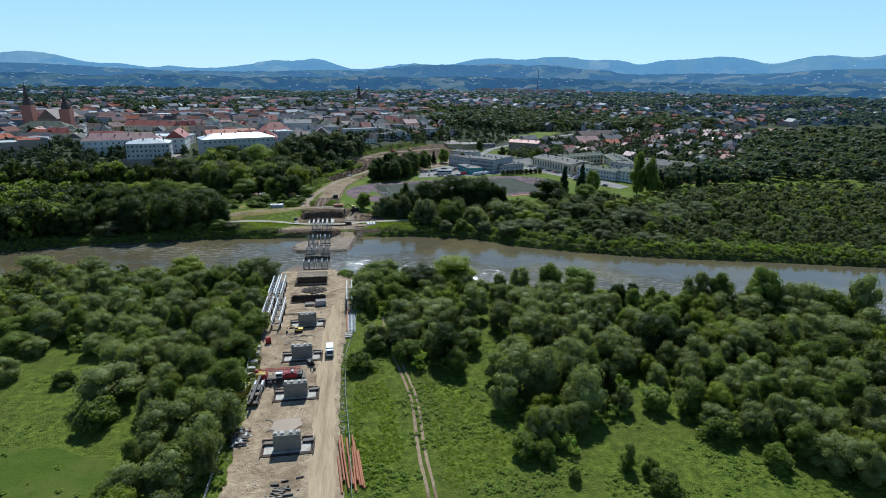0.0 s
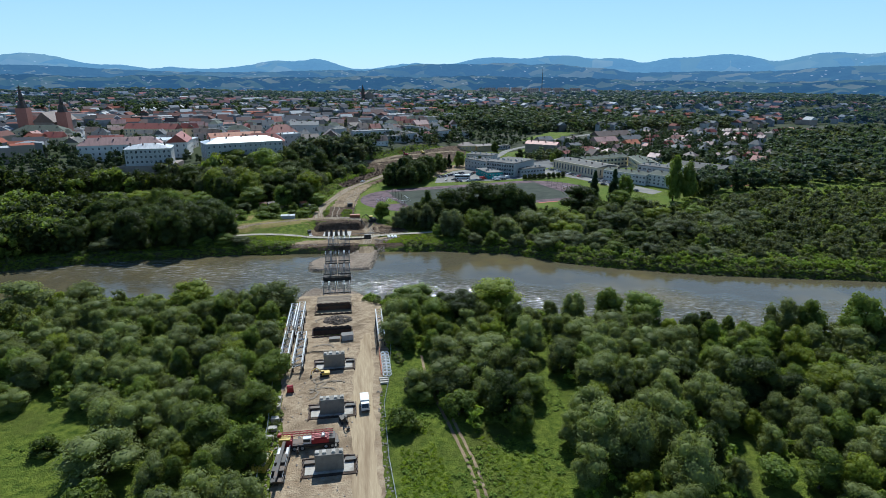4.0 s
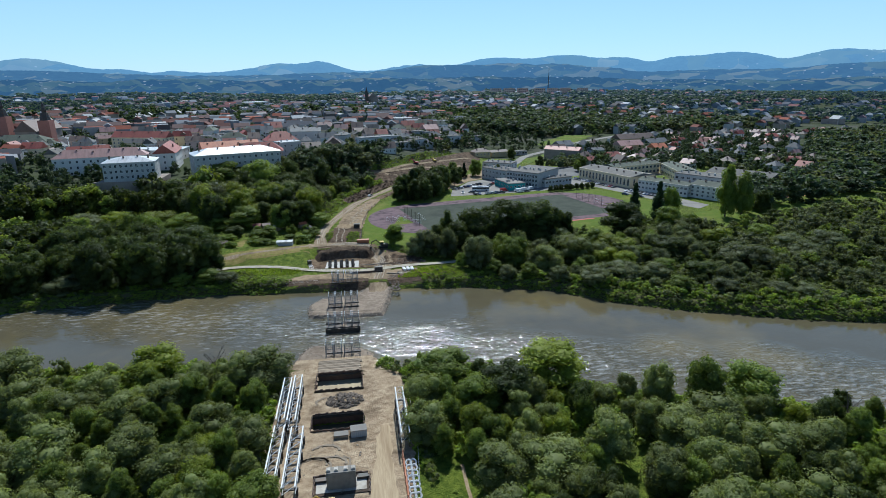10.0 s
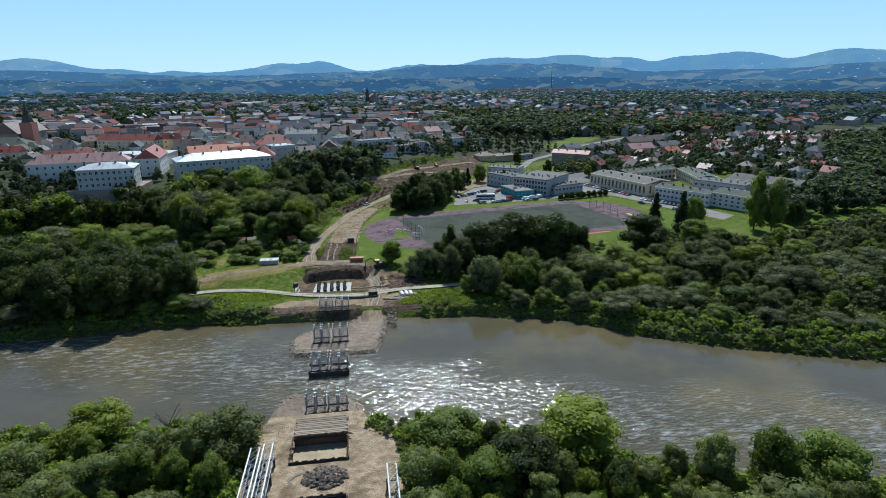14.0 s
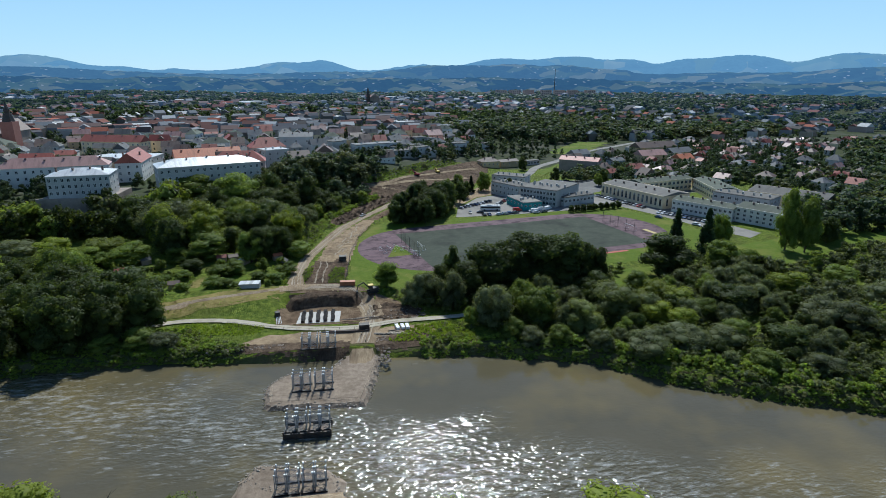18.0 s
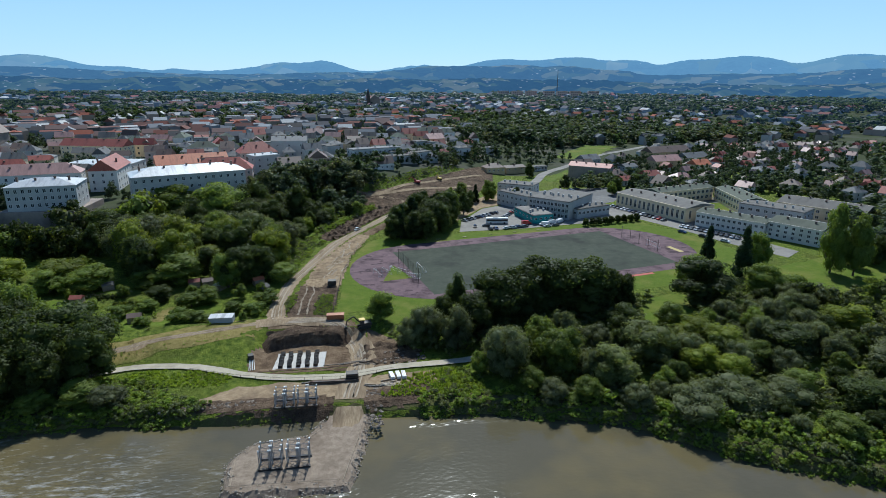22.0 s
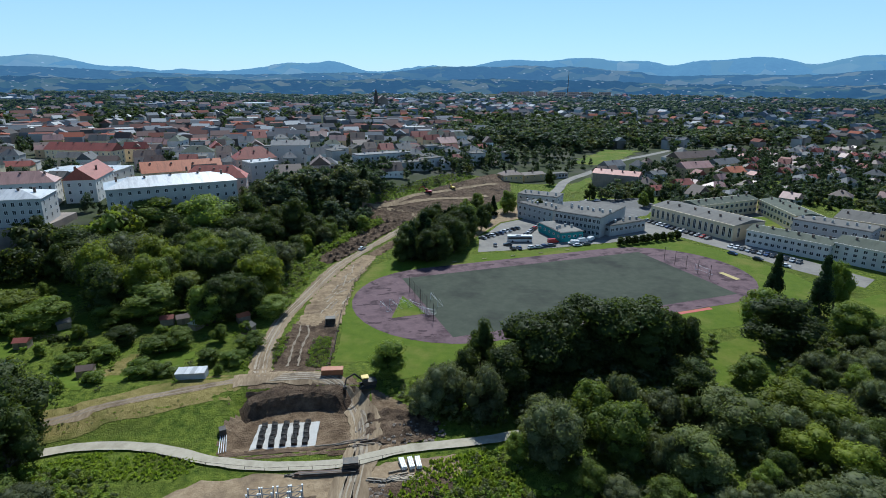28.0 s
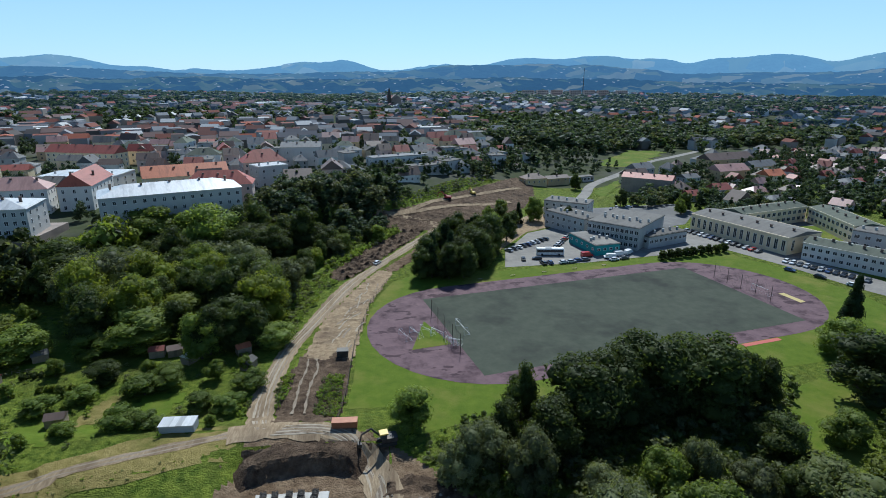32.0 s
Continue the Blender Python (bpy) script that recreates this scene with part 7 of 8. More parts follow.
def pier(y, label):
    """Concrete pier on a footing slab, with bearing blocks on top and shoring beside it."""
    e = thing("bridge_pier", pose(-3.75, y, 0.06), label, "bridge pier", "bridge piers")
    # flat dark slab; the trench's shade is put into its colour
    part("trench", Kit().box(-5.5, -2.3, -0.2, 5.4, 2.75, 0.17), DARKSOIL, e, "dark flat ring painted as the shaded trench round the footing")
    ft = Kit().box(-4.8, -1.6, -0.3, 4.7, 2.0, 0.24)
    part("footing", ft, FOOT, e, "pale concrete footing slab")
    k = Kit()
    w, d, h, b = 2.75, 0.95, 3.9, 0.14
    ring = [(-w + b, -d), (w - b, -d), (w, -d + b), (w, d - b), (w - b, d), (-w + b, d), (-w, d - b), (-w, -d + b)]
    k.slab(ring, 0.2, h - 0.15).slab([(x * 0.985, yy * 0.96) for x, yy in ring], h - 0.15, h)
    part("shaft", k, CONCRETE, e)
    for x in (-2.3, -0.9, 0.9, 2.3):
        part("bearing_block", Kit().box(x - .38, -.5, h, x + .38, .5, h + 0.28).box(x - .28, -.38, h + 0.28, x + .28, .38, h + 0.36), FOOT, e, "pale bearing block")
    r = random.Random(int(y * 10))
    for sx in (-1, 1):
        x0 = 5.3 * sx
        for i in range(8):
            yy = -2.7 + i * 0.72
            part("steel_sheet", Kit().box(x0 - 0.16 + 0.12 * (i % 2), yy, -0.4, x0 + 0.06 + 0.12 * (i % 2), yy + 0.72, 0.35 + r.uniform(0, .25)), RUST, e, "rusty sheet pile at the footing")
    for i in range(9):
        x = -5.6 + i * 1.18
        if abs(x) > 2.6:
            part("steel_sheet", Kit().box(x, 2.9 + 0.1 * (i % 2), -0.4, x + 1.18, 3.15 + 0.1 * (i % 2), 0.5 + r.uniform(0, .2)), RUST, e, "rusty sheet pile at the footing")
    for sx in (-1, 1):
        part("shutter_panel", Kit().box(sx * 4.0 - 1.1, 1.2, 0.2, sx * 4.0 + 1.1, 1.9, 0.75), DARKST, e, "dark shutter panel beside the shaft")
        part("shutter_panel", Kit().box(sx * 4.0 - 1.0, 1.95, 0.2, sx * 4.0 + 1.0, 2.5, 0.55), DARKST, e, "dark shutter panel beside the shaft")
    return e


for y, lab in ((-31.0, "grey concrete bridge pier on a pale footing"), (-10.3, "grey concrete bridge pier beside parked cranes"), (9.4, "grey concrete bridge pier beside the haul road"), (31.4, "grey concrete bridge pier near the stacked trusses")):
    pier(y, lab)


def pit(y0, y1, label):
    e = thing("pier_pit", pose(-5, (y0 + y1) / 2, 0), label, "excavation")
    L, W, d = 11.6, y1 - y0, 3.2
    for nm, n, put in (("sheet_wall", int(L / 0.6), lambda i: (-L / 2 + i * 0.6, W / 2 + 0.12 * (i % 2), 0)), ("sheet_wall", int(L / 0.6), lambda i: (-L / 2 + i * 0.6, -W / 2 - 0.12 * (i % 2), 0)),
                       ("sheet_wall", int(W / 0.6), lambda i: (-L / 2 - 0.12 * (i % 2), -W / 2 + i * 0.6, 1)), ("sheet_wall", int(W / 0.6), lambda i: (L / 2 + 0.12 * (i % 2), -W / 2 + i * 0.6, 1))):
        for i in range(n):
            x, y, v = put(i)
            k = Kit().box(x - (.06 if v else 0), y - (0 if v else .06), -d, x + (.06 if v else .62), y + (.62 if v else .06), 0.35 + 0.12 * ((i * 7) % 3))
            part("steel_sheet", k, RUST, e, "rusty interlocking sheet pile")
    part("waler", Kit().box(-L / 2, W / 2 - .35, -0.6, L / 2, W / 2 - .1, -0.2).box(-L / 2, -W / 2 + .1, -0.6, L / 2, -W / 2 + .35, -0.2), DARKST, e, "dark steel waling beam")
    part("pit_floor", Kit().box(-L / 2, -W / 2, -3.4, L / 2, W / 2, -2.1 if W > 8 else -2.9), mat("yellow_pit_mud", (0.33, 0.255, 0.135), (0.43, 0.34, 0.195), 0.5, 0.7, 0.03, (0.27, 0.20, 0.11), 0.2) if W > 8 else DARKSOIL, e, "sandy floor of the pit")
    return e


pit(49.8, 56.2, "dark sheet-piled pit for the next pier")
pit(66.8, 75.4, "wide sheet-piled pit with a yellowish muddy floor")
BOARD = mat("weathered_boards", (0.23, 0.175, 0.12), (0.37, 0.30, 0.215), 1.6, 0.9, 0.1, (0.17, 0.125, 0.085), 0.3, rand=0.25, stretch=(0.3, 3, 1))
deck = thing("timber_deck", pose(-5, 75.9, 0.12), "weathered plank deck behind the sheet-piled pit", "deck")
rd_ = random.Random(61)
for i in range(14):
    part("plank", Kit().box(-5.7 + rd_.uniform(-.3, .3), i * 0.46, 0, 5.6 + rd_.uniform(-.4, .4), i * 0.46 + 0.41, 0.14 + 0.05 * (i % 3)), BOARD, deck)


def support(name, x, y, z, towers, label, base=None, h=3.9):
    """Temporary steel support: towers of four posts with lattice bracing and white heads."""
    e = thing(name, pose(x, y, z), label, "scaffold tower", "temporary supports")
    for tx in towers:
        xs, ys = (tx - 1.0, tx + 1.0), (-1.6, 0, 1.6)
        for px in xs:
            for py in ys:
                post = part("post", Kit().rod((px, py, 0), (px, py, h), 0.085, 6), SCAFF, e)
                part("head", Kit().box(px - .15, py - .15, h, px + .15, py + .15, h + 0.3), WHITEST, post, "white post head")
        k = Kit()
        for px in xs:
            for a, b in ((-1.6, 0), (0, 1.6)):
                for i in range(3):
                    z0, z1 = h * i / 3, h * (i + 1) / 3
                    k.rod((px, a, z0), (px, b, z1), 0.045, 4).rod((px, b, z0), (px, a, z1), 0.045, 4)
        tagged(part("brace", k, SCAFF, e, "thin steel lattice bracing"), kind="stuff")
        k = Kit()
        for py in ys:
            for i in range(3):
                z0, z1 = h * i / 3, h * (i + 1) / 3
                k.rod((xs[0], py, z0), (xs[1], py, z1), 0.045, 4).rod((xs[0], py, z1), (xs[1], py, z1), 0.05, 4)
        tagged(part("brace", k, SCAFF, e, "thin steel lattice bracing"), kind="stuff")
        for yy in (-1.75, 1.75):
            part("ledger", Kit().box(xs[0] - .3, yy - .25, 0.0, xs[1] + .3, yy + .25, 0.35), DARKST, e, "dark steel base beam")
    if base:
        part("pontoon", Kit().box(-base, -2.6, -2.4, base, -1.9, 0.1).box(-base, 1.9, -2.4, base, 2.6, 0.1).box(-base, -1.9, -0.5, base, 1.9, -0.2), DARKST, e, "black steel base frame in the water")
        part("deck", Kit().box(-1.1, -1.9, -0.2, 1.1, 1.9, 0.05), TIMBER, e, "timber deck")
        for i in range(7):
            xx = -base + i * base / 3
            part("pile", Kit().rod((xx, -2.25, -5), (xx, -2.25, 0.5), 0.22, 7).rod((xx, 2.25, -5), (xx, 2.25, 0.5), 0.22, 7), DARKST, e)
    return e


support("support_tower", -4.5, 88.5, -1.7, (-3.6, -1.2, 1.6, 4.0), "steel support towers on the gravel spit", h=4.4)
support("support_tower", -4.6, 108.2, -1.2, (-3.6, -1.2, 1.6, 4.0), "steel support towers on black piles in the river", 5.2)
support("support_tower", -4.9, 126.4, -1.7, (-3.8, -1.4, 1.8, 4.2), "steel support towers on the gravel bank", h=4.4)
support("support_tower", -4.5, 146.4, 0.05, (-3.6, -1.2, 1.6, 4.0), "steel support towers on the river bank", h=3.7)


def truss(x, y0, y1, z, w, h, label, mt=STEEL):
    """Box truss of four tubes with diagonals, lying on trestles."""
    e = thing("steel_truss", pose(x, y0, z), label, "steel truss", "stacked trusses")
    L = y1 - y0
    for sx in (-w / 2, w / 2):
        for zz in (0, h):
            part("chord", Kit().rod((sx, 0, zz), (sx, L, zz), 0.15 if zz else 0.10, 7), WHITEST if zz else SCAFF, e)
    n = max(2, int(L / 2.4))
    for sx in (-w / 2, w / 2):
        k = Kit()
        for i in range(n):
            a, b = L * i / n, L * (i + 1) / n
            k.rod((sx, a, 0 if i % 2 else h), (sx, b, h if i % 2 else 0), 0.05, 5).rod((sx, b, 0), (sx, b, h), 0.045, 5)
        tagged(part("lattice", k, mt, e), kind="stuff")
    k = Kit()
    for i in range(n):
        a, b = L * i / n, L * (i + 1) / n
        k.rod((-w / 2, a, h), (w / 2, b, h), 0.045, 5).rod((-w / 2, b, h), (w / 2, b, h), 0.045, 5).rod((-w / 2, a, 0), (w / 2, b, 0), 0.06, 5)
    tagged(part("lattice", k, mt, e), kind="stuff")
    for i in range(4):
        yy = L * (i + 0.3) / 3.6
        part("trestle", Kit().box(-w / 2 - .3, yy - .2, -z + 0.05, -w / 2 + .1, yy + .2, -0.1).box(w / 2 - .1, yy - .2, -z + 0.05, w / 2 + .3, yy + .2, -0.1).box(-w / 2 - .4, yy - .25, -0.35, w / 2 + .4, yy + .25, -0.1), DARKST, e, "dark timber trestle")
    return e


truss(-17.0, 49.5, 67, 2.0, 1.7, 2.4, "long galvanised lattice truss on trestles")
truss(-14.6, 48.5, 68, 2.0, 1.7, 2.4, "long galvanised lattice truss on trestles")
truss(-17.0, 29.5, 48.5, 1.9, 2.0, 1.5, "white tubular girder pair on trestles")
truss(-13.2, 28.5, 47.5, 1.9, 2.4, 1.5, "white tubular girder pair on trestles")
truss(9.3, 40, 58, 2.2, 1.7, 2.4, "lattice truss along the site edge")


def wheel(parent, x, y, r, w, rim=True):
    t = part("wheel", Kit().rod((x - w / 2, y, r), (x + w / 2, y, r), r, 12), BLACK, parent, "black tyre")
    if rim:
        part("rim", Kit().rod((x - w / 2 - .02, y, r), (x + w / 2 + .02, y, r), r * 0.55, 8), STEEL, t)
    return t


# parked light truck, its nose away from the river
t = thing("light_truck", pose(3.7, 10.4, 0.12, 0, 0, 182), "small white box truck on the haul road", "truck")
part("chassis", Kit().box(-.45, -2.4, .45, .45, 2.3, .7), DARKST, t)
cab = part("cab", Kit().add([(sx * .92, y, z) for sx in (-1, 1) for y, z in ((.9, .5), (2.5, .5), (2.5, 1.2), (1.9, 2.1), (.9, 2.15))], [(4, 3, 2, 1, 0), (5, 6, 7, 8, 9), (0, 1, 6, 5), (1, 2, 7, 6), (2, 3, 8, 7), (3, 4, 9, 8), (4, 0, 5, 9)]), WHITEST, t)
part("windscreen", Kit().add([(-.8, 2.46, 1.3), (.8, 2.46, 1.3), (.74, 1.97, 2.05), (-.74, 1.97, 2.05)], [(0, 1, 2, 3)]), GLASS_D, cab)
part("bumper", Kit().box(-.9, 2.5, .4, .9, 2.62, .7), DARKST, cab)
for sx in (-1, 1):
    part("side_window", Kit().box(sx * .93 - .01, 1.05, 1.3, sx * .93 + .01, 1.85, 1.95), GLASS_D, cab)
    part("mirror", Kit().box(sx * 1.08 - .1, 2.0, 1.4, sx * 1.08 + .1, 2.06, 1.75), BLACK, cab)
part("cargo_box", Kit().box(-1.0, -2.5, .7, 1.0, .85, 2.35).box(-.97, -2.47, 2.35, .97, .82, 2.42), WHITEST, t)
part("tail_lift", Kit().box(-.95, -2.6, .5, .95, -2.5, 1.0), DARKST, t)
for x in (-.85, .85):
    for y in (-1.5, 1.7):
        wheel(t, x, y, .4, .28)

# red mobile crane
t = thing("mobile_crane", pose(-7.4, -2.6, 0.1, 0, 0, 90), "red mobile crane with its lattice boom laid flat", "crane")
part("carrier", Kit().box(-1.25, -5.2, .75, 1.25, 5.0, 1.25).box(-.5, -5.4, .5, .5, 5.2, .75), DARKST, t, "dark crane carrier")
cab = part("cab", Kit().add([(sx * 1.2, y, z) for sx in (-1, 1) for y, z in ((4.1, 1.1), (5.9, 1.1), (5.9, 1.7), (5.5, 2.5), (4.1, 2.55))], [(4, 3, 2, 1, 0), (5, 6, 7, 8, 9), (0, 1, 6, 5), (1, 2, 7, 6), (2, 3, 8, 7), (3, 4, 9, 8), (4, 0, 5, 9)]), RED, t)
part("windscreen", Kit().add([(-1.05, 5.93, 1.78), (1.05, 5.93, 1.78), (1.0, 5.57, 2.42), (-1.0, 5.57, 2.42)], [(0, 1, 2, 3)]), GLASS_D, cab)
up = part("upper_body", Kit().box(-1.15, -3.4, 1.35, 1.15, 0.2, 2.3).box(-1.0, -3.0, 2.3, -.2, -.4, 2.6), RED, t)
part("counterweight", Kit().box(-1.2, -4.6, 1.4, 1.2, -3.4, 2.35), DARKST, up, "dark counterweight")
part("winch_drum", Kit().rod((-.8, -2.2, 2.75), (.2, -2.2, 2.75), .38, 10), STEEL, up, "pale winch drum")
oc = part("operator_cab", Kit().box(-1.25, 0.3, 1.5, -.3, 1.8, 2.75).box(-1.3, .2, 2.75, -.25, 1.9, 2.85), WHITEST, up, "white operator's cab")
part("cab_glass", Kit().box(-1.27, .4, 1.95, -.28, 1.83, 2.6), GLASS_D, oc)
lat = Kit()
for sx in (.05, .75):
    for zz in (2.75, 3.35):
        lat.rod((sx, -4.2, zz), (sx, 6.4, zz), .07, 5)
for i in range(13):
    y0, y1 = -4.2 + i * .815, -4.2 + (i + 1) * .815
    for sx in (.05, .75):
        lat.rod((sx, y0, 2.75 if i % 2 else 3.35), (sx, y1, 3.35 if i % 2 else 2.75), .045, 4)
    lat.rod((.05, y0, 3.35), (.75, y1, 3.35), .045, 4).rod((.05, y1, 3.35), (.75, y1, 3.35), .045, 4)
b = part("boom", lat, RED, t, "long red lattice boom")
part("boom_head", Kit().box(0, 6.3, 2.7, .8, 6.9, 3.4).rod((.1, 6.9, 2.95), (.7, 6.9, 2.95), .25, 8), RED, b)
part("boom_rest", Kit().box(.2, 4.6, 1.25, .6, 4.9, 2.7), DARKST, t)
for y in (-4.7, 3.0):
    part("outrigger", Kit().box(-2.3, y - .18, .8, 2.3, y + .18, 1.1).box(-2.4, y - .3, .05, -2.0, y + .3, .8).box(2.0, y - .3, .05, 2.4, y + .3, .8), DARKST, t)
for x in (-1.1, 1.1):
    for y in (-4.0, -2.7, 2.1, 3.7):
        wheel(t, x, y, .6, .4)
# second crane truck, dark with a yellow cab roof, its jib folded along the deck
t = thing("crane_truck", pose(-13.2, -8.2, 0.1, 0, 0, -3), "dark crane truck with a yellow cab and pale deck boxes", "crane truck")
part("chassis", Kit().box(-1.2, -6.0, .75, 1.2, 4.5, 1.15).box(-.4, -6.2, .5, .4, 6.2, .75), DARKST, t)
cab = part("cab", Kit().box(-1.2, 4.5, .8, 1.2, 6.5, 2.5).box(-1.1, 4.6, 2.5, 1.1, 6.2, 2.8), YELLOW, t, "yellow driver's cab")
part("windscreen", Kit().box(-1.05, 6.48, 1.6, 1.05, 6.54, 2.35), GLASS_D, cab)
part("jib", Kit().box(-.3, -6.8, 2.3, .3, 4.2, 2.75).box(-.2, -7.8, 2.35, .2, -6.8, 2.7), DARKST, t, "dark folded jib")
part("turntable", Kit().rod((0, -.4, 1.15), (0, -.4, 1.6), 1.0, 12).box(-1.0, -1.8, 1.6, 1.0, .8, 2.3), DARKST, t)
part("counterweight", Kit().box(-1.2, -4.0, 1.15, 1.2, -2.6, 2.1), DARKST, t)
for x in (-.85, .85):
    part("deck_box", Kit().box(x - .3, 1.4, 1.15, x + .3, 3.6, 1.75), WHITEST, t, "pale tool box on the deck")
    part("rail", Kit().rod((x * 1.3, -5.8, 1.9), (x * 1.3, 4.2, 1.9), .05, 5).rod((x * 1.3, -5.8, 1.15), (x * 1.3, -5.8, 1.9), .04, 4).rod((x * 1.3, 4.2, 1.15), (x * 1.3, 4.2, 1.9), .04, 4), STEEL, t)
for x in (-1.1, 1.1):
    for y in (-5.2, -3.9, 2.2, 5.4):
        wheel(t, x, y, .55, .4)
t = thing("skip", pose(-16.9, -7.5, 0.1, 0, 0, -12), "pale yellow steel skip at the site edge", "skip")
part("body", Kit().box(-1.2, -2.4, .2, 1.2, 2.4, .35).box(-1.3, -2.4, .3, -1.15, 2.4, 1.7).box(1.15, -2.4, .3, 1.3, 2.4, 1.7).box(-1.3, -2.45, .3, 1.3, -2.3, 1.7).box(-1.3, 2.3, .3, 1.3, 2.45, 1.7), YELLOW, t)
part("load", Kit().box(-1.1, -2.2, .35, 1.1, 2.2, 1.45), PATH_M, t, "pale sandy load")
t = thing("fuel_tank", pose(-14.2, 19.9, 0.1, 0, 0, 8), "small red fuel tank on skids", "tank")
part("tank", Kit().box(-.75, -.6, .2, .75, .6, 1.5).rod((-.75, 0, 1.35), (.75, 0, 1.35), .5, 10), RED, t)
part("skid", Kit().box(-.8, -.6, 0, .8, -.4, .2).box(-.8, .4, 0, .8, .6, .2), DARKST, t)
# small machines
def digger(x, y, ang, body, label, s=1.0, name="excavator"):
    t = thing(name, pose(x, y, float(ground_at(x, y)) + 0.1, 0, 0, ang) @ Matrix.Scale(s, 4), label, "excavator")
    for sx in (-1, 1):
        part("track", Kit().box(sx * 1.0 - .28, -1.6, .1, sx * 1.0 + .28, 1.6, .85).rod((sx * 1.0 - .28, -1.6, .47), (sx * 1.0 + .28, -1.6, .47), .38, 8).rod((sx * 1.0 - .28, 1.6, .47), (sx * 1.0 + .28, 1.6, .47), .38, 8), BLACK, t, "black crawler track")
    u = part("upper_body", Kit().box(-1.2, -1.9, .95, 1.2, 1.1, 1.9).box(-1.1, -2.2, 1.0, 1.1, -1.9, 1.8), body, t)
    c = part("cab", Kit().box(-1.15, .1, 1.9, -.2, 1.5, 2.9), body, t)
    part("cab_glass", Kit().box(-1.17, .2, 2.05, -.18, 1.53, 2.75), GLASS_D, c)
    part("boom", Kit().rod((.2, 1.0, 1.6), (.2, 3.2, 4.0), .22, 6).rod((.2, 3.2, 4.0), (.2, 5.2, 3.0), .2, 6), body, t)
    part("stick", Kit().rod((.2, 5.2, 3.1), (.2, 5.7, 1.0), .16, 6), body, t)
    part("bucket", Kit().box(-.35, 5.3, .25, .75, 6.1, 1.0), DARKST, t)
    return t


d_ = digger(12.5, 186.5, 100, DARKST, "dark excavator with a yellow cab roof by the pit")
part("cab_roof", Kit().box(-1.25, -.2, 2.9, .6, 1.6, 3.15), YELLOW, d_, "yellow cab roof")
digger(-1.2, 5.2, 200, DARKST, "small dark excavator beside a pier", 0.6)
digger(-6.2, 26.6, 95, YELLOW, "small yellow excavator near a pier footing", 0.6)
# excavator shape put where a dark red truck stands
digger(52, 410.5, 60, RED, "red excavator set in place of a dark red truck on the earthworks", 1.1)
digger(70, 426, 20, YELLOW, "excavator working on the earth bank", 1.0)


def container(x, y, ang, L, W, H, mt, label, name="site_container", lid=None):
    t = thing(name, pose(x, y, float(ground_at(x, y)) + 0.08, 0, 0, ang), label, "container")
    part("shell", Kit().box(0, 0, .1, L, W, H), mt, t)
    k = Kit()
    for i in range(int(L / 0.4)):
        k.box(i * 0.4 + .08, -.05, .25, i * 0.4 + .28, 0, H - .15)
    part("ribs", k, mt, t)
    part("door", Kit().box(-.05, .15, .2, 0, W - .15, H - .15), DARKST if mt is not DARKST else STEEL, t)
    part("roof", Kit().box(-.06, -.06, H, L + .06, W + .06, H + .12), lid or PAVED, t, "plain container top")
    return t


container(-2.0, 46.3, 4, 3.4, 2.2, 1.9, GREY_W, "grey site container on the soil")
container(-5.6, 46.5, 2, 3.0, 1.6, 1.2, TIMBER, "low brown tool crate on the soil", "tool_crate")
container(-0.6, 227, 0, 3.0, 2.2, 2.0, DARKST, "dark cabin with a white roof on the cleared strip")
container(0.8, 190.8, -2, 5.4, 2.0, 1.5, ORANGE, "rusty orange bin beside the road", "waste_bin", ORANGE)
t = thing("beam_pile", pose(4.5, 155.6, 0.1, 0, 0, -2), "pile of long dark beams beside the riverside path", "beam pile")
for i in range(7):
    part("beam", Kit().box(-6.5 + .5 * (i % 3), -.9 + .3 * (i % 5), .05 + .32 * (i // 5), 6.2 - .7 * (i % 2), -.66 + .3 * (i % 5), .35 + .32 * (i // 5)), DARKST if i % 2 else RUST, t)
t = thing("shutter_stack", pose(9.0, 156.6, 0.1, 0, 0, 2), "stack of dark shuttering frames beside the path", "formwork")
for i in range(6):
    part("frame", Kit().box(-1.5, -1.0, .1 + i * .3, 1.5, 1.0, .3 + i * .3).box(-1.6, -1.1, .3 + i * .3, -1.4, 1.1, .4 + i * .3), DARKST if i % 2 else RUST, t)

flat("puddle", ragged([(-8.2, -23.6), (-7.6, -20.5), (-4.5, -19.6), (-2, -20.3), (-1.4, -22.4), (-2.6, -24.6), (-6.5, -25)], 0.8, 0.25, 21), 0.24, mat("muddy_puddle", (0.34, 0.26, 0.185), (0.40, 0.31, 0.23), 0.5, 0.3, gloss=0.25), "shallow muddy puddle on the site", "puddle")
# pipes, timber, rubble and stacks
rp = random.Random(9)
for i in range(11):
    x, y = 7.6 + i * 0.42, -46 + rp.uniform(-2, 2) + (i % 3) * 1.5
    tagged(part("steel_pipe", Kit().rod((x, y, 0.25 + 0.3 * (i % 2)), (x - 0.9 + rp.uniform(-.4, .4), y + rp.uniform(10, 16), 0.25 + 0.3 * (i % 2)), 0.2, 8), ORANGE), "rusty orange steel pipe lying beside the haul road", "pipe", "pipe stack")
for i in range(16):
    x, y = -3.4 + rp.uniform(-2.6, 2.2), -44 + rp.uniform(-4.5, 3.5)
    tagged(part("timber_baulk", Kit().box(x, y, 0.08, x + rp.uniform(1.2, 2.4), y + 0.3, 0.4, rp.uniform(-30, 30)), DARKST if i % 3 else TIMBER), "loose dark timber baulk on the soil", "timber", "loose timbers")
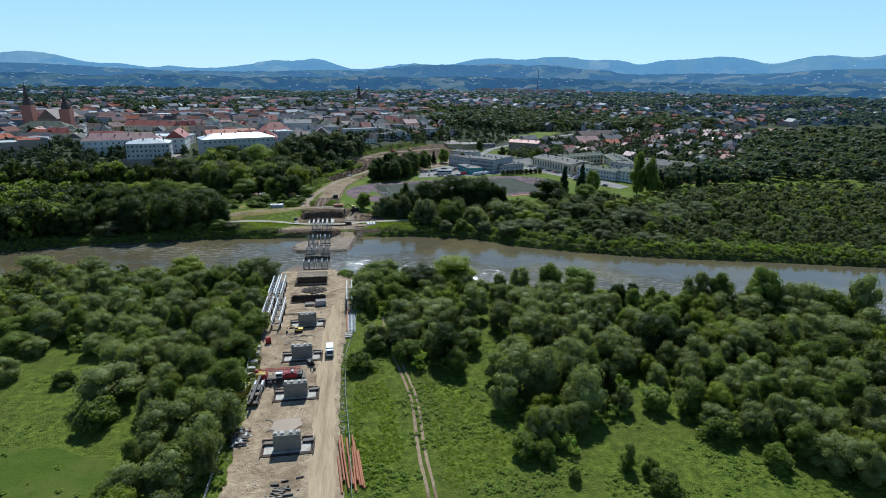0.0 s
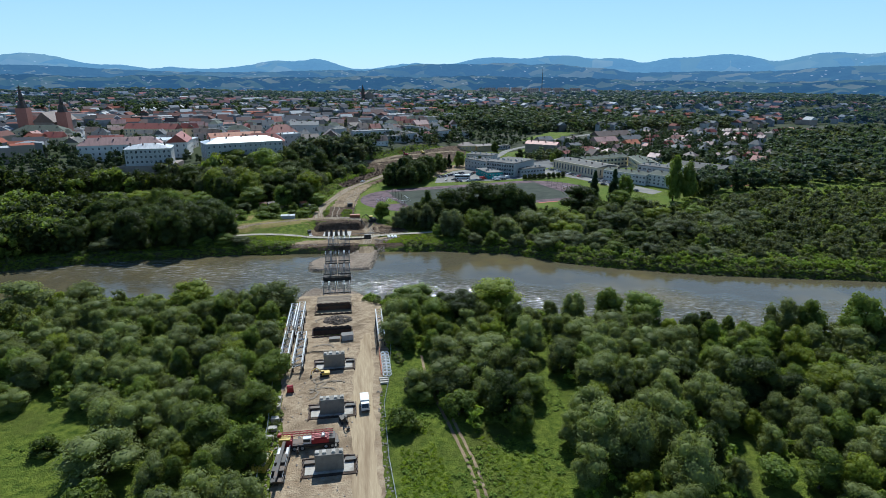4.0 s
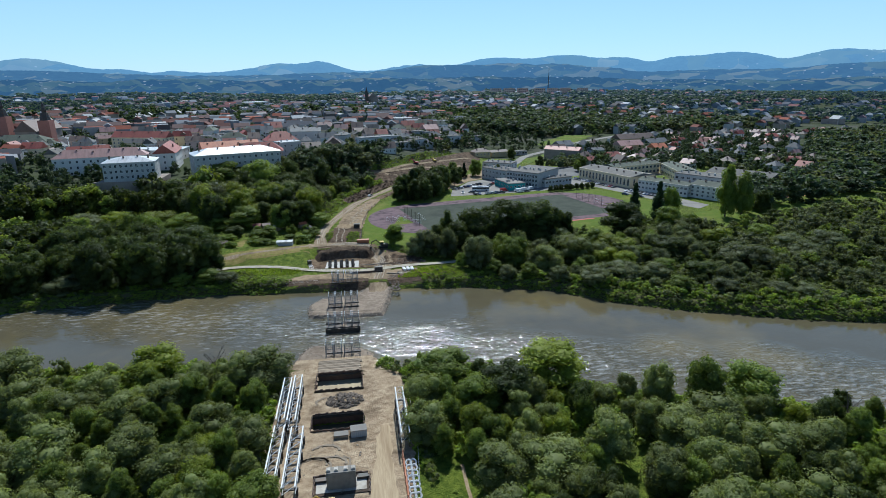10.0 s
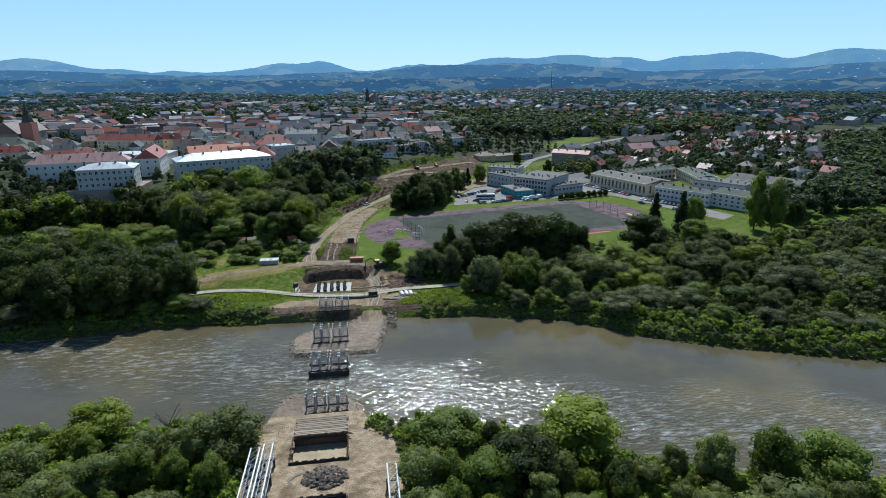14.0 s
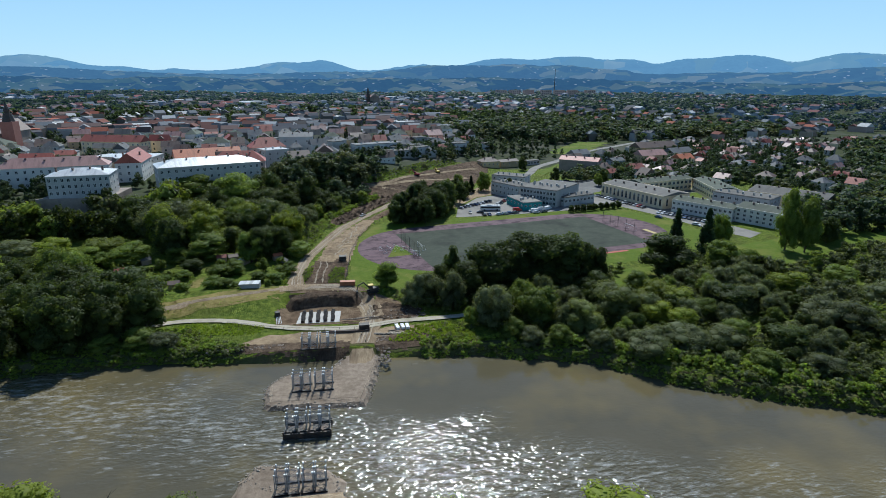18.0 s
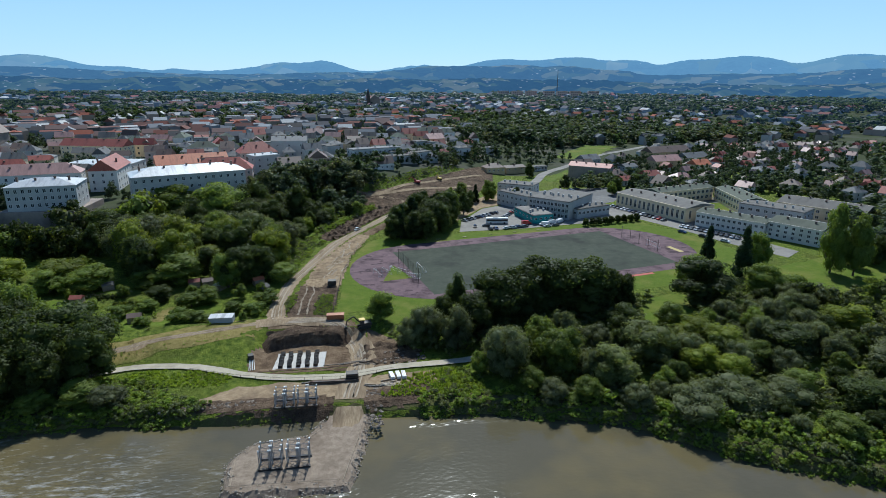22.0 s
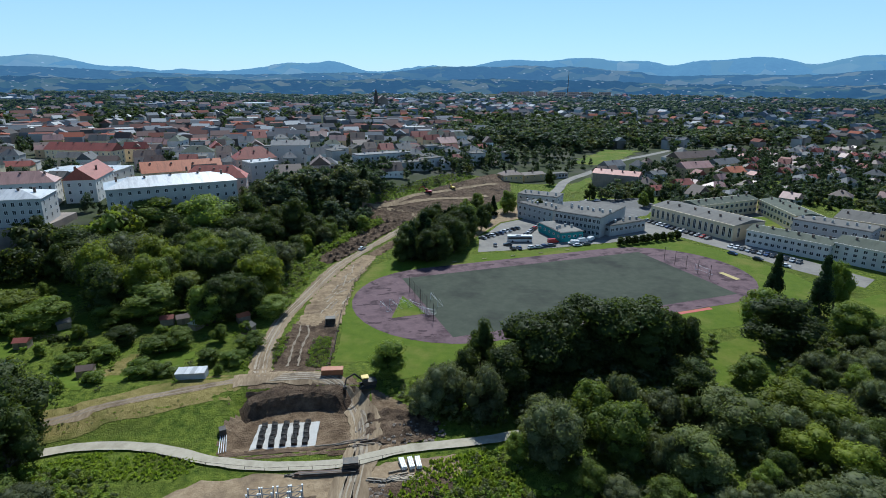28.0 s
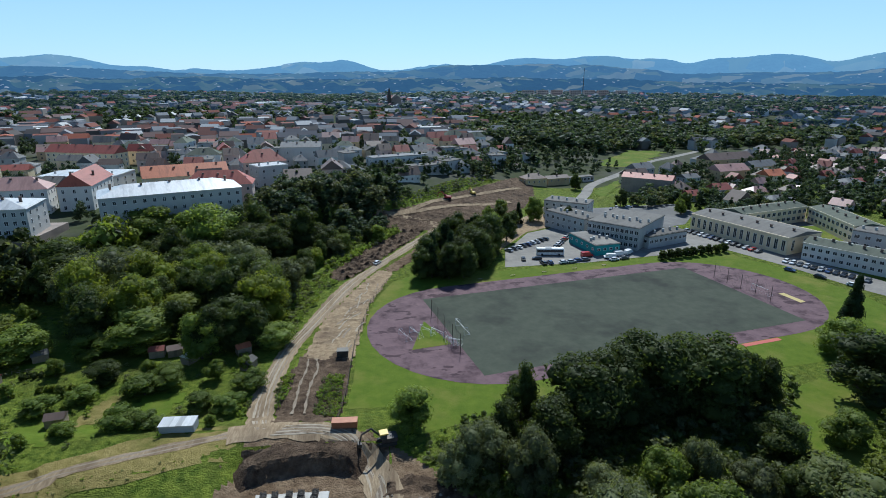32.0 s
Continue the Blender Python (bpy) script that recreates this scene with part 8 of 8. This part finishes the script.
for i in range(40):
    x, y = -15.6 + rp.uniform(0, 3.0), -29 + rp.uniform(0, 6.5)
    L = rp.uniform(1.2, 3.0)
    tagged(part("formwork_panel", Kit().box(x - L / 2, y - .25, 0.1 + .15 * (i % 5), x + L / 2, y + .25, 0.22 + .15 * (i % 5), rp.choice((90, 84, 4))), (RUST, DARKST, SCAFF)[i % 3]), "stacked formwork panel at the site edge", "formwork", "formwork stack")
for i in range(16):
    x, y = 9.4 + 0.95 * (i % 2), 24.6 + (i // 2) * 1.6
    vs = [(x + (0.6 + .17 * math.cos(v * 1.257)) * math.cos(u * .524), y + (0.6 + .17 * math.cos(v * 1.257)) * math.sin(u * .524), 0.42 + .3 * math.sin(u * .524) + .17 * math.sin(v * 1.257)) for u in range(12) for v in range(5)]
    k = Kit().add(vs, [(u * 5 + v, (u + 1) % 12 * 5 + v, (u + 1) % 12 * 5 + (v + 1) % 5, u * 5 + (v + 1) % 5) for u in range(12) for v in range(5)])
    tagged(part("hose_coil", k, WHITEST), "white coiled pipe lying in a row", "pipe coil", "coil row")
for i in range(10):
    y = 25 + i * 1.3
    tagged(part("steel_pipe", Kit().rod((8.4, y, 0.3 + .25 * (i % 2)), (8.6, y + 3, 0.3 + .25 * (i % 2)), 0.16, 7), ORANGE), "rusty orange pipe in the edge stack", "pipe", "pipe stack")
for i, (x, y, sx, sy, h) in enumerate(((8.9, 20.5, 2.2, .6, .5), (8.9, 21.6, 2.2, .6, .5), (8.8, 22.7, 2.2, .6, .5), (-16.4, 8, 1.8, 1.2, .9), (-16.5, 4.5, 1.8, 1.2, .8), (-16.6, 1, 1.6, 1.2, .9), (-16.2, 13, .8, 1.6, 1.0), (-16.3, 16, .8, 1.2, 1.2))):
    tagged(part("concrete_slab", Kit().box(x - sx / 2, y - sy / 2, .05, x + sx / 2, y + sy / 2, h), FOOT), "pale concrete slab stacked at the site edge", "slab", "edge slabs")
k = Kit()
for i in range(260):
    a, d = rp.uniform(0, 6.28), rp.random() ** 0.6
    k.rock(-3.5 + 4.4 * d * math.cos(a), 61.5 + 3.4 * d * math.sin(a), 0.1 + 1.3 * (1 - d), rp.uniform(.15, .5), rp)
tagged(part("spoil_heap", k, mat("broken_rubble", (0.085, 0.065, 0.05), (0.21, 0.165, 0.125), 1.2, 0.9, island=0.5)), "heap of dark broken rubble between the pits", "rubble", kind="stuff")
k = Kit()
for i in range(420):
    if i < 120:
        x, y = 7.2 + rp.uniform(-.4, .9), rp.uniform(-34, 18)
    elif i < 200:
        x, y = -15.2 + rp.uniform(-.9, .5), rp.uniform(-40, 26)
    else:
        x, y = rp.uniform(-13.5, 1), rp.uniform(-52, 48)
    k.rock(x, y, 0.08, rp.uniform(.08, .32), rp)
tagged(part("loose_stones", k, RUBBLE), "loose stones scattered over the site", "stones", kind="stuff")


def rim_rocks(poly, count, z, seed, label):
    r, k = random.Random(seed), Kit()
    segs = list(zip(poly, poly[1:] + poly[:1]))
    per = [math.hypot(b[0] - a[0], b[1] - a[1]) for a, b in segs]
    for i in range(count):
        a, b = r.choices(segs, per)[0]
        t, o = r.random(), r.gauss(0.9, 0.9)
        dx, dy = b[0] - a[0], b[1] - a[1]
        L = math.hypot(dx, dy)
        k.rock(a[0] + dx * t - dy / L * o, a[1] + dy * t + dx / L * o, z - 0.55 * max(o, 0), r.uniform(.1, .3), r)
    tagged(part("riprap", k, RUBBLE), label, "rocks", kind="stuff")


rim_rocks(ISLAND, 620, -1.65, 4, "rubble stones round the gravel bank")
rim_rocks(SPIT[1:6], 330, -1.65, 5, "rubble stones round the gravel spit")


# fences of thin posts and wire along both site edges
def fence(name, pts, gap, h, label, mt=DARKST, rails=(0.95, 0.5), level=None):
    e = thing(name, pose(0, 0, 0), label, "fence")
    for (x0, y0), (x1, y1) in zip(pts, pts[1:]):
        n = max(1, int(math.hypot(x1 - x0, y1 - y0) / gap))
        for i in range(n):
            x, y = x0 + (x1 - x0) * i / n, y0 + (y1 - y0) * i / n
            z = float(ground_at(x, y)) if level is None else level
            part("post", Kit().rod((x, y, z - .1), (x, y, z + h), 0.05, 5), mt, e)
        z0, z1 = (float(ground_at(x0, y0)), float(ground_at(x1, y1))) if level is None else (level, level)
        for f in rails:
            part("rail", Kit().rod((x0, y0, z0 + h * f), (x1, y1, z1 + h * f), 0.035, 4), mt, e)
    return e


fence("site_fence", [(9.5, -52), (9, -30), (8, -10), (8.2, 10), (10.5, 24), (12.2, 45), (11.8, 60)], 4, 1.3, "pale wire fence along the site edge", STEEL)
fence("site_fence", [(-17.2, -50), (-17.4, -20), (-17.6, 5), (-19, 25), (-20.8, 50), (-20.6, 66)], 4, 1.3, "pale wire fence along the woods", STEEL)
fence("field_fence", [(1.8, 193), (3, 210), (4, 236), (8.2, 266), (14, 286), (24, 297)], 3, 1.6, "dark mesh fence between lawn and earth strip", DARKST)
fence("path_fence", [(-34, 166), (-20, 160.6), (-8, 157.4), (6, 156.6), (20, 159.4)], 4, 1.1, "thin dark posts along the riverside path", DARKST, (0.95,))
fence("edging_pole", [(6.4, 119.6), (-14.6, 120.4), (-15.2, 128.6), (-11.5, 133.2), (-1, 134), (2.6, 138)], 2.5, 0.3, "low pale pole edging on the gravel bank", PLANKW, (0.9,), -1.7)
fence("edging_pole", [(7.4, 119.6), (10.4, 133), (11.2, 138)], 2.5, 0.3, "low pale pole edging on the gravel bank", PLANKW, (0.9,), -1.7)

# white foundation slab in the far pit with dark beds of reinforcement standing on it
tagged(part("foundation_slab", Kit().slab(ragged([(-12.9, 166.8), (1.0, 166.9), (1.3, 176.0), (-12.4, 176.3)], 1.5, 0.12, 8), -2.4, -1.45), mat("dusty_white_concrete", (0.42, 0.40, 0.37), (0.56, 0.54, 0.50), 0.7, 0.9, 0.01, (0.36, 0.34, 0.31), 0.3)), "white concrete foundation slab in the brown excavation", "foundation")
cage = Kit()
for a in np.linspace(-.5, .5, 5):
    cage.rod((a, -.85, .1), (a, .85, .1), .05, 4).rod((a, -.8, 0), (a, -.8, .75), .05, 4).rod((a, .8, 0), (a, .8, .75), .05, 4).rod((a, -.85, .7), (a, .85, .7), .05, 4).rod((a, 0, 0), (a, 0, .95), .05, 4)
for a in np.linspace(-.8, .8, 5):
    cage.rod((-.6, a, .35), (.6, a, .35), .05, 4).rod((-.6, a, .72), (.6, a, .72), .05, 4)
cage.box(-.62, -.75, 0, .62, .75, .3).box(-.5, -.6, .3, .5, .6, .62)
cage = cage.mesh("cage", DARKST)
for i in range(5):
    t = thing("rebar_bed", pose(-10.9 + i * 2.42, 167.5, -1.45, 0, 0, 1.5), "row of dark reinforcement cages on the white slab", "reinforcement", "reinforcement beds")
    for j in range(5):
        tagged(part("cage", cage, DARKST, t), kind="stuff").matrix_basis = pose(.12 * math.sin(i * 3 + j * 2), .8 + j * 1.78, 0, 0, 0, 4 * math.sin(j * 5 + i))
for i in range(8):
    x, y = 3.5 + i * 1.3 + rp.uniform(-.5, .5), 164.6 + rp.uniform(-.7, .7)
    tagged(part("log", Kit().rod((x - 2.2, y - .2, .35), (x + 2.2, y + rp.uniform(-.3, .5), .4), .16, 7), DARKST if i % 2 else TIMBER), "dark log lying before the excavation", "log", "logs by the pit")
for i in range(12):
    x, y = 17.5 + rp.uniform(-2.5, 3), 152.2 + rp.uniform(-1.0, 1.4)
    tagged(part("plank", Kit().box(x - 2, y - .1, .12 + .05 * (i % 4), x + 2, y + .1, .2 + .05 * (i % 4), rp.uniform(-12, 18)), PLANKW), "pale sawn plank lying on the bank", "plank", "loose planks")
for i, x in enumerate((19.6, 21.2, 22.6)):
    t = thing("beam_stack", pose(x, 154.5, 0.1, 0, 0, 100 - 3 * i), "stack of white wrapped beams on the bank", "beam stack", "beam stacks")
    for j in range(3):
        part("beam", Kit().box(0, -.5 + j * .36, .1, 3.2, -.2 + j * .36, .8), WHITEST, t)
    part("bearer", Kit().box(.4, -.6, 0, .6, .7, .1).box(2.5, -.6, 0, 2.7, .7, .1), TIMBER, t)
for i in range(14):
    x, y = (-2 + i * 0.55, 155.6 + rp.uniform(-.5, .5)) if i < 8 else (14.5 + rp.uniform(-1, 4), 152.6 + rp.uniform(-1, 2))
    tagged(part("timber_baulk", Kit().box(x - 2, y - .14, .1, x + 2, y + .14, .36, rp.uniform(-8, 8) if i < 8 else rp.uniform(-25, 30)), TIMBER if i % 2 else DARKST), "long timber baulk lying by the path", "timber", "bank timbers")
k = Kit()
for i in range(240):
    x, y = rp.choice(((rp.uniform(8, 30), rp.uniform(163, 172)), (rp.uniform(12.5, 16), rp.uniform(135, 152)), (rp.uniform(-36, -14), rp.uniform(146.6, 149))))
    k.rock(x, y, float(land(x, y)) + .1 if y > 160 else -0.6 if y < 146 else 0.0, rp.uniform(.15, .6), rp)
tagged(part("spoil_stones", k, mat("spoil_clods", (0.12, 0.095, 0.075), (0.27, 0.22, 0.17), 1.2, 0.95, island=0.4)), "dark clods and stones by the excavation", "spoil", kind="stuff")
t = thing("pump_unit", pose(-19.5, 172.5, float(ground_at(-19.5, 172.5)), 0, 0, 20), "pump with pale pipes beside the pit", "pump")
part("housing", Kit().box(-.7, -.9, 0, .7, .9, 1.6), DARKST, t)
for i in range(4):
    part("pipe", Kit().rod((-.6 + i * .4, -1, .3), (-1.8 + i * .5, -7, .3), .08, 6), WHITEST, t)

# ---- sports ground ----
def goal(x, y, ang, w, h, label, mt=WHITEST):
    t = thing("football_goal", pose(x, y, 0.1, 0, 0, ang), label, "goal", "goals")
    for sx in (0, w):
        part("post", Kit().rod((sx, 0, 0), (sx, 0, h), .07, 6), mt, t)
        part("stay", Kit().rod((sx, 0, h), (sx, 1.0, h), .04, 5).rod((sx, 1.0, h), (sx, 2.0, 0), .04, 5).rod((sx, 0, 0), (sx, 2.0, 0), .04, 5), mt, t)
    part("crossbar", Kit().rod((0, 0, h), (w, 0, h), .07, 6), mt, t)
    part("ground_bar", Kit().rod((0, 2.0, 0), (w, 2.0, 0), .04, 5), mt, t)
    return t


fa = math.degrees(math.atan2(24.1, 109.6))
goal(35.0, 245, fa - 90, 7.3, 2.44, "full-size white football goal on the pitch")
goal(148.5, 265.5, fa - 90, 7.3, 2.44, "full-size white football goal at the far end")
for i in range(4):
    goal(17.0 + i * 3.3, 240 + 1.2 * i - (3.5 if i == 3 else 0), fa - 80 + i * 6, 5.0, 2.0, "small white goal stored on the grass triangle")
for i in range(3):
    goal(30.5 + i * .7, 233.5 - i * .6, fa - 60 + i * 9, 3.0, 2.0, "small white training goal beside the track")


def ball_net(p0, p1, h, label):
    t = thing("ball_net", pose(0, 0, 0.1), label, "net", "ball nets")
    n = 5
    for i in range(n):
        x, y = p0[0] + (p1[0] - p0[0]) * i / (n - 1), p0[1] + (p1[1] - p0[1]) * i / (n - 1)
        part("post", Kit().rod((x, y, 0), (x, y, h), .09, 6), DARKST, t)
    k = Kit()
    for j in range(9):
        z = h * j / 8
        k.rod((*p0, z), (*p1, z), 0.018, 3)
    for j in range(41):
        f = j / 40
        x, y = p0[0] + (p1[0] - p0[0]) * f, p0[1] + (p1[1] - p0[1]) * f
        k.rod((x, y, 0), (x, y, h), 0.012, 3)
    part("mesh", k, DARKST, t, "dark netting")


ball_net(field(-58.5, 13), field(-58.5, -14), 6, "tall dark ball-stop net behind the goal")
ball_net(field(58.5, 14), field(58.5, -12), 6, "tall dark ball-stop net at the far end")
for i, u in enumerate(np.arange(-30, 40, 14)):
    x, y = field(u, 40.5)
    t = thing("bench", pose(x, y, 0.05, 0, 0, fa), "plain wooden bench beside the track", "bench", "benches")
    part("seat", Kit().box(-1, -.2, .42, 1, .2, .48), TIMBER, t)
    part("leg", Kit().box(-.8, -.15, 0, -.7, .15, .42), DARKST, t)
    part("leg", Kit().box(.7, -.15, 0, .8, .15, .42), DARKST, t)
# hedge of clipped trees along the yard
for i in range(9):
    x, y = 133 + i * 4.2, 303.5 + i * 1.05
    tree("maple", x, y, 4.6, 8000 + i, "clipped hedge trees", 1.25)


# ---- cars and bus ----
CARP = {}
for nm, c in (("white", (0.72, 0.72, 0.72)), ("silver", (0.42, 0.43, 0.45)), ("black", (0.02, 0.02, 0.023)), ("blue", (0.04, 0.07, 0.17)), ("red", (0.38, 0.03, 0.03)), ("grey", (0.12, 0.125, 0.13))):
    CARP[nm] = mat("car_paint_" + nm, c, tuple(v * 1.1 for v in c), 2, 0.25, gloss=0.6)


def car_proto(paint, van):
    t = thing("van" if van else "car", pose(0, 0, -70), "parked %s %s" % (paint, "delivery van in the school yard" if van else "car beside the school street"), "van" if van else "car", "parked cars")
    L, W, H = (5.2, 1.95, 2.2) if van else (4.3, 1.75, 1.45)
    prof = ([(-L / 2, .35), (-L / 2, H - .1), (-L / 2 + .2, H), (L / 2 - 1.5, H), (L / 2 - .7, 1.2), (L / 2, .95), (L / 2, .35)] if van else
            [(-L / 2, .35), (-L / 2, .85), (-L / 2 + .25, .95), (L / 2 - 1.0, .92), (L / 2 - .1, .75), (L / 2, .35)])
    n = len(prof)
    vs = [(x, -W / 2, z) for x, z in prof] + [(x, W / 2, z) for x, z in prof]
    part("body", Kit().add(vs, [tuple(range(n))[::-1], tuple(range(n, 2 * n))] + [(i, (i + 1) % n, n + (i + 1) % n, n + i) for i in range(n)]), CARP[paint], t)
    if not van:
        a = [(-1.9, -.78, .93), (1.15, -.78, .93), (1.15, .78, .93), (-1.9, .78, .93), (-1.45, -.62, 1.38), (.35, -.62, 1.38), (.35, .62, 1.38), (-1.45, .62, 1.38)]
        g = part("glasshouse", Kit().add(a, [(0, 1, 5, 4), (1, 2, 6, 5), (2, 3, 7, 6), (3, 0, 4, 7), (4, 5, 6, 7)]), GLASS_D, t)
        part("roof", Kit().box(-1.45, -.63, 1.38, .35, .63, 1.44), CARP[paint], g)
    else:
        part("windscreen", Kit().add([(1.12, -.8, 2.12), (1.12, .8, 2.12), (1.88, .85, 1.3), (1.88, -.85, 1.3)], [(0, 1, 2, 3)]), GLASS_D, t)
    wl = Kit().rod((0, -.11, 0), (0, .11, 0), .32, 10).mesh("wheel", BLACK)
    for x in (-L / 2 + .75, L / 2 - .8):
        for y in (-W / 2 + .08, W / 2 - .08):
            w = part("wheel", wl, None, t)
            w.location = (x, y, .32)
    return t


PROTO, FIRST = {(p, v): car_proto(p, v) for p, v in ((("white", False), ("silver", False), ("black", False), ("blue", False), ("red", False), ("grey", False), ("white", True), ("red", True)))}, set()


def car(p, x, y, ang, van=False):
    z = 0.07 if 60 < x < 215 else float(ground_at(x, y)) + 0.14
    if (p, van) not in FIRST:
        FIRST.add((p, van))
        PROTO[p, van].matrix_basis = pose(x, y, z, 0, 0, ang)
    else:
        copy_thing(PROTO[p, van], pose(x, y, z, 0, 0, ang))


for p, x, y, ang in (("black", 73, 309, 80), ("black", 79, 309, 170), ("black", 80, 302.5, 100), ("blue", 83, 303, 95), ("white", 89, 303, 20), ("silver", 92.5, 303.5, 15), ("blue", 96, 305, 12), ("grey", 99.5, 305.5, 12),
                     ("white", 112, 304.5, 10), ("grey", 117, 306, 12)):
    car(p, x, y, ang)
for i in range(9):
    car(("silver", "grey", "white", "black", "blue", "white", "silver", "black", "grey")[i], 69.5 + i * 2.7, 322 + i * 2.1 + (i % 2) * .4, 128 + 4 * (i % 3))
for i in range(7):
    car(("grey", "white", "silver", "black", "red", "silver", "grey")[i], 93 + i * 1.9, 326 + i * 2.9, 40 + 5 * (i % 2))
car("red", 102, 311, 8, True)
car("white", 111, 307.5, 172, True)
car("white", 117, 311, 10, True)
car("white", 122, 313, 40, True)
cols_ = ("silver", "black", "grey", "white", "silver", "blue", "black", "grey", "white", "black", "black", "silver", "red", "grey")
for i in range(14):
    car(cols_[i], 168.5 + i * 1.03, 348 - i * 2.95, 200)
for i in range(12):
    car(cols_[(i * 5 + 3) % 14], 184.5 + i * 1.35, 295 - i * 2.35, 212)
for p, x, y, ang in (("blue", 178, 284, -60), ("black", 184, 275, -60), ("white", 189.5, 265, -58), ("grey", 196, 250, 122), ("white", 10.5, 309.5, 62), ("red", 96, 470, 20), ("grey", 150, 400, 60), ("silver", 155, 404, 60), ("white", 163, 404, 10), ("black", 168, 406, 10)):
    car(p, x, y, ang)
t = thing("bus", pose(86.5, 315, 0.07, 0, 0, -6), "white coach with dark windows in the yard", "bus")
part("body", Kit().box(-6, -1.25, .35, 6, 1.25, 3.0).box(-5.9, -1.15, 3.0, 5.9, 1.15, 3.25), WHITEST, t)
part("window_band", Kit().box(-5.8, -1.28, 1.5, 5.7, 1.28, 2.6), GLASS_D, t, "dark window band")
part("windscreen", Kit().box(5.98, -1.1, 1.1, 6.03, 1.1, 2.7), GLASS_D, t)
part("roof_unit", Kit().box(-2, -.8, 3.25, .5, .8, 3.5), GREY_W, t)
for x in (-3.6, 4.0):
    for y in (-1.1, 1.1):
        part("wheel", Kit().rod((x, y - .16, .5), (x, y + .16, .5), .5, 12), BLACK, t)

# ---- allotments ----
def garden_shed(x, y, ang, L, W, H, wall, cover, label):
    t = thing("garden_shed", pose(x, y, float(ground_at(x, y)), 0, 0, ang), label, "shed", "garden sheds")
    part("wall", Kit().box(0, 0, 0, L, W, H), wall, t)
    part("roof", Kit().add([(-.2, -.2, H - .1), (L + .2, -.2, H - .1), (L + .2, W + .2, H - .1), (-.2, W + .2, H - .1), (-.2, W / 2, H + .9), (L + .2, W / 2, H + .9)], [(0, 1, 5, 4), (2, 3, 4, 5), (0, 4, 3), (1, 2, 5), (3, 2, 1, 0)]), cover, t)
    part("door", Kit().box(L / 2 - .4, -.04, 0, L / 2 + .4, 0, 1.9), TIMBER, t)


t = thing("greenhouse", pose(-35.5, 193.2, float(ground_at(-32, 194)), 0, 0, -1), "long shed with a pale sheet roof on the allotments", "shed")
part("wall", Kit().box(0, 0, 0, 7.2, 3.2, 1.9), GREY_W, t)
for i in range(6):
    part("roof_sheet", Kit().box(-.1 + i * 1.22, -.3, 1.9 + .02 * (i % 2), 1.1 + i * 1.22, 3.5, 2.0 + .02 * (i % 2)), R_WHITE, t)
tagged(drape("garden_bed", [(-58, 200), (-52, 201), (-51, 213), (-54, 213)], 1.0, 0.14, LEVEE, "dug garden bed", "bed"), "dug brown garden bed on the allotments", "garden bed", kind="structure")
for x, y, a_, L_, label in ((-80, 224, 12, 9, "long clipped garden hedge"), (-72, 217, 0, 14, "yellowish clipped garden hedge")):
    rh = random.Random(int(-x))
    e = thing("hedge", pose(x, y, float(ground_at(x, y)), 0, 0, a_), label + " on the allotments", "hedge")
    V, Q, T = crown(int(60 - x), 1.6, 2.2, 0.0, 9, 60, 0.22, "round", False)
    me = mesh_np("hedge_bush", V, Q, T, LEAF_Y if L_ > 10 else LEAF_D)
    for i in range(int(L_ / 1.4)):
        part("bush", me, None, e).matrix_basis = pose(i * 1.4, rh.uniform(-.2, .2), 0, 0, 0, rh.uniform(0, 360))
fence("garden_fence", [(-84, 226.5), (-71, 229.5)], 1.5, 1.1, "dark wooden garden fence", TIMBER)
for x, y, a_, cv, lab in ((-52, 232, 10, R_RED, "wooden garden shed with a red roof"), (-47, 232, 20, R_BROWN, "dark garden shed under trees"), (-40, 227, 60, R_WHITE, "garden shed with a pale metal roof"), (-88, 220, 0, R_RED, "small cabin with a red roof"),
                          (-85, 203, 5, R_PINK, "small cabin with a faded roof"), (-83, 197, 8, R_RED, "garden cabin with a red sheet roof"), (-28, 231, 30, R_ORANGE, "little shed with an orange roof"), (-62, 200, 10, R_BROWN, "brown garden shed among fruit trees"), (-82, 232, 30, R_GREY, "grey garden shed beside a hedge"), (-23, 222, 70, R_GREY, "little shed by the haul road")):
    garden_shed(x, y, a_, 3.8, 3.0, 2.2, TIMBER, cv, lab)
